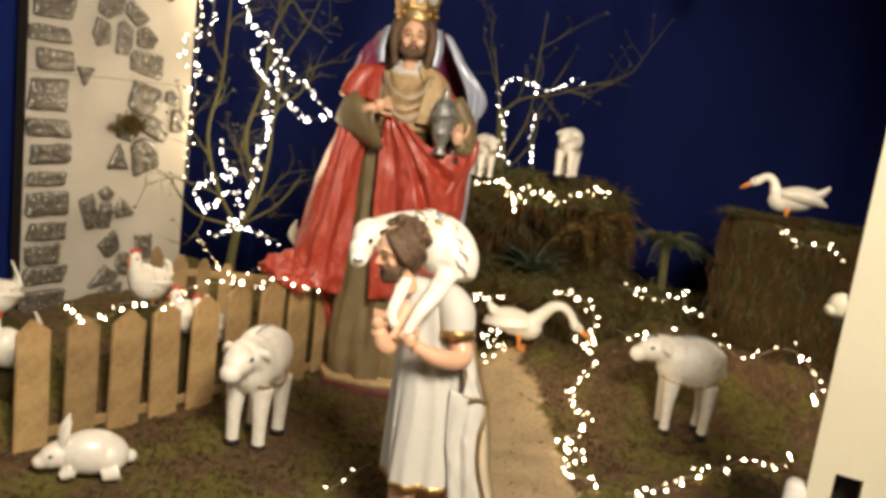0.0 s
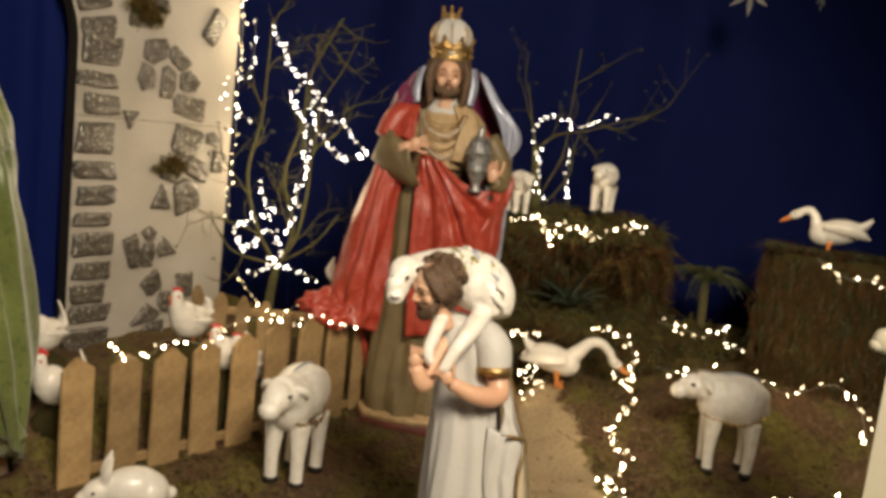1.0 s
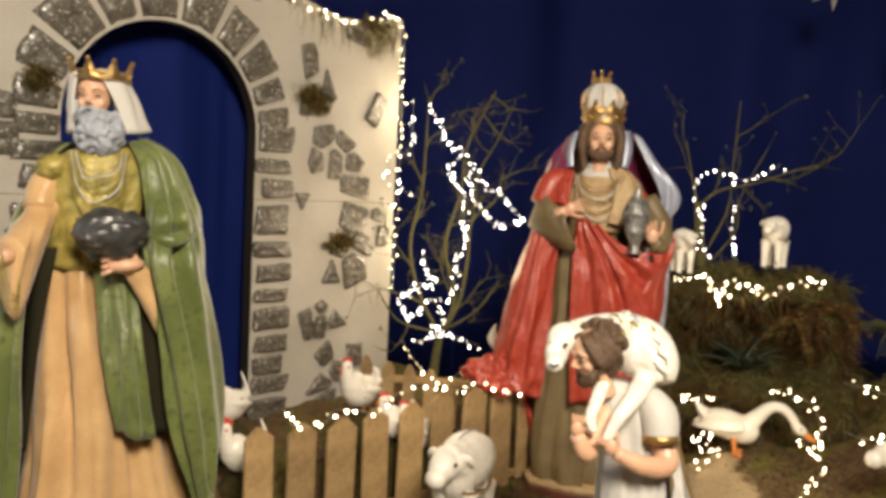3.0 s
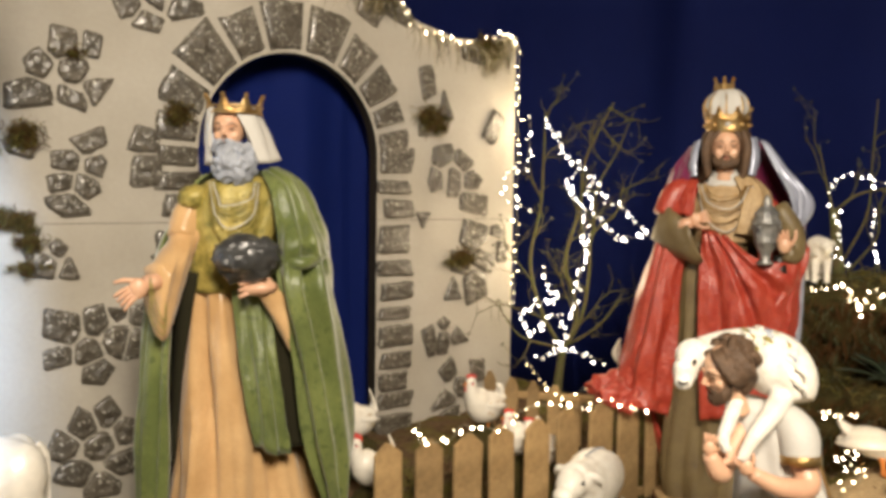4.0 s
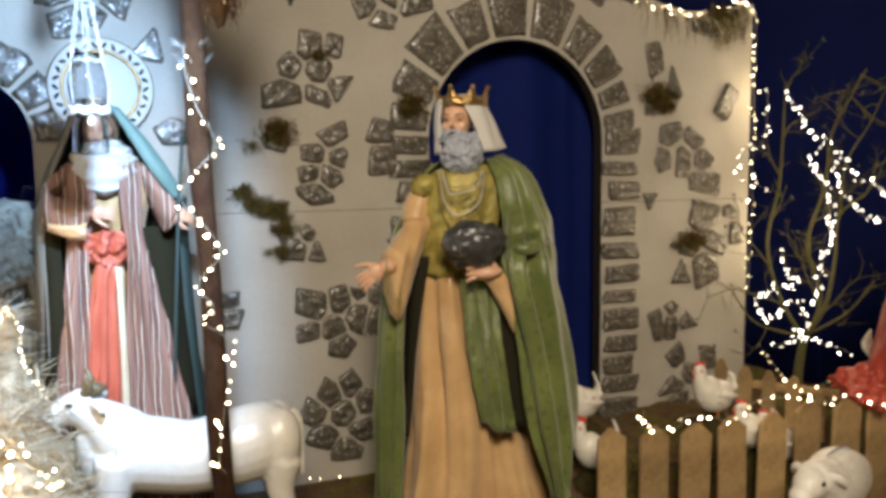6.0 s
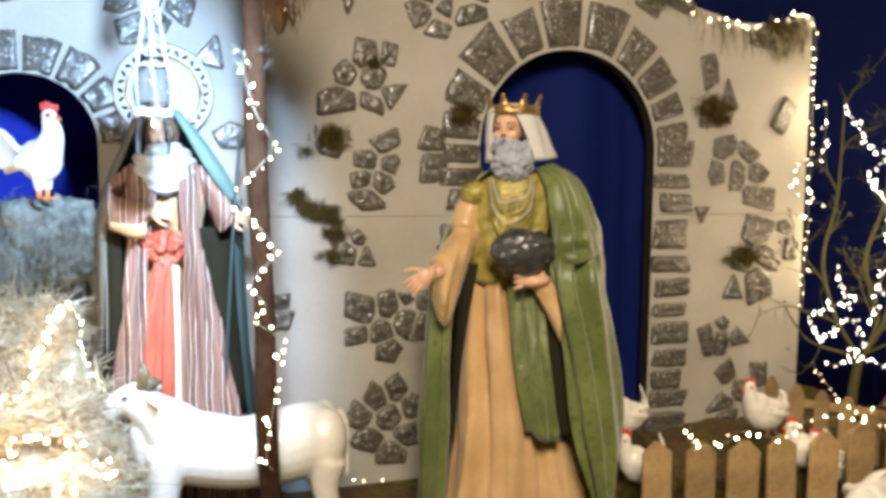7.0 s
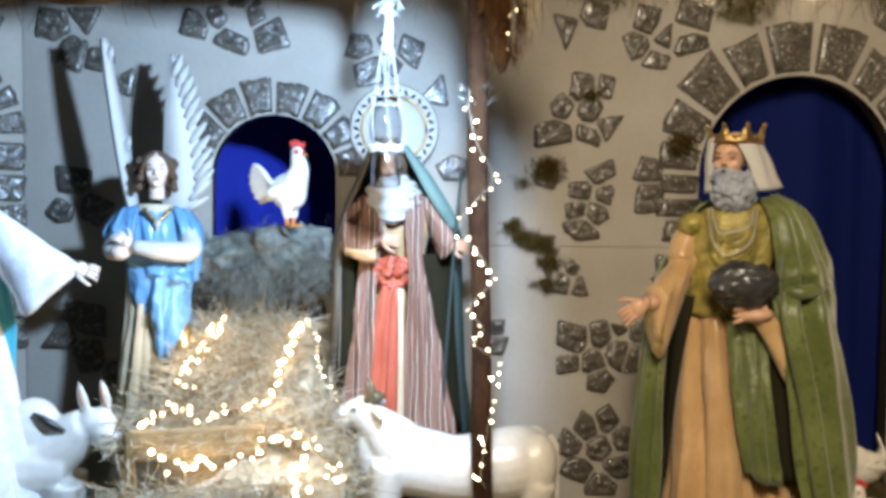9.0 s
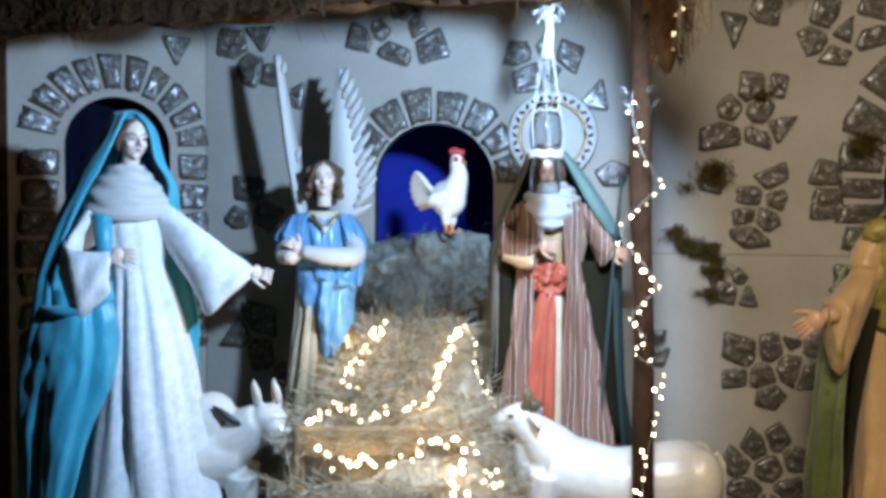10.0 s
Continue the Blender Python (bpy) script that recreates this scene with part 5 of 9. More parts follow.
    # head, veil cloth, curled beard, crown and strings of beads
    head(bm, (-0.014, -0.03, 1.335), 0.064, skin, eye, lip, None, -14, 2)
    clay = bmesh.new()
    ball(clay, (0.002, -0.055, 1.245), (0.062, 0.048, 0.062), 0, seg=20)
    rnd = random.Random(4)
    for k in range(120):
        a, b = rnd.uniform(0, 6.28), rnd.uniform(-1.3, 0.9)
        ball(clay, (0.002 + 0.064 * math.cos(a) * math.cos(b), -0.055 - 0.05 * abs(math.sin(a)) * math.cos(b), 1.245 + 0.066 * math.sin(b)), rnd.uniform(0.007, 0.012), 0, seg=6)
    for sx in (-1, 1):
        tube(clay, [(-0.03 + sx * 0.004, -0.094, 1.308), (-0.026 + sx * 0.022, -0.094, 1.298), (-0.016 + sx * 0.044, -0.07, 1.275)], [0.006, 0.009, 0.01], 0, 8, 3)
        tube(clay, [(-0.01 + sx * 0.052, -0.05, 1.33), (-0.006 + sx * 0.058, -0.05, 1.28)], [0.006, 0.014], 0, 8, 2)
    join(bm, melted(clay, 0.004, 0), beard)
    ball(bm, (0.008, 0.015, 1.37), (0.072, 0.075, 0.055), white, seg=20)
    drape(bm, [[(-0.005, -0.078, 1.408), (0.04, -0.06, 1.412), (0.072, 0.0, 1.405), (0.05, 0.075, 1.40)], [(0.036, -0.085, 1.335), (0.078, -0.06, 1.34), (0.105, 0.0, 1.335), (0.07, 0.09, 1.33)], [(0.072, -0.08, 1.243), (0.108, -0.06, 1.246), (0.14, 0.0, 1.256), (0.09, 0.09, 1.25)]], white, 0.008, 2, 0.004, 30, 8, 0.4, 0.5, 0.3)
    drape(bm, [[(-0.06, -0.06, 1.405), (-0.078, -0.03, 1.40), (-0.07, 0.04, 1.40)], [(-0.07, -0.065, 1.33), (-0.084, -0.03, 1.33), (-0.075, 0.05, 1.33)], [(-0.066, -0.06, 1.24), (-0.082, -0.03, 1.235), (-0.07, 0.05, 1.235)]], white, 0.008, 1, 0.003, 20, 7)
    crown(bm, (0.002, -0.008, 1.388), 0.078, 0.05, gold, 8)
    for drop, wide in ((0.05, 0.055), (0.07, 0.06), (0.085, 0.062), (0.105, 0.066), (0.135, 0.07), (0.16, 0.075), (0.185, 0.078)):
        beads(bm, [(0.0 - wide, -0.07, 1.185), (0.0 - wide * 0.75, -0.11, 1.185 - drop * 0.7), (-0.012 + 0.02 * math.sin(drop * 70), -0.118, 1.185 - drop), (0.0 + wide * 0.75, -0.11, 1.185 - drop * 0.7), (0.0 + wide, -0.07, 1.185)], 0.0034, white if drop in (0.07, 0.135) else cloth, 0.0065)
    return thing("king_figure", bm, mats, round_eye(38, 2.5), "bearded king figure in green velvet cloak holding a dark stone", "statue", "figures of the crib")


def build_mary():
    mats = ["lace", "bluecloth", "paleskin", "white", "hair", "eye", "lip"]
    lace, blue, skin, white, hair, eye, lip = range(7)
    bm = bmesh.new()
    gown(bm, [(0.02, 0.0, 0.0, 0.255, 0.18, 0.009), (0.3, -0.015, 0.0, 0.20, 0.155, 0.008), (0.55, -0.03, 0.0, 0.158, 0.13, 0.007), (0.75, -0.035, 0.0, 0.128, 0.11, 0.005), (0.95, -0.05, 0.0, 0.088, 0.085, 0.004), (1.02, -0.06, 0.0, 0.082, 0.078, 0.001), (1.12, -0.072, 0.0, 0.105, 0.085, 0.002), (1.2, -0.075, 0.0, 0.105, 0.075, 0), (1.25, -0.075, 0.0, 0.05, 0.05, 0)], lace, folds=10, ph=0.4)
    # cowl about the shoulders
    cowl(bm, (-0.080, -0.01), [(1.165, 0.118, 0.092, 0.02), (1.20, 0.116, 0.09, 0.022), (1.24, 0.100, 0.078, 0.014), (1.275, 0.072, 0.062, 0.006), (1.305, 0.046, 0.046, 0)], white, 4, 0.0035)
    # veil over the head, falling on one side to the ground
    ball(bm, (-0.070, 0.005, 1.402), (0.058, 0.070, 0.062), blue, (0, 8, 0), 22)
    drape(bm, [[(-0.080, -0.062, 1.452), (-0.105, -0.03, 1.448), (-0.112, 0.02, 1.446), (-0.09, 0.07, 1.44)], [(-0.108, -0.078, 1.385), (-0.140, -0.05, 1.368), (-0.150, 0.03, 1.36), (-0.10, 0.08, 1.36)], [(-0.155, -0.08, 1.285), (-0.195, -0.05, 1.262), (-0.205, 0.04, 1.255), (-0.12, 0.10, 1.25)], [(-0.205, -0.08, 1.19), (-0.248, -0.05, 1.14), (-0.258, 0.05, 1.13), (-0.12, 0.11, 1.12)], [(-0.262, -0.09, 1.03), (-0.296, -0.06, 1.0), (-0.300, 0.06, 0.99), (-0.12, 0.13, 0.99)], [(-0.280, -0.11, 0.91), (-0.315, -0.06, 0.90), (-0.315, 0.06, 0.88), (-0.12, 0.14, 0.88)], [(-0.295, -0.11, 0.70), (-0.345, -0.06, 0.70), (-0.335, 0.08, 0.70), (-0.12, 0.16, 0.70)], [(-0.305, -0.12, 0.36), (-0.352, -0.06, 0.36), (-0.345, 0.08, 0.36), (-0.12, 0.17, 0.36)], [(-0.31, -0.12, 0.02), (-0.365, -0.06, 0.02), (-0.355, 0.09, 0.02), (-0.12, 0.18, 0.02)]], blue, 0.008, 3, 0.012, 36, 6, 0.2, 0.2)
    drape(bm, [[(-0.055, -0.06, 1.452), (-0.035, -0.02, 1.45), (-0.045, 0.06, 1.44)], [(-0.022, -0.07, 1.405), (0.0, -0.03, 1.40), (-0.015, 0.08, 1.39)], [(-0.003, -0.07, 1.32), (0.022, -0.03, 1.315), (0.005, 0.09, 1.31)], [(0.030, -0.06, 1.248), (0.055, -0.02, 1.235), (0.03, 0.10, 1.23)], [(0.02, 0.03, 1.10), (0.075, 0.04, 1.09), (0.04, 0.12, 1.09)], [(0.035, 0.04, 0.95), (0.110, 0.03, 0.92), (0.06, 0.13, 0.92)], [(0.06, 0.04, 0.86), (0.122, 0.03, 0.845), (0.07, 0.13, 0.85)], [(0.06, 0.04, 0.70), (0.118, 0.04, 0.68), (0.08, 0.13, 0.68)]], blue, 0.008, 2, 0.008, 26, 6, 0.7, 0.3)
    # the mantle gathered at the waist on that side, and falling back to the hem
    drape(bm, [[(-0.125, -0.125, 0.935), (-0.185, -0.145, 0.915), (-0.255, -0.13, 0.905), (-0.318, -0.06, 0.905)], [(-0.105, -0.14, 0.82), (-0.185, -0.165, 0.80), (-0.275, -0.145, 0.80), (-0.342, -0.065, 0.80)], [(-0.125, -0.148, 0.71), (-0.20, -0.17, 0.70), (-0.285, -0.145, 0.69), (-0.350, -0.065, 0.69)], [(-0.185, -0.155, 0.56), (-0.24, -0.175, 0.55), (-0.305, -0.145, 0.54), (-0.355, -0.065, 0.54)], [(-0.245, -0.155, 0.32), (-0.28, -0.17, 0.32), (-0.325, -0.14, 0.30), (-0.36, -0.065, 0.30)], [(-0.285, -0.15, 0.02), (-0.31, -0.16, 0.02), (-0.345, -0.13, 0.02), (-0.37, -0.065, 0.02)]], blue, 0.010, 3, 0.016, 40, 7, 0.8, 0.5, 0.5)
    tube(bm, [(-0.320, -0.05, 0.912), (-0.265, -0.13, 0.902), (-0.195, -0.155, 0.908), (-0.135, -0.15, 0.935)], [0.012, 0.014, 0.012, 0.008], blue, 10, 6)
    drape(bm, [[(-0.172, -0.085, 1.168), (-0.124, -0.09, 1.165)], [(-0.168, -0.115, 1.10), (-0.124, -0.118, 1.10)], [(-0.155, -0.12, 1.0), (-0.125, -0.125, 1.0)], [(-0.15, -0.13, 0.92), (-0.115, -0.13, 0.92)]], blue, 0.006, 1.5, 0.004, 16, 6)
    # arms with wide lace sleeves
    funnel(bm, [((-0.01, -0.01, 1.215), (0.0, -0.01, 1.10), 0.045), ((0.055, -0.05, 1.178), (0.045, -0.05, 1.03), 0.05), ((0.129, -0.09, 1.115), (0.098, -0.09, 0.945), 0.05), ((0.190, -0.11, 1.066), (0.130, -0.11, 0.872), 0.045), ((0.232, -0.125, 1.035), (0.185, -0.12, 0.92), 0.038), ((0.254, -0.13, 1.018), (0.242, -0.13, 0.975), 0.028)], lace, wave=0.004)
    hand(bm, (0.250, -0.13, 1.000), (0.32, -0.15, 0.985), skin, 0.02)
    funnel(bm, [((-0.14, -0.01, 1.205), (-0.14, -0.01, 1.10), 0.045), ((-0.185, -0.04, 1.18), (-0.20, -0.04, 1.05), 0.05), ((-0.225, -0.07, 1.12), (-0.255, -0.07, 1.00), 0.05)], lace)
    funnel(bm, [((-0.245, -0.07, 1.10), (-0.262, -0.06, 1.00), 0.04), ((-0.225, -0.12, 1.07), (-0.235, -0.11, 0.92), 0.045), ((-0.18, -0.15, 1.062), (-0.205, -0.14, 0.880), 0.04), ((-0.13, -0.165, 1.062), (-0.132, -0.16, 0.945), 0.032)], lace, wave=0.005)
    hand(bm, (-0.128, -0.165, 1.05), (-0.04, -0.18, 1.055), skin, 0.021)
    head(bm, (-0.066, -0.03, 1.378), 0.056, skin, eye, lip, hair, 22, 9, None, 0.5)
    return thing("mary_figure", bm, mats, round_eye(91, 2.45), "standing woman figure in white lace gown and turquoise mantle", "statue", "figures of the crib")


def build_joseph():
    mats = ["stripes", "coral", "teal", "white", "skin", "hair", "tealpale", "satin", "gap_shade", "eye", "lip", "greycloth", "creamcloth"]
    stripes, coral, teal, white, skin, hair, edge, pale, dark, eye, lip, creamdark, linen = range(13)
    bm = bmesh.new()
    gown(bm, [(0.02, 0.05, 0.0, 0.20, 0.12, 0.010), (0.5, 0.02, 0.0, 0.13, 0.09, 0.008), (0.95, 0.0, 0.0, 0.10, 0.075, 0.004), (1.1, 0.005, 0.0, 0.12, 0.075, 0.002), (1.19, 0.005, 0.0, 0.12, 0.065, 0.001), (1.235, 0.005, 0.0, 0.06, 0.05, 0)], pale, folds=8)
    # coral sash with its long fall, knotted at the waist
    drape(bm, [[(-0.035, -0.125, 0.93), (0.0, -0.145, 0.93), (0.03, -0.13, 0.93)], [(-0.055, -0.14, 0.84), (-0.015, -0.16, 0.84), (0.02, -0.145, 0.84)], [(-0.072, -0.155, 0.62), (-0.03, -0.175, 0.62), (0.014, -0.16, 0.62)], [(-0.09, -0.17, 0.35), (-0.035, -0.19, 0.35), (0.012, -0.175, 0.35)], [(-0.10, -0.175, 0.10), (-0.04, -0.195, 0.10), (0.01, -0.18, 0.10)]], coral, 0.010, 3, 0.012, 34, 8, 0.4, 0.6, 0.6)
    drape(bm, [[(-0.068, -0.10, 1.0), (0.0, -0.135, 1.022), (0.068, -0.105, 0.995)], [(-0.07, -0.115, 0.965), (-0.005, -0.155, 0.97), (0.07, -0.12, 0.955)], [(-0.06, -0.11, 0.925), (0.0, -0.14, 0.915), (0.055, -0.115, 0.92)]], coral, 0.010, 3.5, 0.014, 40, 8, 0.2, 0.9, 1.2, 2.0)
    drape(bm, [[(0.015, -0.152, 0.91), (0.036, -0.150, 0.91)], [(0.018, -0.168, 0.65), (0.038, -0.166, 0.65)], [(0.013, -0.185, 0.30), (0.042, -0.182, 0.30)]], linen, 0.008, 1, 0.003, 10, 6)
    # striped coat, hanging open on both sides, with a stole-like edge
    drape(bm, [[(-0.02, -0.085, 1.225), (-0.07, -0.075, 1.225), (-0.12, -0.02, 1.21)], [(-0.035, -0.115, 1.08), (-0.09, -0.10, 1.08), (-0.14, -0.03, 1.08)], [(-0.055, -0.115, 0.95), (-0.09, -0.10, 0.95), (-0.115, -0.04, 0.95)], [(-0.06, -0.145, 0.78), (-0.11, -0.125, 0.78), (-0.135, -0.05, 0.78)], [(-0.072, -0.165, 0.54), (-0.13, -0.145, 0.54), (-0.168, -0.05, 0.54)], [(-0.09, -0.175, 0.05), (-0.16, -0.16, 0.05), (-0.215, -0.06, 0.05)]], stripes, 0.010, 4, 0.026, 48, 9, 0.3, 0.3, 0.5)
    drape(bm, [[(0.035, -0.09, 1.235), (0.065, -0.085, 1.235), (0.105, -0.03, 1.22)], [(0.038, -0.13, 1.10), (0.072, -0.125, 1.10), (0.10, -0.06, 1.10)], [(0.05, -0.15, 0.98), (0.085, -0.14, 0.98), (0.10, -0.08, 0.98)], [(0.045, -0.155, 0.86), (0.09, -0.15, 0.86), (0.115, -0.09, 0.86)], [(0.038, -0.17, 0.65), (0.105, -0.155, 0.65), (0.165, -0.09, 0.65)], [(0.04, -0.185, 0.42), (0.13, -0.165, 0.42), (0.22, -0.09, 0.42)], [(0.04, -0.19, 0.05), (0.16, -0.17, 0.05), (0.28, -0.09, 0.05)]], stripes, 0.010, 5, 0.030, 52, 9, 0.9, 0.2, 0.5)
    # dark cloak, over the head and down both sides
    cloak(bm, [(0.04, 0.04, 0.05, 0.29, 0.14, 0.014), (0.5, 0.03, 0.045, 0.24, 0.13, 0.012), (0.95, 0.015, 0.04, 0.205, 0.12, 0.008), (1.14, 0.015, 0.035, 0.19, 0.105, 0.004), (1.24, 0.0, 0.03, 0.13, 0.10, 0.001), (1.33, -0.015, 0.02, 0.088, 0.085, 0), (1.38, -0.018, 0.01, 0.05, 0.055, 0), (1.392, -0.018, 0.01, 0.015, 0.015, 0)], teal, -14, 198, 0.012, 56, 8)
    drape(bm, [[(-0.075, -0.05, 1.385), (-0.09, -0.01, 1.38)], [(-0.10, -0.05, 1.30), (-0.125, -0.01, 1.29)], [(-0.15, -0.05, 1.18), (-0.178, -0.01, 1.16)], [(-0.175, -0.05, 1.03), (-0.205, -0.01, 1.02)], [(-0.175, -0.07, 0.70), (-0.215, -0.02, 0.70)], [(-0.18, -0.09, 0.10), (-0.26, -0.04, 0.10)]], creamdark, 0.008, 2.5, 0.010, 30, 8)
    # near-black sheet put in for the shade inside the cloak
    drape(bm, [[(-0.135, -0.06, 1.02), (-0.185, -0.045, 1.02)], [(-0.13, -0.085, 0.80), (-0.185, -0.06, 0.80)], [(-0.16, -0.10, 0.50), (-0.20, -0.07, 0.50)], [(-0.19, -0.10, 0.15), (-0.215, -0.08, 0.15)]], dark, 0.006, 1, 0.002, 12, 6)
    drape(bm, [[(0.022, -0.05, 1.395), (0.048, -0.045, 1.39)], [(0.075, -0.06, 1.30), (0.125, -0.05, 1.295)], [(0.13, -0.07, 1.20), (0.19, -0.06, 1.195)], [(0.195, -0.06, 1.11), (0.235, -0.05, 1.105)]], edge, 0.008, 1.0, 0.003, 16, 7)
    drape(bm, [[(0.20, -0.04, 1.12), (0.24, -0.03, 1.11)], [(0.205, -0.03, 0.9), (0.245, -0.02, 0.9)], [(0.215, -0.03, 0.6), (0.26, -0.02, 0.6)], [(0.24, -0.03, 0.05), (0.29, -0.02, 0.05)]], teal, 0.010, 2, 0.008, 18, 7)
    # wide sleeves with pale linings, and the hands
    funnel(bm, [((-0.10, -0.02, 1.225), (-0.115, -0.01, 1.13), 0.045), ((-0.160, -0.06, 1.165), (-0.175, -0.05, 1.06), 0.055), ((-0.150, -0.11, 1.128), (-0.160, -0.10, 1.03), 0.055), ((-0.09, -0.145, 1.108), (-0.10, -0.13, 1.015), 0.045), ((-0.045, -0.158, 1.10), (-0.05, -0.15, 1.045), 0.032)], stripes, wave=0.007)
    funnel(bm, [((-0.155, -0.115, 1.055), (-0.165, -0.10, 1.022), 0.04), ((-0.10, -0.145, 1.045), (-0.11, -0.13, 1.0), 0.04), ((-0.055, -0.155, 1.05), (-0.062, -0.145, 0.992), 0.032)], pale, wave=0.004)
    hand(bm, (-0.045, -0.160, 1.075), (0.028, -0.165, 1.070), skin, 0.021)
    funnel(bm, [((0.11, -0.02, 1.22), (0.11, -0.01, 1.13), 0.04), ((0.155, -0.06, 1.16), (0.145, -0.05, 1.04), 0.05), ((0.185, -0.10, 1.115), (0.165, -0.09, 1.005), 0.045), ((0.20, -0.12, 1.09), (0.19, -0.11, 1.03), 0.03)], stripes, wave=0.007)
    hand(bm, (0.192, -0.115, 1.062), (0.250, -0.14, 1.050), skin, 0.021)
    # dark sheet in place of the shade below the sleeve
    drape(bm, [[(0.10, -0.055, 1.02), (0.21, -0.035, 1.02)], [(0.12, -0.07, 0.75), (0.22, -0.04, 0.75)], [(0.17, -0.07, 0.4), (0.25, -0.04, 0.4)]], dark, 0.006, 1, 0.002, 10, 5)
    cowl(bm, (0.0, -0.015), [(1.150, 0.050, 0.100, 0.030), (1.185, 0.088, 0.118, 0.035), (1.225, 0.097, 0.110, 0.02), (1.258, 0.080, 0.085, 0.004), (1.288, 0.05, 0.05, 0)], white, 4, 0.006)
    head(bm, (-0.012, -0.02, 1.318), 0.058, skin, eye, lip, hair, 0, 6, (hair, 0.35), 0.6)
    # staff
    tube(bm, [(0.155, -0.12, 0.1), (0.175, -0.125, 0.6), (0.205, -0.13, 1.08), (0.225, -0.12, 1.30)], 0.0055, teal, 8, 4)
    return thing("joseph_figure", bm, mats, round_eye(62.5, 2.68), "bearded man figure in striped coat, coral sash and green cloak", "statue", "figures of the crib")


def wing(bm, rows, mi, feathers, long=0.05):
    """A modelled wing: a thick blade with overlapping feathers along its outer edge."""
    drape(bm, rows, mi, 0.016, 3, 0.004, 20, 6, 0.3, 1.0, 0.4)
    edge = [Vector(p) for p in spline([r[-1] for r in rows], 8)]
    root = [Vector(p) for p in spline([r[0] for r in rows], 8)]
    n = len(edge)
    for k in range(feathers):
        i = int((n - 2) * (0.06 + 0.94 * k / (feathers - 1)))
        d = (edge[i] - root[min(i + n // 4, n - 1)]).normalized()
        along = (edge[min(i + 1, n - 1)] - edge[i]).normalized()
        b = edge[i] - d * 0.05
        e = edge[i] + (d * 0.6 + along * 0.15) * long * (0.6 + 0.5 * k / feathers)
        tube(bm, [b, (b + e) / 2 + Vector((0, -0.010 - 0.004 * (k % 2), 0)), e], [0.011, 0.0165, 0.007], mi, 8, 4, 0.45)


def build_angel():
    mats = ["paleblue", "white", "paleskin", "hair", "creamcloth", "gold", "eye", "lip", "tan"]
    blue, white, skin, hair, cream, gold, eye, lip, tan = range(9)
    bm = bmesh.new()
    # cream under-robe that falls to one side, one foot forward
    drape(bm, [[(-0.055, -0.03, 0.98), (0.0, -0.075, 0.96), (0.06, -0.06, 0.95)], [(-0.062, -0.03, 0.82), (-0.015, -0.08, 0.80), (0.04, -0.06, 0.80)], [(-0.080, -0.02, 0.62), (-0.03, -0.075, 0.60), (0.04, -0.05, 0.60)], [(-0.10, 0.0, 0.42), (-0.04, -0.07, 0.40), (0.035, -0.04, 0.42)], [(-0.11, 0.0, 0.25), (-0.05, -0.07, 0.25), (0.03, -0.04, 0.25)]], cream, 0.04, 3.5, 0.016, 32, 7, 0.4, 0.5)
    drape(bm, [[(-0.02, -0.06, 0.80), (0.03, -0.085, 0.78)], [(0.0, -0.065, 0.62), (0.045, -0.085, 0.62)], [(-0.005, -0.06, 0.52), (0.04, -0.07, 0.50)]], tan, 0.02, 2, 0.008, 16, 7)
    gown(bm, [(0.80, 0.03, 0.0, 0.075, 0.06, 0.004), (0.98, 0.045, 0.0, 0.085, 0.062, 0.002), (1.1, 0.035, 0.0, 0.09, 0.062, 0.001), (1.18, 0.035, 0.0, 0.055, 0.045, 0)], cream, folds=7)
    # blue satin tunic: bodice, blousing at the girdle, skirt drawn to a point
    gown(bm, [(0.955, 0.05, -0.005, 0.090, 0.08, 0.007), (1.0, 0.045, -0.005, 0.084, 0.076, 0.006), (1.09, 0.035, -0.004, 0.092, 0.072, 0.005), (1.14, 0.032, 0.0, 0.092, 0.06, 0.003), (1.165, 0.034, 0.0, 0.055, 0.045, 0)], blue, folds=9)
    drape(bm, [[(-0.055, -0.05, 1.0), (0.02, -0.095, 0.975), (0.095, -0.085, 0.95), (0.150, -0.02, 0.935)], [(-0.045, -0.055, 0.90), (0.02, -0.11, 0.885), (0.085, -0.10, 0.87), (0.148, -0.03, 0.84)], [(0.005, -0.065, 0.80), (0.035, -0.11, 0.79), (0.08, -0.10, 0.78), (0.125, -0.04, 0.77)], [(0.035, -0.07, 0.705), (0.046, -0.09, 0.69), (0.066, -0.09, 0.695), (0.105, -0.05, 0.735)]], blue, 0.008, 3.2, 0.024, 40, 9, 0.6, 0.6, 0.35, 1.5)
    drape(bm, [[(-0.05, -0.05, 1.02), (0.03, -0.085, 1.01), (0.10, -0.08, 0.99), (0.135, -0.03, 0.985)], [(-0.055, -0.065, 0.99), (0.03, -0.115, 0.965), (0.11, -0.11, 0.94), (0.158, -0.04, 0.93)], [(-0.045, -0.055, 0.975), (0.03, -0.095, 0.945), (0.10, -0.09, 0.925), (0.145, -0.03, 0.925)]], blue, 0.01, 5, 0.010, 40, 6, 0.2, 0.8, 0.9)
    # the foot on the hay
    drape(bm, [[(0.075, -0.085, 0.80), (0.13, -0.07, 0.80)], [(0.09, -0.10, 0.745), (0.145, -0.09, 0.75)], [(0.09, -0.11, 0.715), (0.15, -0.10, 0.725)]], gold, 0.02, 1, 0.004, 12, 5)
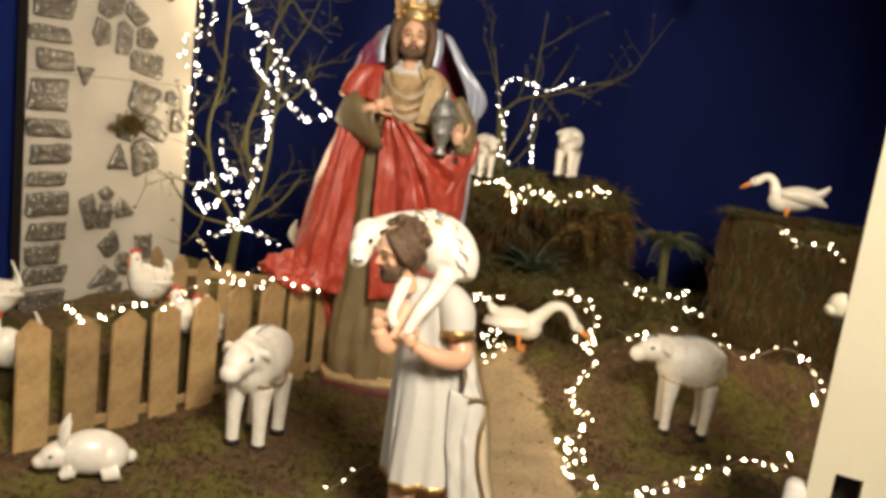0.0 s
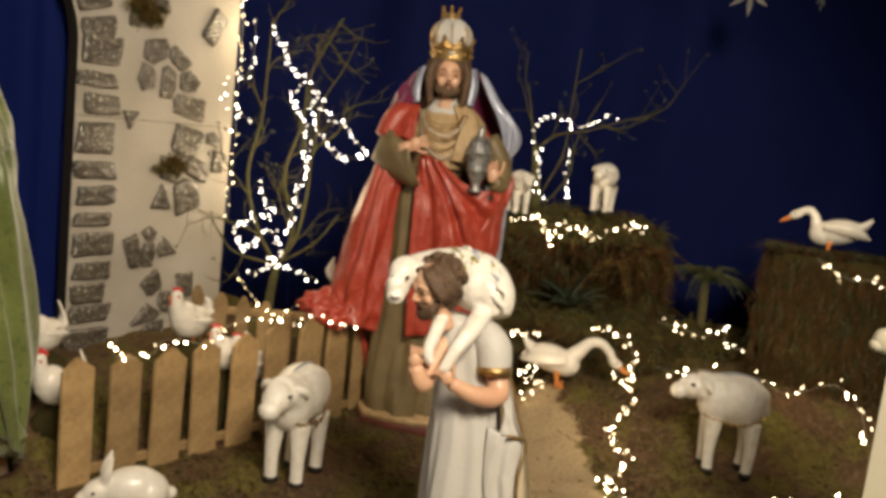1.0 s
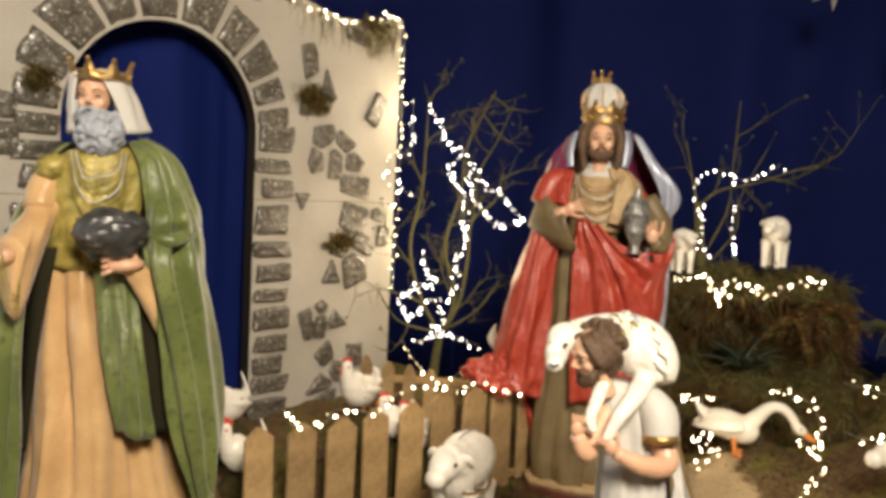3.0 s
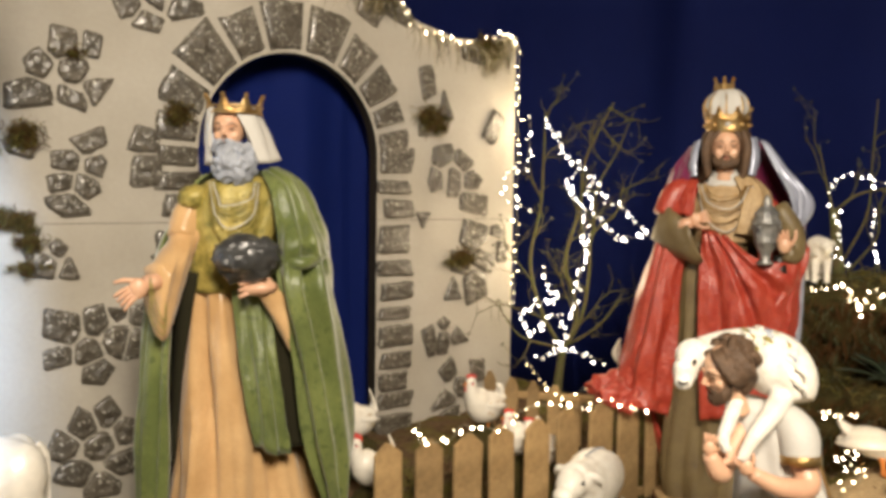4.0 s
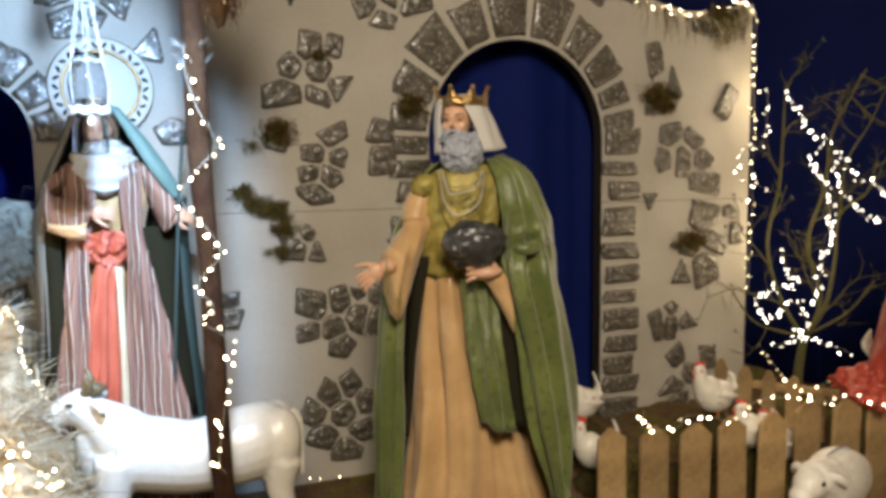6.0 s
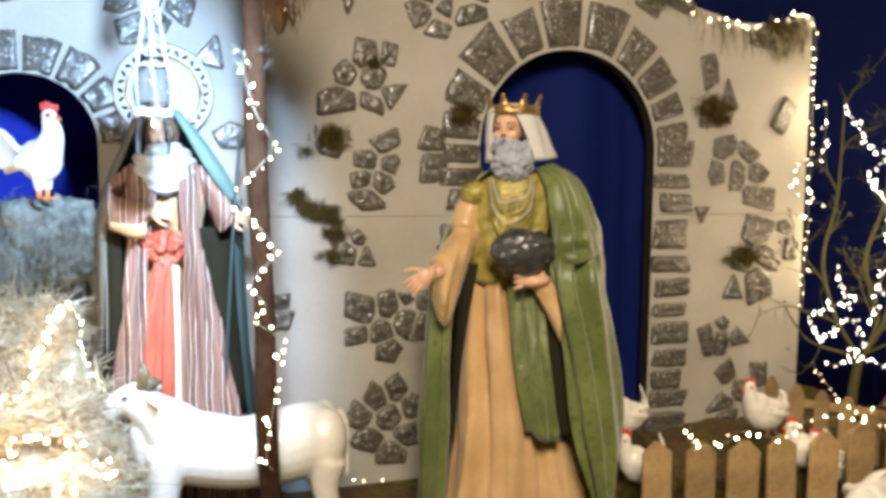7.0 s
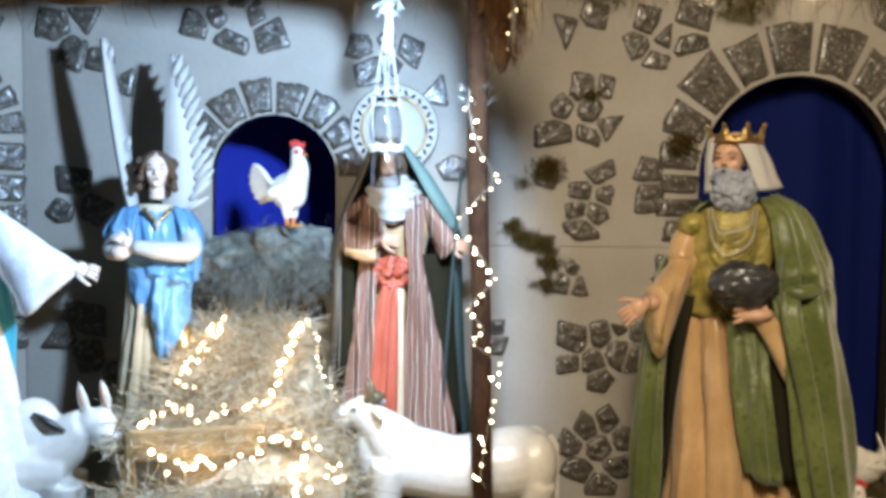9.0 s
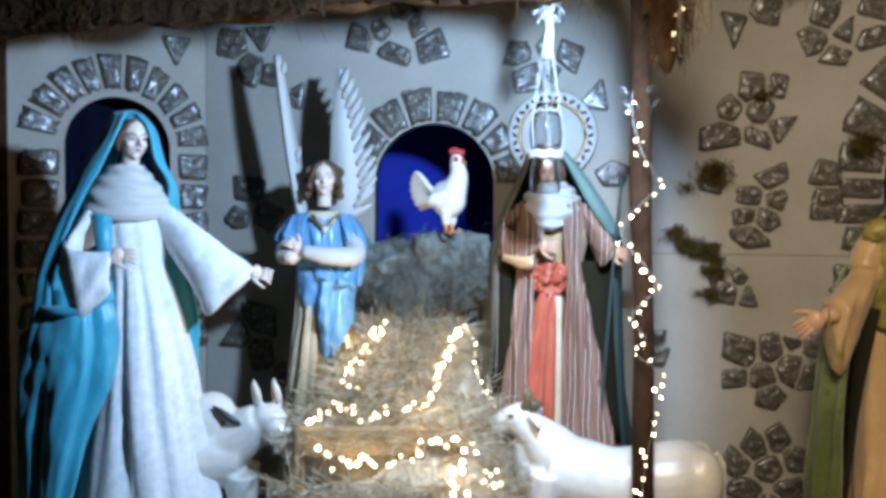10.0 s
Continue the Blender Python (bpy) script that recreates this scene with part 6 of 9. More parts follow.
    # shoulders, folded white-sleeved arms
    drape(bm, [[(-0.02, -0.04, 1.175), (-0.06, -0.02, 1.17), (-0.085, 0.02, 1.15)], [(-0.03, -0.08, 1.12), (-0.085, -0.06, 1.11), (-0.12, 0.0, 1.10)], [(-0.04, -0.09, 1.05), (-0.09, -0.08, 1.05), (-0.115, -0.01, 1.06)]], blue, 0.014, 3, 0.010, 26, 6)
    drape(bm, [[(0.09, -0.04, 1.175), (0.13, -0.02, 1.165), (0.15, 0.02, 1.15)], [(0.10, -0.08, 1.12), (0.155, -0.07, 1.12), (0.178, -0.01, 1.11)], [(0.12, -0.08, 1.02), (0.165, -0.08, 1.03), (0.178, -0.01, 1.03)], [(0.13, -0.05, 0.93), (0.16, -0.05, 0.93), (0.165, 0.0, 0.94)]], blue, 0.014, 3, 0.012, 26, 6, 0.9)
    tube(bm, [(-0.075, -0.04, 1.07), (-0.095, -0.09, 1.035), (-0.05, -0.13, 1.045)], [0.030, 0.032, 0.024], white, 12, 5)
    tube(bm, [(0.13, -0.05, 1.09), (0.135, -0.11, 1.035), (0.04, -0.145, 1.035), (-0.04, -0.145, 1.05)], [0.030, 0.034, 0.030, 0.02], white, 14, 5)
    hand(bm, (-0.045, -0.145, 1.05), (-0.085, -0.145, 1.085), skin, 0.018)
    ball(bm, (-0.075, -0.13, 1.03), (0.03, 0.025, 0.025), skin, seg=12)
    tube(bm, [(-0.005, -0.07, 1.165), (0.036, -0.088, 1.125), (0.078, -0.07, 1.165)], 0.007, gold, 8, 4)
    tube(bm, [(0.036, -0.088, 1.125), (0.034, -0.092, 1.10)], [0.012, 0.006], white, 8, 2)
    # wings: one seen nearly on edge, one opened
    wing(bm, [[(-0.122, 0.06, 1.715), (-0.104, 0.075, 1.715)], [(-0.104, 0.05, 1.55), (-0.072, 0.08, 1.55)], [(-0.085, 0.045, 1.40), (-0.045, 0.08, 1.40)], [(-0.066, 0.04, 1.28), (-0.025, 0.07, 1.28)], [(-0.03, 0.035, 1.10), (0.0, 0.06, 1.10)]], white, 3, 0.01)
    wing(bm, [[(0.086, 0.06, 1.680), (0.098, 0.055, 1.676)], [(0.074, 0.05, 1.58), (0.136, 0.04, 1.585)], [(0.066, 0.05, 1.46), (0.160, 0.04, 1.49)], [(0.062, 0.05, 1.34), (0.182, 0.04, 1.37)], [(0.06, 0.05, 1.22), (0.19, 0.04, 1.27)], [(0.06, 0.05, 1.10), (0.16, 0.04, 1.17)]], white, 13, 0.095)
    head(bm, (0.038, -0.025, 1.288), 0.054, skin, eye, lip, hair, -6, 3, None, 0.35)
    for k in range(26):
        a = radians(-28 + 236 * k / 25)
        ball(bm, (0.038 + 0.056 * math.cos(a), -0.004 + 0.048 * math.sin(a), 1.278 + 0.045 * math.sin(k * 2.4)), 0.0145, hair, seg=8, rough=0.3)
    return thing("angel_figure", bm, mats, round_eye(80, 2.70), "small winged angel figure in blue satin tunic with folded arms", "statue", "figures of the crib")


def build_shepherd():
    mats = ["white", "skin", "hair", "fleece", "gold", "dark", "greybeard", "eye", "lip", "creamcloth", "goldcloth"]
    white, skin, hair, paint, gold, dark, grey, eye, lip, cream, gilt = range(11)
    bm = bmesh.new()
    # legs and feet under a short tunic
    for x, y in ((0.075, -0.01), (0.150, 0.02)):
        tube(bm, [(x, y, 0.30), (x - 0.004, y - 0.015, 0.14), (x, y, 0.02)], [0.038, 0.033, 0.022], skin, 14, 4)
        ball(bm, (x - 0.01, y - 0.03, 0.02), (0.026, 0.055, 0.02), skin, seg=12)
    gown(bm, [(0.235, 0.110, 0.0, 0.090, 0.082, 0.009), (0.27, 0.108, 0.0, 0.088, 0.080, 0.009), (0.40, 0.103, 0.0, 0.082, 0.074, 0.007), (0.50, 0.098, 0.0, 0.077, 0.068, 0.004), (0.56, 0.095, 0.0, 0.074, 0.064, 0.003), (0.62, 0.088, 0.0, 0.080, 0.062, 0.003), (0.68, 0.075, 0.0, 0.072, 0.055, 0.001), (0.72, 0.045, 0.0, 0.036, 0.034, 0)], white, folds=5, ph=0.6)
    gown(bm, [(0.226, 0.110, 0.0, 0.0905, 0.0825, 0.009), (0.242, 0.110, 0.0, 0.0915, 0.0835, 0.009)], gold, folds=5, ph=0.6, rows=4)
    # cloak over the far shoulder: gathered at the hip, then swinging out again to the hem, with a gilt edge
    drape(bm, [[(0.125, -0.052, 0.690), (0.155, -0.035, 0.675), (0.165, 0.05, 0.66)], [(0.165, -0.068, 0.590), (0.190, -0.050, 0.585), (0.180, 0.05, 0.58)], [(0.185, -0.075, 0.520), (0.212, -0.055, 0.515), (0.195, 0.05, 0.51)], [(0.178, -0.082, 0.470), (0.232, -0.060, 0.450), (0.205, 0.05, 0.45)]], white, 0.009, 2.0, 0.008, 30, 7, 0.4)
    drape(bm, [[(0.150, -0.072, 0.480), (0.195, -0.082, 0.468), (0.236, -0.058, 0.455), (0.215, 0.05, 0.45)], [(0.150, -0.078, 0.400), (0.190, -0.088, 0.395), (0.228, -0.070, 0.385), (0.225, 0.05, 0.38)], [(0.160, -0.082, 0.320), (0.195, -0.090, 0.320), (0.232, -0.072, 0.315), (0.245, 0.05, 0.31)], [(0.175, -0.084, 0.230), (0.215, -0.092, 0.225), (0.258, -0.074, 0.220), (0.265, 0.05, 0.21)], [(0.185, -0.084, 0.10), (0.235, -0.092, 0.09), (0.285, -0.074, 0.08), (0.285, 0.05, 0.08)]], white, 0.009, 2.5, 0.009, 36, 8, 0.9)
    drape(bm, [[(0.225, -0.050, 0.44), (0.250, 0.0, 0.43)], [(0.240, -0.052, 0.32), (0.272, 0.0, 0.31)], [(0.262, -0.052, 0.20), (0.296, 0.0, 0.19)], [(0.285, -0.052, 0.07), (0.325, 0.0, 0.06)]], cream, 0.008, 1.5, 0.006, 18, 8, 1.4)
    tube(bm, [(0.172, -0.070, 0.645), (0.196, -0.074, 0.575), (0.214, -0.078, 0.515), (0.238, -0.078, 0.458)], 0.0038, gold, 8, 6)
    tube(bm, [(0.196, -0.098, 0.474), (0.240, -0.078, 0.456), (0.230, -0.092, 0.385), (0.234, -0.094, 0.315), (0.260, -0.094, 0.220), (0.287, -0.094, 0.08)], 0.0038, gold, 8, 6)
    # arms: one fist raised beneath the chin, the other hand clasping the lamb's foreleg
    tube(bm, [(0.035, -0.02, 0.66), (0.0, -0.075, 0.595), (-0.012, -0.105, 0.578), (-0.032, -0.115, 0.618)], [0.026, 0.025, 0.023, 0.016], skin, 14, 5)
    hand(bm, (-0.034, -0.116, 0.618), (-0.030, -0.118, 0.66), skin, 0.0155)
    tube(bm, [(0.145, -0.04, 0.62), (0.162, -0.075, 0.563), (0.110, -0.112, 0.565), (0.052, -0.128, 0.592)], [0.026, 0.026, 0.021, 0.015], skin, 16, 6)
    hand(bm, (0.050, -0.128, 0.592), (0.022, -0.130, 0.628), skin, 0.0155)
    # short sleeve with a broad gilt band
    tube(bm, [(0.110, -0.02, 0.695), (0.140, -0.045, 0.662), (0.148, -0.058, 0.612)], [0.034, 0.043, 0.040], white, 22, 5)
    tube(bm, [(0.1475, -0.0575, 0.622), (0.149, -0.060, 0.604)], [0.0415, 0.0415], gold, 22, 2)
    head(bm, (-0.006, -0.060, 0.784), 0.056, skin, eye, lip, hair, -62, 16, (hair, 0.40), 0.35)
    for k in range(90):
        a, b = radians(random.uniform(-110, 190)), random.uniform(0.05, 1.35)
        ball(bm, (0.006 + 0.054 * math.cos(a) * math.cos(b), -0.046 + 0.058 * math.sin(a) * math.cos(b), 0.795 + 0.062 * math.sin(b)), (0.013, 0.012, 0.009), hair, (random.uniform(0, 90), random.uniform(0, 90), 0), 8, 0.5)
    # the lamb across his shoulders: its head past his brow, its rump over the far shoulder
    clay = bmesh.new()
    tube(clay, [(-0.065, 0.01, 0.805), (-0.01, 0.035, 0.812), (0.05, 0.035, 0.815), (0.098, 0.015, 0.805), (0.128, -0.012, 0.772), (0.138, -0.03, 0.728)], [0.040, 0.050, 0.057, 0.060, 0.054, 0.036], 0, 20, 7)
    ball(clay, (0.085, 0.0, 0.79), (0.055, 0.055, 0.06), 0, seg=18)
    ball(clay, (-0.078, -0.035, 0.812), (0.036, 0.046, 0.037), 0, (10, 0, -25), 18)
    ball(clay, (-0.090, -0.066, 0.784), (0.027, 0.034, 0.034), 0, (20, 0, -25), 14)
    ball(clay, (-0.092, -0.082, 0.763), (0.022, 0.024, 0.020), 0, (20, 0, -25), 12)
    tube(clay, [(0.112, -0.035, 0.745), (0.085, -0.085, 0.705), (0.055, -0.115, 0.665), (0.030, -0.128, 0.615)], [0.026, 0.022, 0.0165, 0.012], 0, 12, 5)
    tube(clay, [(0.02, -0.045, 0.735), (0.005, -0.095, 0.69), (-0.006, -0.115, 0.655), (0.004, -0.122, 0.628)], [0.018, 0.016, 0.0135, 0.010], 0, 12, 4)
    tube(clay, [(-0.048, -0.03, 0.832), (-0.035, -0.055, 0.828), (-0.030, -0.070, 0.812)], [0.012, 0.014, 0.006], 0, 8, 3)
    join(bm, melted(clay, 0.005, 3), paint)
    ball(bm, (-0.100, -0.082, 0.805), (0.0075, 0.005, 0.0055), dark, seg=8)
    ball(bm, (-0.070, -0.090, 0.808), (0.005, 0.005, 0.0055), dark, seg=8)
    tube(bm, [(-0.102, -0.104, 0.766), (-0.092, -0.108, 0.762), (-0.082, -0.105, 0.766)], 0.0022, dark, 6, 3)
    # sweeping locks of wool with gilt and grey strokes
    rnd = random.Random(12)
    for k in range(70):
        u = rnd.uniform(0, 1)
        x, y, z, r = 0.02 + 0.11 * u, 0.035 - 0.045 * u * u, 0.815 - 0.045 * u * u, 0.063
        a = rnd.uniform(0.0, 1.5)
        pts = [(x + 0.016 * math.sin(1.5 * j) + 0.4 * r * u * j / 3, y - r * math.sin(a + 0.22 * j), z + r * math.cos(a + 0.22 * j)) for j in range(3)]
        tube(bm, pts, [0.0015, 0.0052, 0.001], gilt if k % 5 == 0 else grey if k % 7 == 1 else paint, 6, 3)
    return thing("shepherd_figure", bm, mats, round_eye(3, 1.85), "small shepherd figure in white tunic carrying a lamb", "statue", "figures of the crib")


build_red_king()
build_green_king()
build_mary()
build_joseph()
build_angel()
build_shepherd()

# ---- animals of the crib ----
def build_lamb():
    clay = bmesh.new()
    ball(clay, (0.035, 0, 0.280), (0.125, 0.078, 0.098), 0, seg=24)
    ball(clay, (-0.045, 0, 0.275), (0.078, 0.072, 0.098), 0, seg=20)
    tube(clay, [(-0.05, 0, 0.29), (-0.10, 0, 0.315), (-0.13, 0, 0.320)], [0.075, 0.058, 0.050], 0, 16, 4)
    ball(clay, (-0.150, 0, 0.312), (0.060, 0.046, 0.047), 0, (0, -14, 0), 18)
    ball(clay, (-0.203, 0, 0.288), (0.036, 0.034, 0.032), 0, (0, -14, 0), 14)
    for sy in (-1, 1):
        tube(clay, [(-0.118, sy * 0.038, 0.340), (-0.100, sy * 0.064, 0.332), (-0.092, sy * 0.078, 0.312)], [0.012, 0.016, 0.007], 0, 8, 3)
        for x, k in ((-0.055, 0), (0.10, 1)):
            tube(clay, [(x, sy * 0.042, 0.21), (x + 0.01 * k - 0.004, sy * 0.044, 0.10), (x, sy * 0.044, 0.012)], [0.036, 0.023, 0.021], 0, 12, 4)
    tube(clay, [(0.145, 0, 0.30), (0.165, 0, 0.235)], [0.018, 0.012], 0, 8, 1)
    strokes = []
    for sy in (-1, 1):
        for i in range(15):
            x = -0.070 + 0.0148 * i
            k = math.sqrt(max(0.12, 1 - ((x - 0.03) / 0.135) ** 2))
            rib = [(x + 0.10 * (a - 0.6) * (x - 0.03) + 0.006 * math.sin(3 * a), sy * 0.0785 * k * math.cos(a), 0.280 + 0.0985 * k * math.sin(a)) for a in (1.30, 0.85, 0.4, -0.05, -0.5)]
            tube(clay, rib, [0.003, 0.0066, 0.0074, 0.0070, 0.004], 0, 8, 3)
            if i % 3 == 1:
                strokes.append([(p[0] + 0.007, p[1] + sy * 0.003, p[2]) for p in rib[1:4]])
    bm = melted(clay, 0.0042, 2)
    # painted hooves, eyes, gilt fleece edge and wool strokes
    for i, line in enumerate(strokes):
        tube(bm, line, [0.0012, 0.0022, 0.0012], 3 if i % 2 else 4, 6, 3)
    for sy in (-1, 1):
        for x in (-0.055, 0.10):
            loft(bm, [[(x + r * math.cos(a), sy * 0.044 + r * math.sin(a), z) for a in np.linspace(0, 6.28, 13)[:-1]] for z, r in ((0.0, 0.024), (0.018, 0.026), (0.022, 0.021))], 1)
        ball(bm, (-0.160, sy * 0.043, 0.326), (0.011, 0.005, 0.007), 1, seg=8)
        pts = [(-0.110, sy * 0.050, 0.225), (-0.07, sy * 0.066, 0.212), (-0.02, sy * 0.068, 0.205), (0.03, sy * 0.070, 0.200), (0.08, sy * 0.066, 0.208), (0.145, sy * 0.040, 0.235)]
        tube(bm, [(x, y * 1.0, z + 0.006 * (i % 2)) for i, (x, y, z) in enumerate(spline(pts, 4))], 0.0042, 2, 6, 1)
    tube(bm, [(-0.045, 0, 0.374), (0.02, 0, 0.379), (0.09, 0, 0.366), (0.135, 0, 0.34)], [0.004, 0.007, 0.008, 0.004], 3, 6, 4, 0.6)
    bmesh.ops.scale(bm, vec=(0.88, 1.0, 0.98), verts=bm.verts)
    return thing("lamb", bm, ["fleece", "dark", "gold", "greybeard", "goldcloth"], round_eye(-18, 3.07, 0.02, 16), "white glazed lamb figurine with gilt fleece edge and black hooves", "statue", "lambs of the crib")


def build_goose(name, m, neck, label, group):
    clay = bmesh.new()
    ball(clay, (0.09, 0, 0.115), (0.105, 0.058, 0.058), 0, (0, -12, 0), 20)
    ball(clay, (0.03, 0, 0.10), (0.06, 0.05, 0.055), 0, seg=16)
    tube(clay, [(0.15, 0, 0.13), (0.19, 0.0, 0.155), (0.222, 0, 0.19)], [0.034, 0.024, 0.008], 0, 12, 4, 0.7)
    for sy in (-1, 1):
        tube(clay, [(0.03, sy * 0.045, 0.125), (0.11, sy * 0.058, 0.125), (0.18, sy * 0.045, 0.115), (0.225, sy * 0.028, 0.10)], [0.024, 0.034, 0.026, 0.006], 0, 12, 4, 0.5)
    tube(clay, neck[0], neck[1], 0, 14, 5)
    hx, _, hz = neck[0][-1]
    ball(clay, (hx - 0.008, 0, hz), (0.031, 0.021, 0.021), 0, (0, -28, 0), 14)
    bm = melted(clay, 0.0045, 3)
    bx, bz = hx - 0.03, hz - 0.016
    tube(bm, [(bx, 0, bz), (bx - 0.022, 0, bz - 0.014), (bx - 0.042, 0, bz - 0.026)], [0.014, 0.012, 0.005], 1, 10, 3, 0.7)
    for sy in (-1, 1):
        ball(bm, (hx - 0.013, sy * 0.0195, hz + 0.005), 0.004, 2, seg=8)
        tube(bm, [(0.065, sy * 0.028, 0.07), (0.06, sy * 0.03, 0.035), (0.06, sy * 0.03, 0.006)], [0.014, 0.008, 0.007], 1, 8, 3)
        for k in (-1, 0, 1):
            tube(bm, [(0.062, sy * 0.03, 0.005), (0.03, sy * 0.03 + 0.014 * k, 0.004)], [0.008, 0.005], 1, 6, 1)
        for i in range(9):
            x = 0.06 + 0.016 * i
            tube(bm, [(x, sy * 0.0545, 0.135), (x + 0.024, sy * 0.057, 0.118)], [0.003, 0.0015], 3, 5, 1)
    return thing(name, bm, ["paint", "beak", "dark", "white"], m, label, "statue", group)


def build_hen(m, label, comb=1.0, tail=1.0, group="hens by the fence", body="paint"):
    clay = bmesh.new()
    ball(clay, (0.0, 0, 0.085), (0.085, 0.062, 0.066), 0, (0, -10, 0), 18)
    ball(clay, (-0.040, 0, 0.108), (0.056, 0.052, 0.066), 0, (0, 20, 0), 16)
    tube(clay, [(-0.06, 0, 0.12), (-0.078, 0, 0.165), (-0.078, 0, 0.195)], [0.045, 0.03, 0.024], 0, 14, 4)
    ball(clay, (-0.08, 0, 0.20), (0.026, 0.021, 0.024), 0, seg=14)
    for k in range(5):
        tube(clay, [(0.055, 0.006 * (k - 2), 0.10), (0.080 + 0.004 * k, 0.010 * (k - 2), 0.115 + 0.008 * k), (0.092 - 0.004 * k, 0.012 * (k - 2), 0.125 + 0.012 * k + 0.02 * k * tail)], [0.022, 0.019, 0.007], 0, 8, 4, 0.5)
    for sy in (-1, 1):
        tube(clay, [(-0.03, sy * 0.046, 0.10), (0.03, sy * 0.054, 0.09), (0.085, sy * 0.036, 0.085)], [0.02, 0.03, 0.007], 0, 10, 4, 0.5)
    bm = melted(clay, 0.005, 3)
    for k in range(4):
        ball(bm, (-0.095 + 0.012 * k, 0, 0.223 + 0.005 * comb * math.sin(1 + k)), (0.0075, 0.004, 0.013 * comb), 1, seg=8)
    ball(bm, (-0.103, 0, 0.172), (0.007, 0.006, 0.017 * comb), 1, seg=8)
    tube(bm, [(-0.10, 0, 0.197), (-0.121, 0, 0.19)], [0.008, 0.002], 2, 8, 1)
    for sy in (-1, 1):
        ball(bm, (-0.088, sy * 0.0205, 0.203), 0.0035, 3, seg=8)
        ball(bm, (-0.082, sy * 0.020, 0.193), (0.008, 0.003, 0.008), 1, seg=8)
        tube(bm, [(0.0, sy * 0.022, 0.05), (-0.004, sy * 0.022, 0.004)], [0.008, 0.006], 2, 6, 1)
        for k in range(8):
            x, z = random.uniform(-0.03, 0.07), random.uniform(0.065, 0.125)
            ball(bm, (x, sy * 0.060, z), (0.008, 0.003, 0.0022), 4, (0, random.uniform(-40, 0), 0), 6)
    return thing("hen", bm, [body, "comb", "beak", "dark", "gold"], m, label, "statue", group)


def build_rooster():
    clay = bmesh.new()
    ball(clay, (0.01, 0, 0.13), (0.075, 0.052, 0.07), 0, (0, 30, 0), 18)
    tube(clay, [(0.035, 0, 0.16), (0.055, 0, 0.215), (0.045, 0, 0.265)], [0.052, 0.036, 0.025], 0, 14, 4)
    ball(clay, (0.045, 0, 0.275), (0.026, 0.022, 0.025), 0, seg=14)
    for k in range(7):
        a = radians(118 + 20 * k)
        tube(clay, [(-0.035, 0.004 * (k - 3), 0.13), (-0.075 + 0.05 * math.cos(a), 0.008 * (k - 3), 0.16 + 0.06 * math.sin(a)), (-0.10 + 0.062 * math.cos(a) , 0.010 * (k - 3), 0.155 + 0.085 * math.sin(a))], [0.026, 0.024, 0.008], 0, 8, 4, 0.5)
    for sy in (-1, 1):
        tube(clay, [(0.03, sy * 0.045, 0.145), (-0.02, sy * 0.054, 0.12), (-0.06, sy * 0.036, 0.095)], [0.02, 0.032, 0.008], 0, 10, 4, 0.5)
        tube(clay, [(0.015, sy * 0.024, 0.085), (0.018, sy * 0.024, 0.03)], [0.026, 0.014], 0, 8, 1)
    bm = melted(clay, 0.005, 3)
    for k in range(5):
        ball(bm, (0.022 + 0.012 * k, 0, 0.306 + 0.006 * math.sin(1.3 * k)), (0.008, 0.005, 0.015), 1, (0, 10 * (k - 2), 0), 8)
    for sy in (-1, 1):
        ball(bm, (0.068, sy * 0.008, 0.248), (0.008, 0.005, 0.022), 1, seg=8)
        ball(bm, (0.054, sy * 0.0205, 0.277), (0.011, 0.004, 0.011), 1, seg=8)
        tube(bm, [(0.018, sy * 0.024, 0.035), (0.016, sy * 0.024, 0.004)], [0.009, 0.008], 2, 8, 1)
        for k in (-1, 0, 1):
            tube(bm, [(0.016, sy * 0.024, 0.004), (0.048, sy * 0.024 + 0.013 * k, 0.003)], [0.006, 0.003], 2, 6, 1)
    tube(bm, [(0.066, 0, 0.272), (0.088, 0, 0.264)], [0.009, 0.002], 2, 8, 1)
    return thing("rooster", bm, ["paint", "comb", "beak"], round_eye(70.3, 2.66, 1.11, -32) @ Matrix.Scale(0.9, 4), "white painted rooster with red comb on a fleecy ledge", "statue", "")


def build_rabbit():
    clay = bmesh.new()
    ball(clay, (0.035, 0, 0.066), (0.088, 0.055, 0.063), 0, (0, 6, 0), 18)
    ball(clay, (0.075, 0, 0.055), (0.055, 0.058, 0.054), 0, seg=16)
    ball(clay, (-0.055, 0, 0.066), (0.046, 0.034, 0.036), 0, (0, -22, 0), 16)
    ball(clay, (-0.09, 0, 0.05), (0.025, 0.022, 0.021), 0, seg=12)
    for sy in (-1, 1):
        tube(clay, [(-0.045, sy * 0.016, 0.09), (-0.037, sy * 0.022, 0.13), (-0.024, sy * 0.024, 0.172)], [0.012, 0.016, 0.005], 0, 10, 4, 0.55)
        tube(clay, [(-0.015, sy * 0.03, 0.03), (-0.045, sy * 0.028, 0.014)], [0.022, 0.014], 0, 10, 1)
        tube(clay, [(0.10, sy * 0.042, 0.024), (0.055, sy * 0.045, 0.016)], [0.028, 0.018], 0, 10, 1)
    ball(clay, (0.132, 0, 0.045), 0.02, 0, seg=10)
    bm = melted(clay, 0.0045, 3)
    for sy in (-1, 1):
        ball(bm, (-0.07, sy * 0.031, 0.074), (0.006, 0.003, 0.005), 1, seg=8)
    ball(bm, (-0.113, 0, 0.052), (0.004, 0.006, 0.004), 2, seg=8)
    return thing("rabbit", bm, ["paint", "dark", "beak"], round_eye(24.0, 2.24, 0.004, 4), "white glazed crouching rabbit figurine on mossy earth", "statue", "")


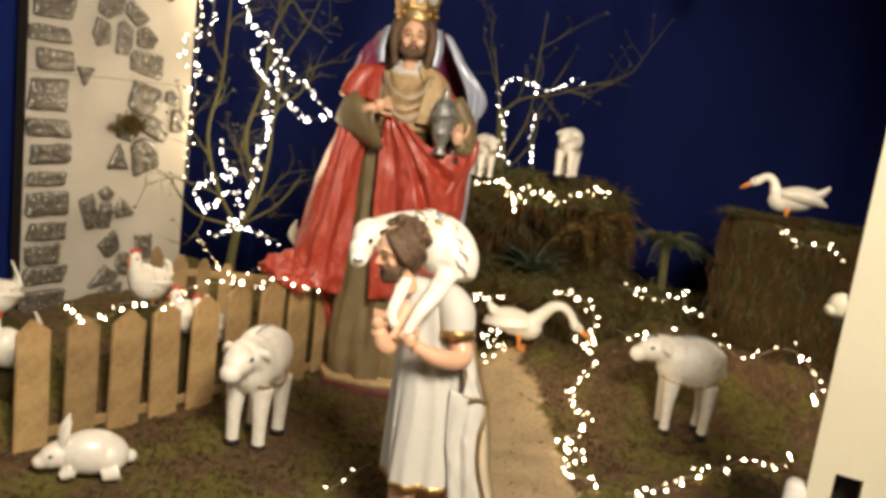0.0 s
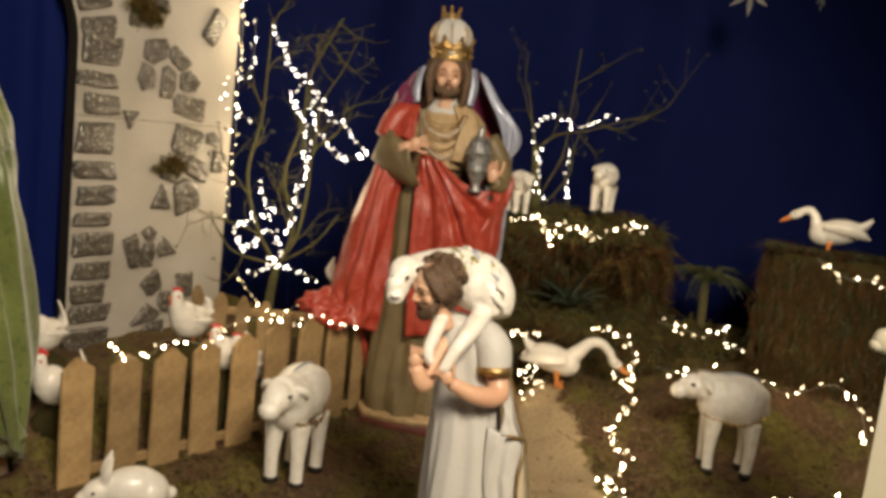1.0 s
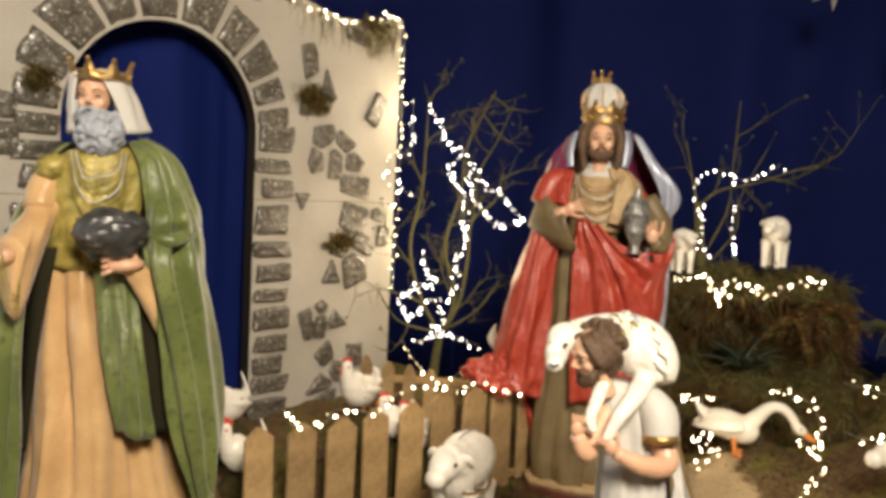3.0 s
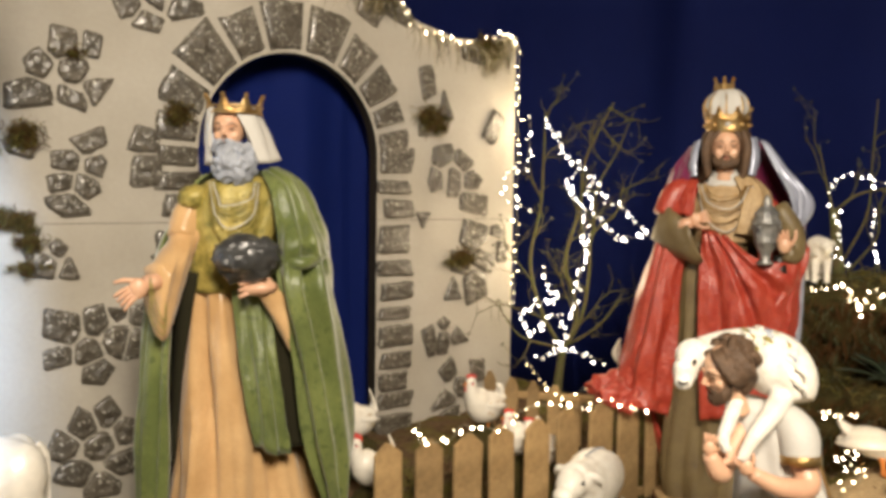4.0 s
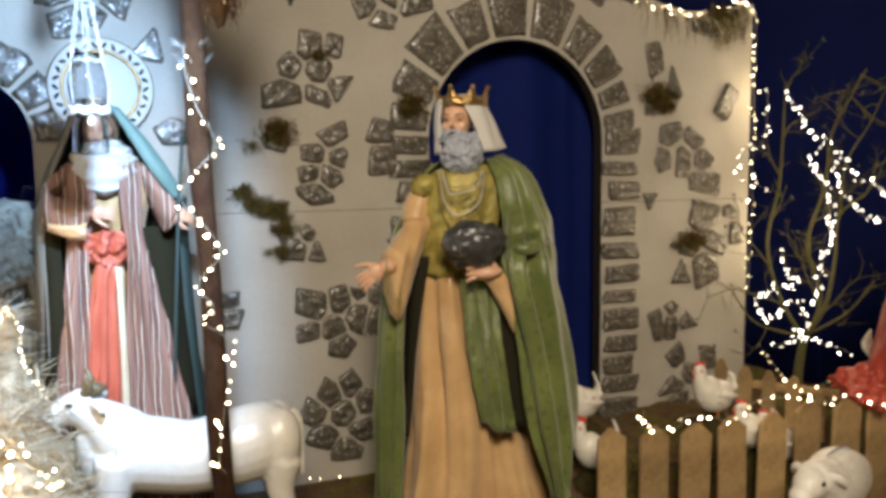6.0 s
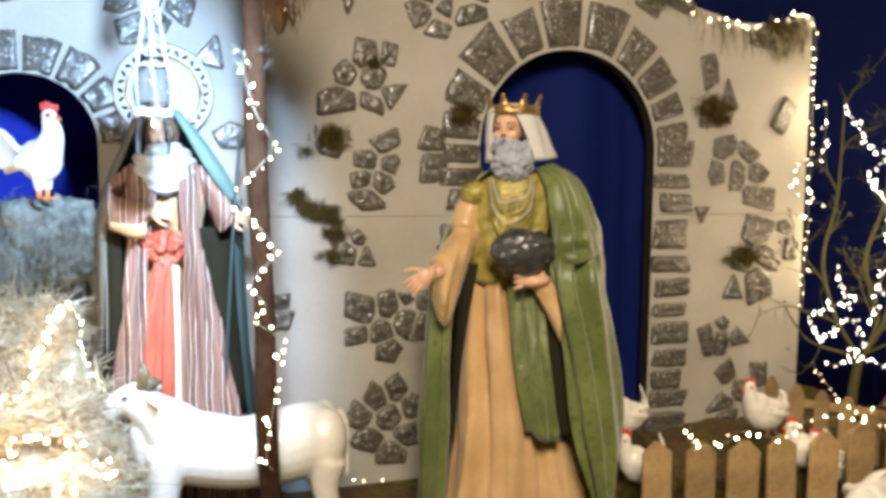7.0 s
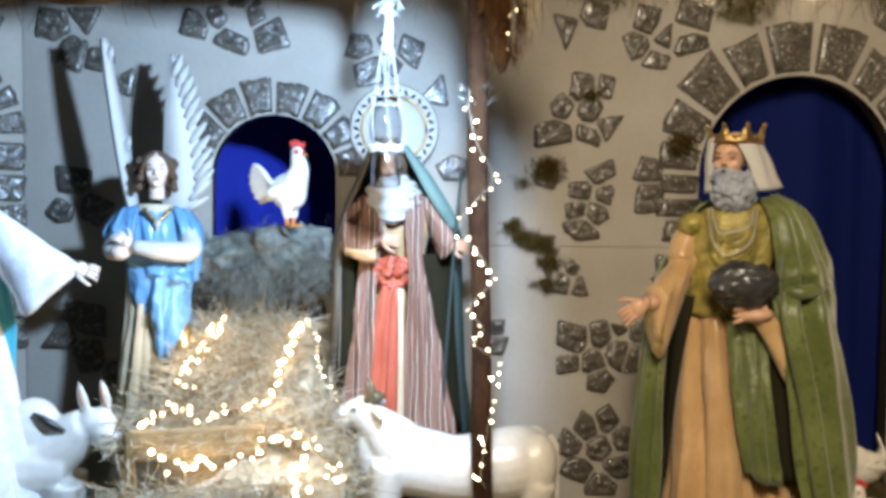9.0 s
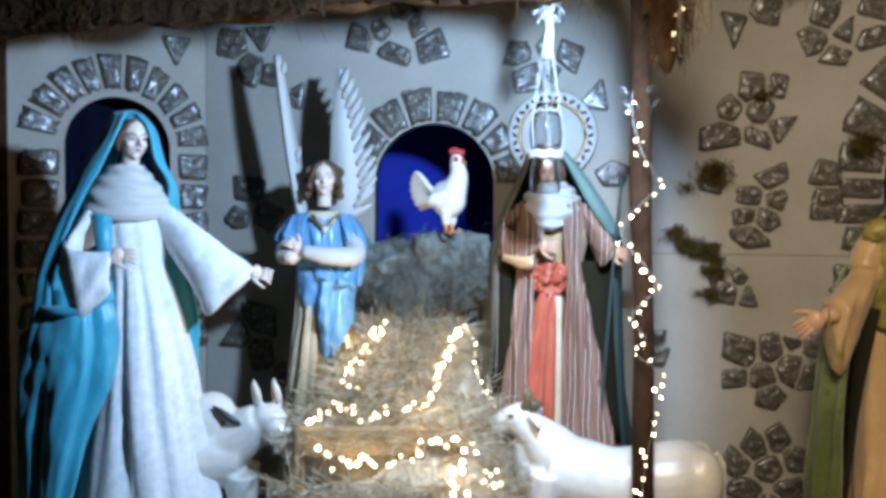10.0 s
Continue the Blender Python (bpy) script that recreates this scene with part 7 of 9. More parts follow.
def build_bull():
    clay = bmesh.new()
    tube(clay, [(-0.11, 0, 0.405), (0.0, 0, 0.380), (0.09, 0, 0.362), (0.20, 0, 0.372), (0.30, 0, 0.388), (0.36, 0, 0.385)], [0.108, 0.108, 0.106, 0.112, 0.112, 0.085], 0, 20, 6)
    tube(clay, [(-0.07, 0, 0.42), (-0.115, 0, 0.465), (-0.155, 0, 0.505), (-0.195, 0, 0.535)], [0.10, 0.088, 0.066, 0.052], 0, 18, 5, 0.9)
    tube(clay, [(-0.185, 0, 0.47), (-0.178, 0, 0.40), (-0.15, 0, 0.30)], [0.030, 0.036, 0.03], 0, 12, 4)
    ball(clay, (-0.205, 0, 0.547), (0.058, 0.050, 0.044), 0, (0, -34, 0), 18)
    tube(clay, [(-0.22, 0, 0.545), (-0.262, 0, 0.523), (-0.285, 0, 0.513)], [0.042, 0.034, 0.031], 0, 14, 4)
    for sy in (-1, 1):
        tube(clay, [(-0.165, sy * 0.045, 0.565), (-0.145, sy * 0.075, 0.558), (-0.135, sy * 0.095, 0.54)], [0.014, 0.018, 0.007], 0, 8, 3)
        tube(clay, [(-0.11, sy * 0.06, 0.40), (-0.125, sy * 0.06, 0.27), (-0.115, sy * 0.06, 0.15), (-0.11, sy * 0.06, 0.015)], [0.062, 0.044, 0.032, 0.03], 0, 12, 4)
        ball(clay, (0.335, sy * 0.048, 0.382), (0.068, 0.064, 0.108), 0, (0, 10, 0), 18)
        tube(clay, [(0.345, sy * 0.06, 0.34), (0.335, sy * 0.06, 0.25), (0.352, sy * 0.06, 0.16), (0.325, sy * 0.06, 0.015)], [0.058, 0.042, 0.032, 0.03], 0, 12, 4)
    tube(clay, [(0.385, 0.0, 0.47), (0.410, 0.0, 0.43), (0.414, 0.0, 0.33), (0.408, 0, 0.26)], [0.013, 0.011, 0.009, 0.014], 0, 8, 3)
    bm = melted(clay, 0.008, 3)
    for sy in (-1, 1):
        tube(bm, [(-0.185, sy * 0.024, 0.585), (-0.172, sy * 0.046, 0.610), (-0.185, sy * 0.052, 0.640)], [0.015, 0.011, 0.003], 2, 8, 4)
        ball(bm, (-0.225, sy * 0.044, 0.560), (0.011, 0.006, 0.008), 1, seg=8)
        ball(bm, (-0.312, sy * 0.013, 0.520), (0.005, 0.005, 0.004), 1, seg=6)
    ball(bm, (-0.292, 0, 0.497), (0.024, 0.027, 0.011), 3, seg=10)
    ball(bm, (-0.165, 0, 0.592), (0.034, 0.034, 0.020), 2, seg=12, rough=0.4)
    return thing("bull", bm, ["paint", "dark", "olive", "skin"], round_eye(60, 2.35), "white glazed standing bull figurine with small horns", "statue", "")


def build_donkey():
    clay = bmesh.new()
    tube(clay, [(-0.20, 0, 0.42), (-0.32, 0.02, 0.43), (-0.50, 0.04, 0.42), (-0.60, 0.05, 0.41)], [0.095, 0.12, 0.125, 0.09], 0, 18, 5)
    ball(clay, (-0.30, 0.0, 0.52), (0.085, 0.075, 0.105), 0, (0, 15, 0), 18)
    tube(clay, [(-0.25, 0, 0.46), (-0.19, -0.025, 0.505), (-0.145, -0.05, 0.545)], [0.09, 0.074, 0.055], 0, 16, 4)
    ball(clay, (-0.120, -0.058, 0.543), (0.056, 0.050, 0.050), 0, (0, 30, 0), 16)
    tube(clay, [(-0.115, -0.065, 0.545), (-0.085, -0.095, 0.500), (-0.066, -0.118, 0.466)], [0.050, 0.040, 0.036], 0, 14, 4)
    for x, y, lean in ((-0.150, -0.045, -0.020), (-0.092, -0.030, -0.018)):
        tube(clay, [(x, y, 0.570), (x + 0.35 * lean, y - 0.008, 0.610), (x + 0.75 * lean, y - 0.006, 0.645), (x + lean, y, 0.672)], [0.013, 0.020, 0.015, 0.005], 0, 10, 4, 0.55)
    for sy in (-1, 1):
        tube(clay, [(-0.20, sy * 0.055, 0.38), (-0.20, sy * 0.055, 0.26), (-0.195, sy * 0.055, 0.16), (-0.20, sy * 0.055, 0.012)], [0.055, 0.040, 0.032, 0.03], 0, 12, 4)
        tube(clay, [(-0.55, 0.04 + sy * 0.055, 0.36), (-0.57, 0.04 + sy * 0.055, 0.18), (-0.55, 0.04 + sy * 0.055, 0.012)], [0.06, 0.034, 0.03], 0, 12, 4)
    bm = melted(clay, 0.007, 3)
    ball(bm, (-0.124, -0.108, 0.536), (0.010, 0.005, 0.006), 1, (0, 0, 0), 8)
    ball(bm, (-0.070, -0.088, 0.528), (0.005, 0.009, 0.006), 1, (0, 0, 20), 8)
    ball(bm, (-0.060, -0.130, 0.462), (0.030, 0.026, 0.024), 2, (0, 30, 0), 14)
    for dx in (-0.016, 0.014):
        ball(bm, (-0.056 + dx, -0.154, 0.464), (0.005, 0.003, 0.005), 1, seg=6)
    # dark painted mane along the neck
    tube(bm, [(-0.285, -0.066, 0.592), (-0.262, -0.078, 0.578), (-0.232, -0.083, 0.556), (-0.205, -0.088, 0.540)], [0.005, 0.011, 0.012, 0.005], 1, 8, 4)
    for dx in (-0.152, -0.094):
        tube(bm, [(dx - 0.003, -0.058, 0.590), (dx - 0.012, -0.062, 0.625), (dx - 0.018, -0.054, 0.655)], [0.003, 0.007, 0.002], 2, 6, 4, 0.5)
    return thing("donkey", bm, ["paint", "dark", "skin"], round_eye(80.5, 2.45), "white glazed donkey figurine with upright ears", "statue", "")


lamb = build_lamb()
twin = copy_thing(lamb, round_eye(12.3, 2.46, 0.0, 65))
tagged(twin, "white glazed lamb figurine turned towards the fence")
build_goose("goose", round_eye(-21.5, 3.75, 0.802) @ Matrix.Scale(0.93, 4), ([(0.03, 0, 0.10), (0.0, 0, 0.135), (-0.012, 0, 0.170), (-0.035, 0, 0.195), (-0.065, 0, 0.190), (-0.085, 0, 0.170)], [0.04, 0.028, 0.021, 0.019, 0.018, 0.019]), "white goose figurine with orange beak on a mossy block", "geese of the crib")
build_goose("goose", round_eye(-7.3, 3.40, 0.125, 180), ([(0.02, 0, 0.12), (-0.02, 0, 0.165), (-0.06, 0, 0.205), (-0.105, 0, 0.21), (-0.145, 0, 0.175), (-0.165, 0, 0.135)], [0.042, 0.03, 0.023, 0.02, 0.018, 0.019]), "white goose figurine stooping to feed beside the path", "geese of the crib")
build_hen(round_eye(20.0, 3.06, 0.258, 38) @ Matrix.Scale(0.92, 4), "plump white hen with red comb perched by the wall", 0.8, 0.0)
build_hen(round_eye(17.2, 2.86, 0.205, 30) @ Matrix.Scale(0.8, 4), "white hen with red comb behind the picket fence", 0.9, 0.1)
build_hen(round_eye(15.6, 2.95, 0.14, 20) @ Matrix.Scale(0.85, 4), "gold-flecked white hen crouching behind the pickets", 0.7, 0.2)
build_hen(round_eye(28.1, 2.66, 0.15, 25) @ Matrix.Scale(0.85, 4), "white hen with large red wattle behind the end picket", 1.5, 0.5)
build_hen(round_eye(29.2, 2.9, 0.25, 40) @ Matrix.Scale(0.85, 4), "white hen with raised tail beside the doorway", 0.9, 0.5)
build_hen(round_eye(9.2, 3.35, 0.36, 160), "white hen perched beside the red mantle", 0.8, 0.5)
# low moss cushions that the hens by the wall sit on
for az, far, z in ((20.0, 3.06, 0.258), (17.2, 2.86, 0.205), (28.1, 2.66, 0.15), (29.2, 2.9, 0.25)):
    place = round_eye(az, far)
    low = height(place.translation.x, place.translation.y)
    bm = bmesh.new()
    ball(bm, (0, 0.01, 0.0), (0.085, 0.075, z - low + 0.012), 0, (0, 0, 0), 24, 0.18, 18)
    place.translation.z = low
    thing("moss_cushion", bm, ["moss"], place, "dark moss cushion with a white hen sitting on it", "moss", "moss cushions by the wall")
build_rooster()
build_rabbit()
build_bull()
build_donkey()


# ---- fences ----
def picket_mesh(w, h, thick, seed):
    rnd = random.Random(seed)
    bm = bmesh.new()
    hw = w / 2
    tip = 0.035 + rnd.uniform(-0.004, 0.006)
    out = [(-hw, -0.02), (hw, -0.02), (hw + rnd.uniform(-0.002, 0.002), h - tip), (rnd.uniform(-0.006, 0.006) + 0.008, h), (-0.008, h), (-hw + rnd.uniform(-0.002, 0.002), h - tip)]
    rings = [[(x * k, y, z) for x, z in out] for k, y in ((0.94, -thick / 2), (1.0, -thick / 2 + 0.004), (1.0, thick / 2 - 0.004), (0.94, thick / 2))]
    loft(bm, rings)
    return mesh_of("picket", bm, ["wood"], smooth=False)


def build_fence(name, line, heights, width, label, rails):
    fence = empty(name, Matrix.Translation((*line[0], 0)), label, "fence", "picket fences")
    inv = fence.matrix_world.inverted()
    n = len(heights)
    a, b = Vector((*line[0], 0)), Vector((*line[1], 0))
    turn = math.degrees(math.atan2(b.y - a.y, b.x - a.x))
    for i, h in enumerate(heights):
        p = a.lerp(b, i / (n - 1))
        z = height(p.x, p.y)
        part("picket", picket_mesh(width * random.uniform(0.92, 1.08), h, 0.016, i * 7 + n), None, fence, m=inv @ pose(p.x, p.y, z, 0, random.uniform(-1.2, 1.2), turn + random.uniform(-3, 3)))
    for rz in rails:
        bm = bmesh.new()
        p0, p1 = inv @ a.lerp(b, -0.02), inv @ a.lerp(b, 1.02)
        mid, length = (p0 + p1) / 2, (p1 - p0).length
        box(bm, (0, 0.017, 0), (length, 0.014, 0.032), bevel=0.003)
        part("rail", bm, "wood", fence, m=Matrix.Translation((mid.x, mid.y, rz)) @ Matrix.Rotation(radians(turn), 4, "Z"), smooth=False)
    return fence


build_fence("picket_fence", ((-1.105, 2.165), (-0.43, 3.10)), [0.385, 0.375, 0.38, 0.385, 0.39, 0.40, 0.40, 0.395, 0.39], 0.106, "low fence of pale pine pickets along the path", (0.03,))
build_fence("picket_fence", ((-1.15, 3.22), (-0.70, 3.30)), [0.29, 0.27, 0.25, 0.23, 0.20, 0.18], 0.052, "low rear fence of narrow pine pickets by the wall", (0.30,))

# ---- strands, tufts and foliage ----
def strands(name, items, mats, m=None, label="", category="", parent=None, sides=3):
    """Many thin bent blades in one mesh. Items: (start, middle, end, radius, slot)."""
    verts, faces, slots = [], [], []
    for a, b, c, r, slot in items:
        a, b, c = Vector(a), Vector(b), Vector(c)
        d = (c - a).normalized() if (c - a).length > 1e-6 else Vector((0, 0, 1))
        u = d.orthogonal().normalized()
        w = d.cross(u)
        k = len(verts)
        for p, q in ((a, r), (b, r * 0.9), (c, r * 0.35)):
            for i in range(sides):
                t = 2 * math.pi * i / sides
                verts.append(p + q * (math.cos(t) * u + math.sin(t) * w))
        for j in (0, sides):
            for i in range(sides):
                faces.append((k + j + i, k + j + (i + 1) % sides, k + j + sides + (i + 1) % sides, k + j + sides + i))
                slots.append(slot)
    me = bpy.data.meshes.new(name)
    me.from_pydata(verts, [], faces)
    me.polygons.foreach_set("material_index", slots)
    for x in mats:
        me.materials.append(M[x])
    me.shade_smooth()
    ob = new(name, me)
    if parent is not None:
        ob.parent = parent
        return tagged(ob, label, kind="stuff")
    ob.matrix_world = m or Matrix()
    return tagged(ob, label, category, kind="stuff")


def jitter(r):
    return Vector((random.uniform(-r, r), random.uniform(-r, r), random.uniform(-r, r)))


def tuft(c, n, size, r, slots=(0,), drop=0.0, wide=(1, 1, 1)):
    """Strands of a moss clump round c."""
    out = []
    for _ in range(n):
        a = Vector(c) + Vector([random.gauss(0, 0.38) * size * w for w in wide])
        d = Vector((random.gauss(0, 1), random.gauss(0, 1), random.gauss(0, 1) - drop)).normalized() * size * random.uniform(0.3, 0.75)
        out.append((a, a + d * 0.5 + jitter(size * 0.12), a + d + Vector((0, 0, -0.12 * size)), r * random.uniform(0.6, 1.3), random.choice(slots)))
    return out


def furred(bm, count, length, r, slot, droop=0.7):
    """Strands rooted all over a form, hanging a little, in clumps of uneven length."""
    faces = [f for f in bm.faces if f.normal.y < 0.35 or f.normal.z > 0.3]
    areas = np.cumsum([f.calc_area() for f in faces])
    out = []
    for _ in range(count):
        f = faces[int(np.searchsorted(areas, random.random() * areas[-1]))]
        a, n = f.calc_center_median() + jitter(0.008), f.normal
        clump = 0.6 + 0.9 * max(0.0, 0.5 + noise.noise((a.x * 11, a.y * 11, a.z * 11)))
        d = (n * 0.7 + Vector((random.gauss(0, 0.5), random.gauss(0, 0.4), random.gauss(-droop, 0.45)))).normalized() * length * clump * random.uniform(0.4, 1.0)
        out.append((a - n * 0.006, a + d * 0.5 + n * 0.012, a + d + Vector((0, 0, -0.012)), r * random.uniform(0.5, 1.4), slot(a, n)))
    return out


def lump(bm, c, r, mi=0, rough=0.35, seg=26, freq=14):
    ball(bm, c, r, mi, (0, 0, 0), seg, rough, freq)


# ---- the stable ----
def build_stable():
    post = empty("stable_post", round_eye(56, 2.1), "slanting dark wooden post wound with wire and fibre", "post")
    bm = bmesh.new()
    pts = [(0.018 - 0.029 * z + 0.003 * math.sin(9 * z), 0.003 * math.cos(7 * z), z) for z in np.linspace(-0.02, 2.0, 14)]
    tube(bm, pts, [0.028 + 0.0015 * math.sin(5 * i) for i in range(14)], 0, 14, 3)
    part("shaft", bm, "darkwood", post)
    bm = bmesh.new()
    for x, z, rx, rz in ((0.012, 1.80, 0.044, 0.12), (0.030, 1.70, 0.036, 0.10), (0.040, 1.62, 0.026, 0.065), (-0.012, 1.88, 0.055, 0.07)):
        lump(bm, (x, -0.018, z), (rx, rx, rz), 0, 0.5, 22, 16)
    bm = melted(bm, 0.006, 1)
    part("fibre_wrap", bm, "thatch", post, "brown coconut fibre bound round the post")
    items = []
    for _ in range(520):
        z = random.uniform(1.58, 1.93)
        a = random.uniform(3.0, 6.5)
        r = 0.040 + 0.010 * random.random() - 0.012 * (z < 1.66)
        p = Vector((0.018 + (0.022 if z < 1.76 else 0.0) + r * math.cos(a), -0.018 + r * math.sin(a), z))
        out = Vector((math.cos(a), math.sin(a), 0))
        d = out * random.uniform(0.002, 0.014) + Vector((random.gauss(0, 0.008), 0, -random.uniform(0.015, 0.05)))
        items.append((p, p + d * 0.5 + out * 0.006, p + d, 0.0013, 0))
    # straw hanging beside the fibre
    for _ in range(150):
        p = Vector((random.gauss(0.105, 0.014), random.gauss(-0.01, 0.012), random.uniform(1.74, 1.95)))
        e = p + Vector((random.gauss(0.002, 0.012), random.gauss(0, 0.01), -random.uniform(0.07, 0.18)))
        items.append((p, (p + e) / 2 + jitter(0.008), e, 0.0014, random.choice((1, 1, 0))))
    strands("dry_grass", items, ["thatch", "hay"], parent=post)
    items = []
    for z in (1.50, 1.46):
        for k in range(8):
            a = random.uniform(0, 6.28)
            s = Vector((-0.025 + 0.03 * math.cos(a), 0.03 * math.sin(a), z))
            e = s + Vector((0.028 * math.cos(a), 0.03 * math.sin(a), random.uniform(-0.03, 0.03)))
            items.append((s, (s + e) / 2 + Vector((0, 0, 0.008)), e, 0.002, 0))
    strands("tinsel", items, ["silverleaf"], parent=post, label="silver tinsel leaves")
    # roof: bark-covered front beam, rafters and boards that lean on the wall
    roof = empty("stable_roof", WALL, "dark bark and thatch roof with ragged moss", "roof")
    bm = bmesh.new()
    pts = [(s, -0.82 + 0.012 * math.sin(5 * s), 1.745 + 0.055 * (s + 1.1) + 0.008 * math.sin(9 * s)) for s in np.linspace(-2.1, 0.17, 22)]
    tube(bm, pts, [0.045 + 0.012 * math.sin(3.7 * i) for i in range(22)], 0, 14, 3)
    part("front_beam", bm, "thatch", roof)
    for i in range(16):
        s = -2.05 + 0.145 * i
        bm = bmesh.new()
        box(bm, (0, 0, 0), (0.138, 0.98, 0.018), bevel=0.004)
        z0 = 1.81 + 0.055 * (s + 1.1)
        part("roof_board", bm, "darkwood", roof, smooth=False, m=Matrix.Translation((s, -0.42, z0 + 0.10)) @ Matrix.Rotation(radians(11 + random.uniform(-1, 1)), 4, "X"))
    items = []
    for i in range(14):
        s = -2.06 + 0.165 * i
        w, deep = random.uniform(0.15, 0.20), random.uniform(0.10, 0.15)
        bm = bmesh.new()
        rings = []
        for u in np.linspace(-0.5, 0.5, 9):
            low = -deep * 0.5 + 0.012 * noise.noise((u * 5 + i, 3.0, 0)) + 0.006 * random.uniform(-1, 1)
            out = -0.022 + 0.008 * noise.noise((u * 8, i * 1.7, 2))
            rings.append([(u * w, 0.014, low), (u * w, out, low + 0.006), (u * w, out - 0.004, 0.0), (u * w, out, deep * 0.5), (u * w, 0.014, deep * 0.5)])
        loft(bm, rings)
        part("bark_slab", bm, "darkwood", roof, smooth=False, m=pose(s, -0.875 - 0.006 * (i % 2), 1.768 + 0.055 * (s + 1.1) + random.uniform(-0.012, 0.012), 0, random.uniform(-5, 0), 0))
    for _ in range(700):
        s = random.choice((random.uniform(-2.05, 0.18), random.gauss(-1.35, 0.05), random.gauss(-0.75, 0.06), random.gauss(0.0, 0.06)))
        z = 1.745 + 0.055 * (s + 1.1) + random.uniform(-0.035, 0.06)
        a = Vector((s, -0.895 - random.uniform(0, 0.012), z))
        length = random.uniform(0.02, 0.075) * (1.7 if random.random() < 0.12 else 1)
        items.append((a, a + Vector((random.gauss(0, 0.012), -0.02, -0.3 * length)), a + Vector((random.gauss(0, 0.022), -0.008, -length)), 0.0014, random.choice((0, 0, 1))))
    strands("hanging_fibre", items, ["thatch", "moss"], parent=roof)
    # upright board that closes the stable at its far side
    bm = bmesh.new()
    box(bm, (-0.78, -0.03, 1.0), (0.17, 0.05, 2.0), bevel=0.006)
    thing("stable_board", bm, ["darkwood"], LEFT_WALL, "dark upright board closing the side of the stable", "board", smooth=False)


def build_manger():
    crib = empty("manger", round_eye(72, 2.4), "hay-filled wooden manger covered with loose straw", "manger")
    bm = bmesh.new()
    rings = []
    for u in np.linspace(0, 1, 12):
        y, z = -0.10 + 0.44 * u, 0.545 + 0.235 * u - 0.02 * math.sin(3.14 * u)
        x0, x1 = -0.40 + 0.22 * u, 0.06 + 0.12 * u
        rings.append([(x0, y, 0.02), (x0 - 0.005, y, z - 0.03)] + [(x0 + (x1 - x0) * k / 9, y, z + 0.014 * noise.noise((k * 1.3, u * 6, 0)) - 0.015 * (k in (0, 9))) for k in range(10)] + [(x1 + 0.005, y, z - 0.03), (x1, y, 0.02)])
    loft(bm, rings)
    part("hay_bed", bm, "hay", crib)
    bm = bmesh.new()
    for c, r in (((-0.18, -0.20, 0.20), (0.28, 0.14, 0.20)), ((0.02, -0.15, 0.22), (0.24, 0.16, 0.26)), ((0.13, 0.0, 0.32), (0.13, 0.20, 0.22)), ((-0.33, -0.12, 0.18), (0.14, 0.12, 0.18)), ((0.12, 0.16, 0.45), (0.10, 0.16, 0.24))):
        lump(bm, c, r, 0, 0.2, 22, 12)
    part("hay_heap", melted(bm, 0.02, 2), "hay", crib)
    for x, z, w in ((-0.195, 0.512, 0.38),):
        bm = bmesh.new()
        box(bm, (x, -0.185, z), (w, 0.022, 0.085), bevel=0.005)
        part("front_plank", bm, "wood", crib, "amber-lit pine plank", smooth=False)
    for x in (-0.38, -0.03):
        bm = bmesh.new()
        box(bm, (x, -0.165, 0.24), (0.045, 0.03, 0.50), bevel=0.005)
        part("leg", bm, "wood", crib, smooth=False)
    items = []

    def strew(n, place, spread, r=0.0019):
        for _ in range(n):
            a, up = place()
            d = Vector((random.gauss(0, 1), random.gauss(0, 1), random.gauss(0, 0.55))).normalized() * spread * random.uniform(0.35, 1)
            items.append((a, a + d * 0.5 + Vector(up) * 0.014 * random.random() + jitter(0.008), a + d + Vector(up) * 0.006, r * random.uniform(0.6, 1.4), random.choice((0, 0, 0, 0, 1))))

    def bed():
        u, w = random.random(), random.random()
        x0, x1 = -0.40 + 0.22 * u, 0.06 + 0.12 * u
        return Vector((x0 + (x1 - x0) * w, -0.11 + 0.45 * u, 0.552 + 0.235 * u)), (0, 0, 1)

    def lip():
        return Vector((random.uniform(-0.42, 0.08), -0.12 - random.uniform(0, 0.05), 0.55 - random.uniform(0, 0.05))), (0, -1, -0.6)

    def heap():
        a = random.uniform(0, 3.14)
        x = -0.10 + 0.36 * math.cos(a) * random.random() ** 0.5
        return Vector((x, -0.31 + 0.08 * abs(x + 0.1) + random.uniform(-0.03, 0.06), random.uniform(0.08, 0.42))), (0, -1, 0.3)

    def side():
        z = random.uniform(0.1, 0.62)
        return Vector((0.26 - 0.22 * max(0, z - 0.3) + random.uniform(-0.16, 0.02), -0.12 + random.uniform(-0.12, 0.30) * (0.5 + z), z)), (0.4, -0.6, 0.5)

    strew(2600, bed, 0.15)
    strew(600, lip, 0.13)
    strew(2400, heap, 0.15)
    strew(2000, side, 0.13)
    strands("straw", items, ["hay", "wood"], parent=crib, label="loose pale straw")



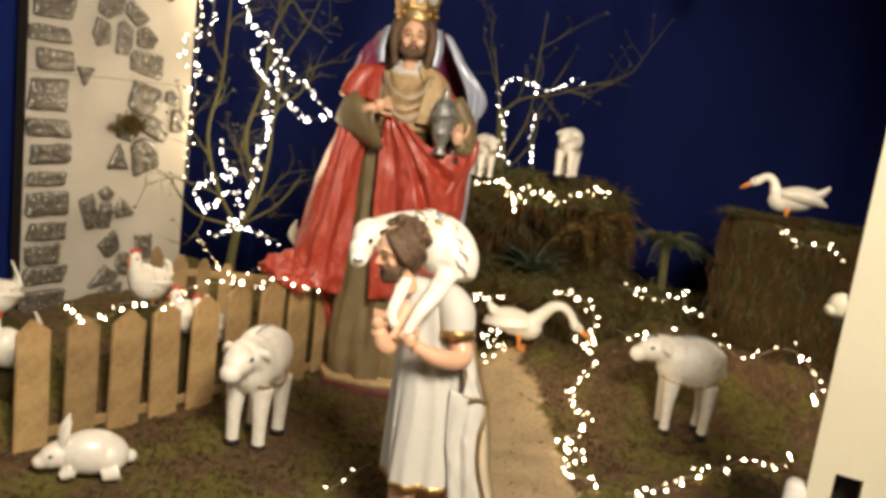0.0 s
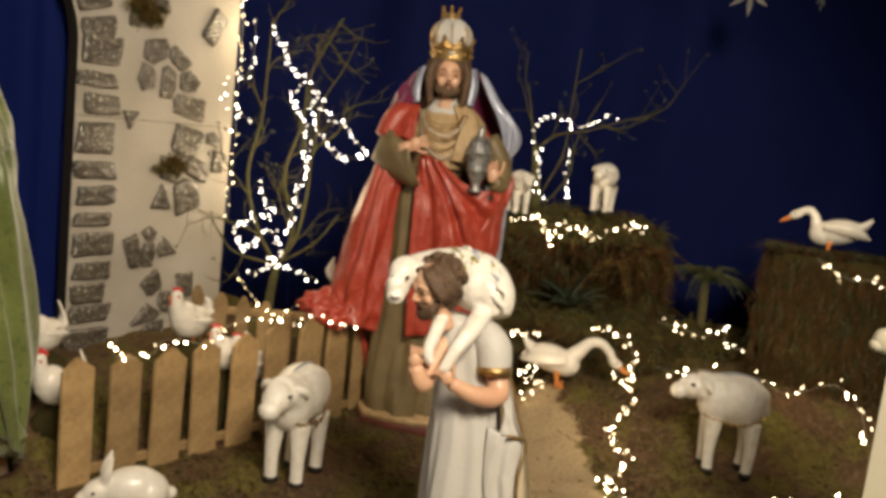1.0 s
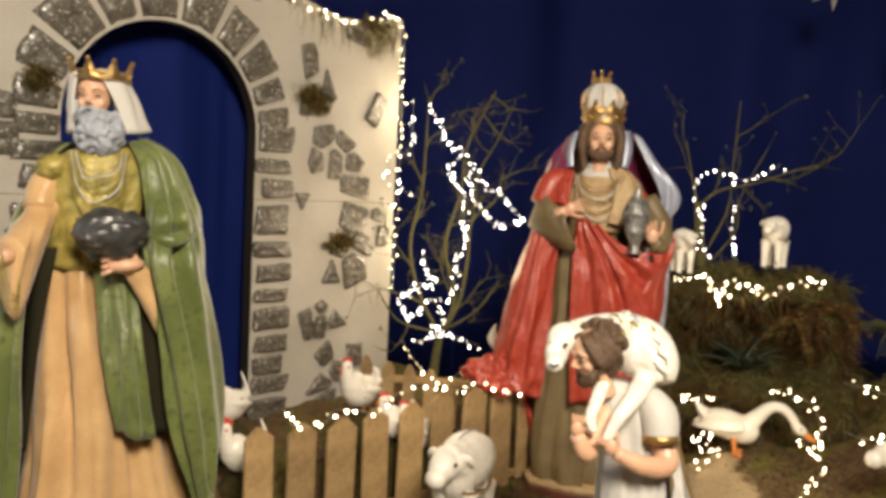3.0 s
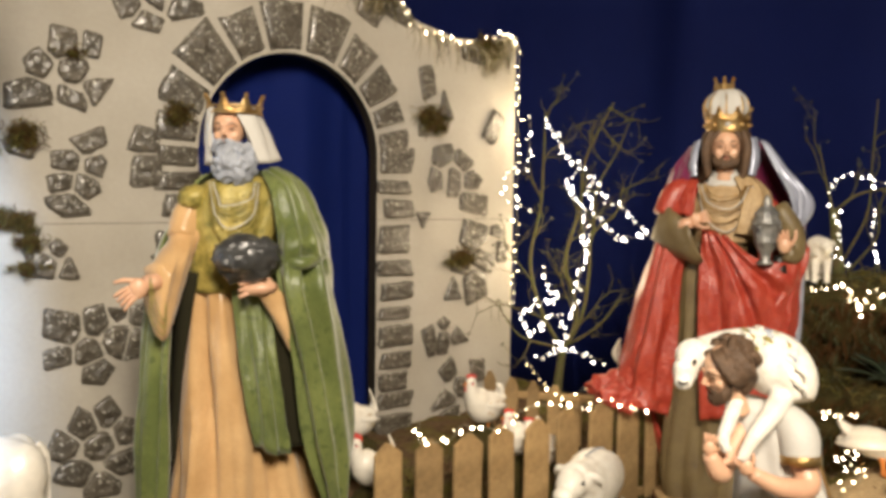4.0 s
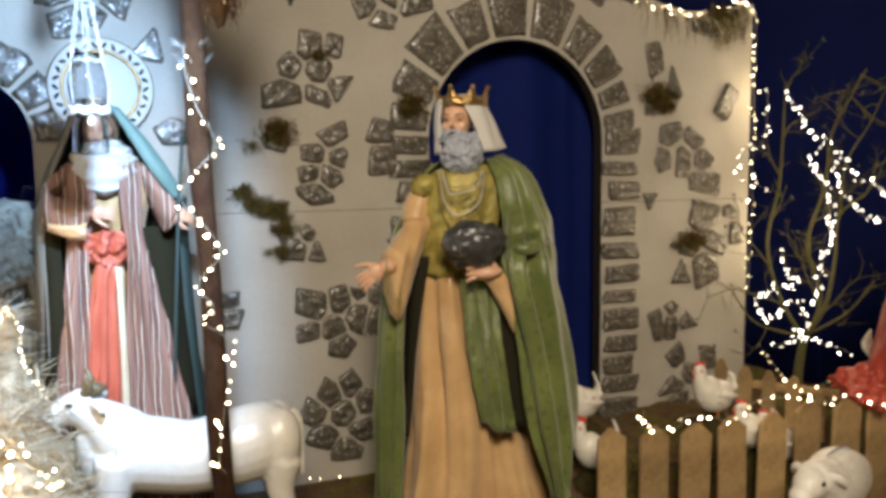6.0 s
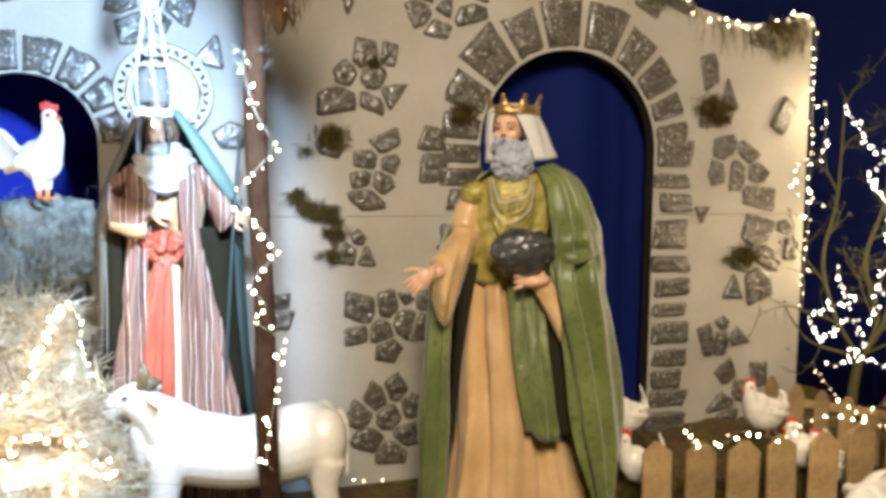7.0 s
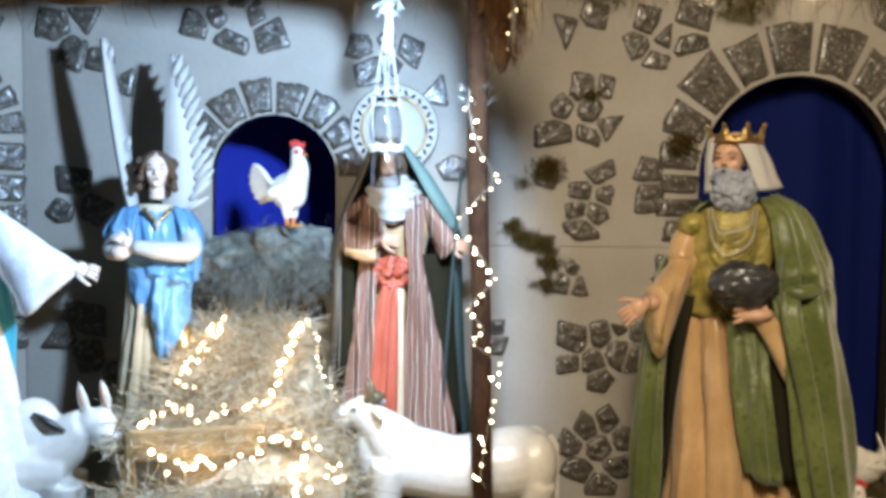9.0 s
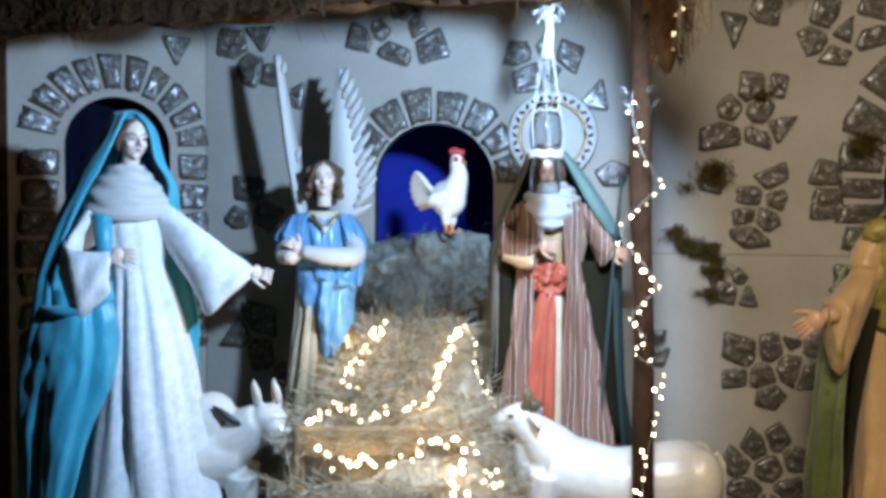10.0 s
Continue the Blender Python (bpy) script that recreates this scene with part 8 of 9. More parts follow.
def build_lantern():
    """White knotted cord holding a clear glass jar."""
    top = round_eye(65, 2.2)
    lantern = empty("hanging_lantern", top, "clear glass jar hung in white knotted cord", "lantern")
    x = 0.062
    bm = bmesh.new()
    tube(bm, [(x, 0, 2.0), (x - 0.002, 0, 1.8), (x + 0.004, 0, 1.70), (x, 0, 1.62)], [0.007, 0.008, 0.012, 0.016], 0, 8, 4)
    for k in range(3):
        ball(bm, (x + 0.004 * math.sin(k * 2), 0, 1.78 - 0.02 * k), (0.016, 0.015, 0.014), 0, seg=10, rough=0.3)
    for k in range(9):
        a = 6.28 * k / 9
        tube(bm, [(x, 0, 1.77), (x + 0.03 * math.cos(a), 0.03 * math.sin(a), 1.765 + 0.012 * math.sin(k)), (x + 0.045 * math.cos(a), 0.045 * math.sin(a), 1.745)], 0.0025, 0, 6, 3)
    part("rope", bm, "rope", lantern)
    for k in range(6):
        a = 6.28 * k / 6 + 0.3
        bm = bmesh.new()
        path = [(x, 0, 1.735), (x + 0.014 * math.cos(a), 0.014 * math.sin(a), 1.65), (x + 0.030 * math.cos(a), 0.030 * math.sin(a), 1.55), (x + 0.043 * math.cos(a + 0.15), 0.043 * math.sin(a + 0.15), 1.47), (x + 0.050 * math.cos(a + 0.3), 0.050 * math.sin(a + 0.3), 1.41), (x + 0.046 * math.cos(a + 0.4), 0.046 * math.sin(a + 0.4), 1.355)]
        tube(bm, path, 0.001, 0, 6, 4)
        part("cord", bm, "rope", lantern)
    for z, r, thick in ((1.352, 0.047, 0.005), (1.342, 0.046, 0.005), (1.47, 0.036, 0.002)):
        bm = bmesh.new()
        tube(bm, [(x + r * math.cos(t), r * math.sin(t), z + 0.003 * math.sin(8 * t)) for t in np.linspace(0, 6.283, 33)], thick, 0, 8, 1)
        part("knotted_ring", bm, "rope", lantern)
    for name, outer in (("globe", [(1.352, 0.030), (1.358, 0.040), (1.38, 0.046), (1.41, 0.0485), (1.44, 0.045), (1.462, 0.036), (1.475, 0.030), (1.49, 0.031)]), ("jar", [(1.236, 0.015), (1.238, 0.038), (1.245, 0.043), (1.28, 0.044), (1.315, 0.043), (1.33, 0.038), (1.338, 0.038)])):
        bm = bmesh.new()
        prof = outer + [(z, r - 0.003) for z, r in outer[::-1][:-1]] + [(outer[1][0] + 0.004, 0.01)]
        loft(bm, [[(x + r * math.cos(a), r * math.sin(a), z) for a in (2 * math.pi * i / 32 for i in range(32))] for z, r in prof])
        part(name, bm, "glass", lantern, "clear glass " + name)
    for k in range(7):
        a = 6.28 * k / 7
        bm = bmesh.new()
        tube(bm, [(x, 0, 1.735), (x + 0.02 * math.cos(a), 0.02 * math.sin(a), 1.738), (x + 0.034 * math.cos(a), 0.034 * math.sin(a), 1.72 + 0.01 * math.sin(k))], [0.003, 0.0022, 0.0012], 0, 6, 3)
        part("tassel", bm, "rope", lantern)


def build_wall_things():
    # patterned plate behind the man's head
    plate = empty("wall_plate", WALL @ Matrix.Translation((-0.018, -0.03, 1.468)), "round white plate with a patterned gilt rim on the wall", "plate")
    bm = bmesh.new()
    loft(bm, [[(r * math.cos(a), y, r * math.sin(a)) for a in (2 * math.pi * i / 48 for i in range(48))] for r, y in ((0.03, 0.022), (0.16, 0.022), (0.163, 0.0), (0.16, -0.006), (0.118, 0.008), (0.112, 0.014), (0.02, 0.014))])
    part("dish", bm, "white", plate)
    for r in (0.119, 0.159):
        bm = bmesh.new()
        tube(bm, [(r * math.cos(t), 0.0, r * math.sin(t)) for t in np.linspace(0, 6.2832, 49)], 0.0055, 0, 6, 1)
        part("rim_ring", bm, "gold", plate)
    for k in range(30):
        a = 2 * math.pi * k / 30
        bm = bmesh.new()
        ball(bm, (0, 0, 0), (0.013, 0.003, 0.006), 0, (0, 0, 0), 8)
        part("rim_ornament", bm, "darkwood", plate, m=pose(0.139 * math.cos(a), -0.001, 0.139 * math.sin(a), 0, -math.degrees(a) + (40 if k % 2 else -40), 0))
    # fleecy ledge under the window
    ledge = bmesh.new()
    for c, r in (((-0.60, -0.09, 0.98), (0.17, 0.10, 0.085)), ((-0.42, -0.10, 1.0), (0.17, 0.11, 0.10)), ((-0.33, -0.13, 1.02), (0.13, 0.10, 0.09)), ((-0.52, -0.11, 0.95), (0.16, 0.09, 0.06)), ((-0.34, -0.12, 0.95), (0.12, 0.09, 0.08)), ((-0.44, -0.19, 1.06), (0.06, 0.06, 0.05)), ((-0.66, -0.06, 0.955), (0.08, 0.06, 0.05))):
        lump(ledge, c, r, 0, 0.6, 30, 24)
    shelf = thing("fleece_ledge", melted(ledge, 0.012, 1), ["fur"], WALL, "lumpy grey fleece ledge under the small window", "ledge")
    items = []
    for c, n in (((-0.60, -0.14, 0.97), 300), ((-0.42, -0.17, 1.0), 420), ((-0.33, -0.19, 1.0), 260), ((-0.50, -0.17, 0.95), 320)):
        items += tuft(c, n * 3, 0.13, 0.0014, (0,), 0.7, (1.1, 0.55, 0.9))
    strands("fleece_nap", items, ["fur"], parent=shelf)
    # moss on the stones and along the top
    clumps = ((0.56, 1.335, 0.075, 260), (0.43, 1.115, 0.05, 160), (0.47, 1.075, 0.05, 170), (0.54, 1.055, 0.055, 200), (0.575, 0.985, 0.05, 160), (0.56, 0.90, 0.045, 120), (1.07, 1.435, 0.065, 240), (2.21, 1.50, 0.08, 300), (2.28, 1.46, 0.05, 120), (2.42, 0.865, 0.075, 280), (0.72, 1.61, 0.04, 60), (2.55, 1.86, 0.06, 160), (1.30, 1.96, 0.06, 150))
    for s, z, size, n in clumps:
        bm = bmesh.new()
        lump(bm, (0, 0.012, 0), (size * 0.42, 0.016, size * 0.30), 0, 0.9, 26, 30)
        clump = thing("moss_clump", bm, ["moss"], WALL @ Matrix.Translation((s, -0.03, z)), "dry olive moss clump stuck on the stones", "moss", "moss on the wall")
        spread = [(random.gauss(0, 0.75) * size, random.gauss(0, 0.45) * size) for _ in range(3)]
        more = [q for dx, dz in spread for q in tuft((dx, 0.004, dz), n // 3, size * 0.4, 0.0014, (0, 1), 0.7, (1.6, 0.25, 0.9))]
        strands("moss_strand", more + tuft((0, -0.004, 0), int(n * 1.6), size * 0.62, 0.0016, (0, 1, 1, 2, 2), 0.5, (1.55, 0.3, 1.15)), ["moss", "yellowmoss", "thatch"], parent=clump)
    items = []
    for _ in range(2400):
        s = random.choice((random.gauss(0.62, 0.09), random.gauss(0.75, 0.04), random.gauss(1.32, 0.05), random.gauss(1.28, 0.03), random.gauss(1.92, 0.05), random.uniform(0.4, 2.7), random.gauss(2.6, 0.05)))
        s = min(max(s, 0.38), 2.76)
        a = Vector((s, -0.02, top_at(s) - random.uniform(0, 0.03)))
        length = random.uniform(0.03, 0.16)
        items.append((a, a + Vector((random.gauss(0, 0.01), -0.02, -length * 0.5)), a + Vector((random.gauss(0, 0.02), -0.012, -length)), 0.0013, random.choice((0, 0, 1, 2))))
    strands("wall_top_moss", items, ["moss", "hay", "yellowmoss"], WALL, "thin moss hanging from the top of the wall", "moss")


# ---- hill, hedge, plants ----
def build_hill():
    hill = empty("moss_hill", round_eye(-6, 3.88), "dark mossy mound with dry grass and a flat top", "mound")
    bm = bmesh.new()
    for c, r in (((-0.06, -0.02, 0.745), (0.36, 0.27, 0.085)), ((0.22, -0.06, 0.755), (0.19, 0.24, 0.085)), ((-0.34, 0.0, 0.69), (0.18, 0.24, 0.10)), ((0.32, -0.10, 0.66), (0.12, 0.17, 0.12)), ((0.36, -0.02, 0.45), (0.10, 0.14, 0.2)), ((-0.02, 0.10, 0.40), (0.42, 0.20, 0.40)), ((-0.36, 0.0, 0.34), (0.16, 0.20, 0.36)), ((0.34, 0.06, 0.22), (0.2, 0.16, 0.28)), ((0.02, -0.14, 0.18), (0.52, 0.15, 0.22)), ((0.03, -0.26, 0.335), (0.17, 0.12, 0.095)), ((0.30, -0.12, 0.30), (0.20, 0.12, 0.12)), ((-0.14, -0.10, 0.62), (0.14, 0.14, 0.09)), ((0.68, -0.05, 0.14), (0.34, 0.18, 0.25)), ((1.02, -0.10, 0.10), (0.30, 0.18, 0.22))):
        lump(bm, c, r, 0, 0.28, 44, 14)
    bm = melted(bm, 0.018, 2)
    # strand colours carry the light: dark brown on shaded sides, yellow-green on the lit top
    items = furred(bm, 9500, 0.075, 0.0022, lambda p, n: random.choice((1, 1, 1, 0, 2)) if n.z < 0.35 else random.choice((4, 4, 0, 2)) if noise.noise((p.x * 9, p.y * 9, 2)) > -0.1 else random.choice((0, 1, 3)))
    part("mound", bm, "moss", hill)
    strands("dry_grass", items, ["moss", "thatch", "leaf", "bark", "yellowmoss"], parent=hill)
    # standing lambs far up on the hill
    copy = copy_thing(lamb, round_eye(-7.7, 3.75, 0.85, 75) @ Matrix.Scale(0.62, 4))
    copy.scale = (0.62, 0.62, 0.62)
    tagged(copy, "small white lamb figurine standing on the mossy mound")
    copy = copy_thing(lamb, round_eye(-2.0, 3.72, 0.80, 110))
    copy.scale = (0.55, 0.55, 0.55)
    tagged(copy, "small white lamb figurine lit by fairy lights on the mound")


def build_hedge():
    m = round_eye(-21.5, 3.80) @ Matrix.Diagonal((1.1, 1.1, 0.962, 1))
    hedge = empty("moss_block", m, "tall block covered in brown dry moss", "block")
    bm = bmesh.new()
    rings = []
    for z in np.linspace(-0.02, 0.835, 14):
        rings.append([(0.22 + (0.36 + 0.02 * noise.noise((a * 2, z * 7, 1))) * (abs(math.cos(a)) ** 0.4) * (1 if math.cos(a) > 0 else -1), (0.17 + 0.03 * noise.noise((a * 3, z * 8, 5))) * (abs(math.sin(a)) ** 0.4) * (1 if math.sin(a) > 0 else -1), z + (0.02 * noise.noise((a * 2, 3, 3)) if z > 0.8 else 0)) for a in np.linspace(0, 6.283, 49)[:-1]])
    loft(bm, rings)
    part("core", bm, "moss", hedge)
    items = []
    for _ in range(4200):
        x, z = random.uniform(-0.17, 0.60), random.uniform(0.0, 0.84)
        a = Vector((x, -0.205 + random.uniform(-0.01, 0.02), z))
        items.append((a, a + Vector((random.gauss(0, 0.01), -0.018, -0.02)), a + Vector((random.gauss(0, 0.018), -0.012, -random.uniform(0.03, 0.10))), 0.0016, random.choices((0, 1, 2), (3, 4, 1))[0]))
    for _ in range(900):
        x = random.uniform(-0.16, 0.58)
        a = Vector((x, random.uniform(-0.18, 0.05), 0.835))
        items.append((a, a + Vector((random.gauss(0, 0.02), -0.01, 0.025)), a + Vector((random.gauss(0, 0.04), -0.025, random.uniform(-0.02, 0.045))), 0.0019, random.choice((0, 1, 2))))
    for _ in range(700):
        a = Vector((-0.145 + random.uniform(-0.01, 0.01), random.uniform(-0.17, 0.12), random.uniform(0, 0.84)))
        items.append((a, a + Vector((-0.015, 0, -0.01)), a + Vector((-0.012, random.gauss(0, 0.02), -0.06)), 0.0016, random.choice((0, 1, 1))))
    strands("dry_moss", items, ["moss", "thatch", "leaf"], parent=hedge)


def leaf_blade(length, width, curl, seed):
    rnd = random.Random(seed)
    bm = bmesh.new()
    rings = []
    for u in np.linspace(0, 1, 8):
        w = width * (math.sin(math.pi * min(0.12 + 0.88 * u, 1.0)) ** 0.8) + 0.001
        x, z = length * u, curl * length * u * (1 - 0.55 * u)
        rings.append([(x, -w, z + w * 0.35), (x, 0, z - 0.002), (x, w, z + w * 0.35), (x, 0, z + 0.004)])
    loft(bm, rings)
    return bm


def build_plants():
    agave = empty("agave_plant", round_eye(-6.3, 3.60, 0.415), "dark green rosette plant with stiff pointed leaves", "plant")
    for k in range(18):
        a = 360 * k / 18 + random.uniform(-8, 8)
        part("leaf", leaf_blade(random.uniform(0.14, 0.21), 0.020, random.uniform(0.2, 0.9), k), "agave", agave, m=pose(0.0, 0, 0.02, 0, -random.uniform(-4, 38), a))
    palm = empty("palm_plant", round_eye(-15.3, 3.85, 0.0), "small dark palm with drooping fronds and a pale stem", "plant")
    bm = bmesh.new()
    tube(bm, [(0, 0, 0.0), (0.01, 0, 0.3), (0, 0, 0.62)], [0.03, 0.022, 0.02], 0, 10, 4)
    part("trunk", bm, "bark", palm)
    for k in range(14):
        a = 360 * k / 14 + random.uniform(-10, 10)
        items = []
        for j in range(16):
            u = j / 15
            p = Vector((0.20 * u, 0, 0.10 * u - 0.16 * u * u))
            for sy in (-1, 1):
                items.append((p, p + Vector((0.015, sy * 0.022, 0.0)), p + Vector((0.03, sy * 0.045 * (1 - 0.5 * u), -0.025)), 0.0022, 0))
        items.append(((0, 0, 0), (0.1, 0, 0.01), (0.2, 0, -0.06), 0.003, 0))
        frond = strands("frond", items, ["leaf"], parent=palm)
        frond.matrix_local = pose(0, 0, 0.62, 0, random.uniform(-25, 10), a)


def build_fern(m, count, label):
    """Drooping fronds from one crown."""
    fern = empty("fern", m, label, "plant", "ferns on the mound")
    for k in range(count):
        a = 200 + 200 * k / count + random.uniform(-12, 12)
        items = []
        for j in range(13):
            u = j / 12
            p = Vector((0.17 * u, 0, 0.06 * u - 0.16 * u * u))
            for sy in (-1, 1):
                items.append((p, p + Vector((0.008, sy * 0.016, 0.002)), p + Vector((0.014, sy * 0.034 * (1.05 - u), -0.012)), 0.0026, random.choice((0, 0, 1))))
        items.append(((0, 0, 0), (0.085, 0, 0.0), (0.17, 0, -0.10), 0.003, 0))
        frond = strands("frond", items, ["thatch", "yellowmoss"], parent=fern)
        frond.matrix_local = pose(0, 0, 0, 0, random.uniform(-30, 25), a)


def branch(bm, twigs, p, d, length, r, depth, rnd, bend=0.35):
    """One limb that bends and forks; the finest go into the list of twigs."""
    pts, q = [p], Vector(p)
    d = Vector(d).normalized()
    n = 4
    for _ in range(n):
        d = (d + Vector((rnd.gauss(0, bend), rnd.gauss(0, bend * 0.7), rnd.gauss(0.04, bend))) * 0.5).normalized()
        q = q + d * length / n
        pts.append(q.copy())
    if depth > 0 and r > 0.0026:
        tube(bm, pts, [r * (1 - 0.5 * i / n) for i in range(n + 1)], 0, 7, 2)
    else:
        twigs.append((pts[0], pts[2], pts[4], r, 0))
        return
    for i in range(1, n + 1):
        for _ in range(2 if i == n else 1):
            e = (d + Vector((rnd.gauss(0, 0.8), rnd.gauss(0, 0.6), rnd.gauss(0.15, 0.7)))).normalized()
            branch(bm, twigs, pts[i], e, length * rnd.uniform(0.45, 0.75), r * rnd.uniform(0.38, 0.6), depth - 1, rnd, bend)


def build_tree(name, m, start, limbs, seed, label, depth=2):
    rnd = random.Random(seed)
    tree = empty(name, m, label, "tree", "bare trees of the crib")
    trunk = bmesh.new()
    tube(trunk, start, [0.026, 0.022, 0.018][: len(start)], 0, 10, 4)
    part("trunk", trunk, "bark", tree)
    twigs = []
    for pts, r in limbs:
        bm = bmesh.new()
        line = [Vector(p) for p in spline(pts, 5)]
        tube(bm, pts, [0.75 * r * (1 - 0.6 * i / (len(pts) - 1)) for i in range(len(pts))], 0, 8, 5)
        for i in range(4, len(line), 4):
            d = (line[i] - line[i - 1]).normalized()
            e = (d + Vector((rnd.gauss(0, 0.9), rnd.gauss(0, 0.5), rnd.gauss(0.1, 0.7)))).normalized()
            branch(bm, twigs, line[i], e, rnd.uniform(0.10, 0.24), r * 0.36, depth, rnd)
        part("limb", bm, "bark", tree)
    strands("twig", twigs, ["bark"], parent=tree)
    items = []
    for t in rnd.sample(twigs, min(len(twigs), 90)):
        c = Vector(t[2])
        for _ in range(2):
            d = Vector((rnd.gauss(0, 1), rnd.gauss(0, 1), rnd.gauss(0, 1))).normalized() * 0.016
            items.append((c, c + d * 0.5, c + d, 0.0035, rnd.choice((0, 1))))
    strands("bud", items, ["leaf", "moss"], parent=tree)


build_stable()
M["glass"] = bpy.data.materials.new("clear_glass")
M["glass"].use_nodes = True
_g = M["glass"].node_tree.nodes["Principled BSDF"]
_g.inputs["Transmission Weight"].default_value, _g.inputs["Roughness"].default_value, _g.inputs["IOR"].default_value = 1.0, 0.03, 1.45
build_manger()
build_lantern()
build_wall_things()
build_hill()
build_hedge()
build_plants()
build_fern(round_eye(-6, 3.88) @ Matrix.Translation((0.33, -0.26, 0.72)), 9, "brown dead fern drooping over the mossy mound")
build_fern(round_eye(-6, 3.88) @ Matrix.Translation((0.20, -0.30, 0.66)), 7, "small brown fern in the side of the mound")
build_tree("bare_tree", round_eye(13, 3.72), [(-0.10, 0, 0.0), (-0.12, 0.0, 0.25), (-0.10, 0, 0.46)], [
    ([(-0.10, 0, 0.44), (-0.20, -0.02, 0.62), (-0.26, 0, 0.85), (-0.22, 0.02, 1.1), (-0.21, 0, 1.30), (-0.205, 0, 1.54)], 0.014),
    ([(-0.10, 0, 0.44), (-0.02, -0.02, 0.60), (0.01, 0, 0.80), (0.02, 0.0, 0.98), (0.12, -0.02, 1.08), (0.15, 0, 1.2)], 0.014),
    ([(-0.11, 0, 0.40), (-0.04, 0.03, 0.62), (-0.10, 0.02, 0.85), (-0.04, 0.03, 1.10), (-0.02, 0.0, 1.32), (0.06, 0, 1.50), (0.10, 0, 1.58)], 0.014),
    ([(0.02, 0, 0.98), (0.04, 0.02, 1.2), (0.12, 0.0, 1.36), (0.19, 0, 1.54)], 0.008),
    ([(-0.10, 0, 0.45), (-0.28, -0.05, 0.50), (-0.36, -0.05, 0.58)], 0.009),
    ([(-0.09, 0, 0.46), (0.05, -0.03, 0.56), (0.13, -0.02, 0.66), (0.16, 0, 0.70)], 0.009)], 5, "bare lichened tree hung with fairy lights", 2)
build_tree("bare_tree", round_eye(-7, 3.85, 0.0), [(-0.24, 0, 0.72), (-0.27, 0.0, 0.95), (-0.29, 0, 1.12)], [
    ([(-0.29, 0, 1.10), (-0.20, 0, 1.18), (-0.05, 0, 1.22), (0.10, 0, 1.28), (0.20, 0, 1.31)], 0.009),
    ([(-0.29, 0, 1.10), (-0.33, 0, 1.26), (-0.36, 0, 1.40)], 0.008),
    ([(-0.24, 0, 0.90), (-0.16, 0.02, 1.10), (-0.15, 0, 1.32), (-0.14, 0, 1.58)], 0.008),
    ([(-0.22, 0, 0.85), (-0.12, 0.02, 1.0), (-0.11, 0, 1.15), (-0.02, 0, 1.36)], 0.007),
    ([(-0.05, 0, 1.26), (0.08, 0.0, 1.24), (0.2, 0, 1.30)], 0.005)], 9, "small bare shrub on the mossy mound with fairy lights", 2)


# ---- painted column at the edge of the stage, and the stars ----
def build_column():
    col = empty("painted_column", round_eye(-27, 2.0), "cream painted board column with a small dark opening", "column")
    bm = bmesh.new()
    for x0, x1, z0, z1 in ((0.0, 0.052, -0.02, 1.22), (0.052, 0.11, -0.02, 0.24), (0.052, 0.11, 0.41, 1.22), (0.11, 0.22, -0.02, 1.22)):
        for y in (0.0, 0.10):
            bm.faces.new([bm.verts.new(v) for v in ((x0, y, z0), (x1, y, z0), (x1, y, z1), (x0, y, z1))])
    for p, q in (((0.0, -0.02), (0.0, 1.22)), ((0.22, -0.02), (0.22, 1.22)), ((0.0, 1.22), (0.22, 1.22)), ((0.052, 0.24), (0.052, 0.41)), ((0.11, 0.24), (0.11, 0.41)), ((0.052, 0.41), (0.11, 0.41)), ((0.052, 0.24), (0.11, 0.24))):
        bm.faces.new([bm.verts.new(v) for v in ((p[0], 0, p[1]), (q[0], 0, q[1]), (q[0], 0.1, q[1]), (p[0], 0.1, p[1]))])
    bmesh.ops.remove_doubles(bm, verts=bm.verts, dist=0.0005)
    part("shaft", bm, "cream", col, smooth=False)
    bm = bmesh.new()
    box(bm, (0.081, 0.085, 0.33), (0.06, 0.01, 0.2))
    part("opening_back", bm, "dark", col)
    bm = bmesh.new()
    ball(bm, (-0.012, 0.02, 0.79), (0.028, 0.02, 0.03), 0, (0, 25, 0), 16, 0.15)
    ball(bm, (-0.03, 0.015, 0.778), (0.016, 0.014, 0.014), 0, (0, 20, 0), 12)
    part("bracket", bm, "cream", col)
    bm = bmesh.new()
    box(bm, (-0.02, 0.02, 0.17), (0.05, 0.06, 0.38), m=Matrix.Rotation(radians(0), 4, "Y"), bevel=0.012)
    part("foot", bm, "white", col)


def build_star(m, r, label):
    star = empty("hanging_star", m, label, "star", "hanging stars")
    for k in range(6):
        rr = r * (1.0, 0.92, 0.82, 0.95, 0.98, 0.9)[k]
        w = 0.11 * r
        bm = bmesh.new()
        loft(bm, [[(w * 0.8, 0, 0), (0, -w * 0.6, 0), (-w * 0.8, 0, 0), (0, w * 0.6, 0)], [(w, 0, rr * 0.55), (0, -w * 0.5, rr * 0.5), (-w * 0.9, 0, rr * 0.6), (0, w * 0.5, rr * 0.55)], [(0.002, 0, rr), (0, -0.002, rr), (-0.002, 0, rr), (0, 0.002, rr)]])
        part("ray", bm, "silverleaf", star, m=pose(0, 0, 0, 0, 60 * k + (0, -6, 8, 2, -5, 7)[k], 0), smooth=False)
    bm = bmesh.new()
    tube(bm, [(0, 0, r), (0, 0, r + 1.2)], 0.0012, 0, 5, 1)
    part("thread", bm, "wire", star)


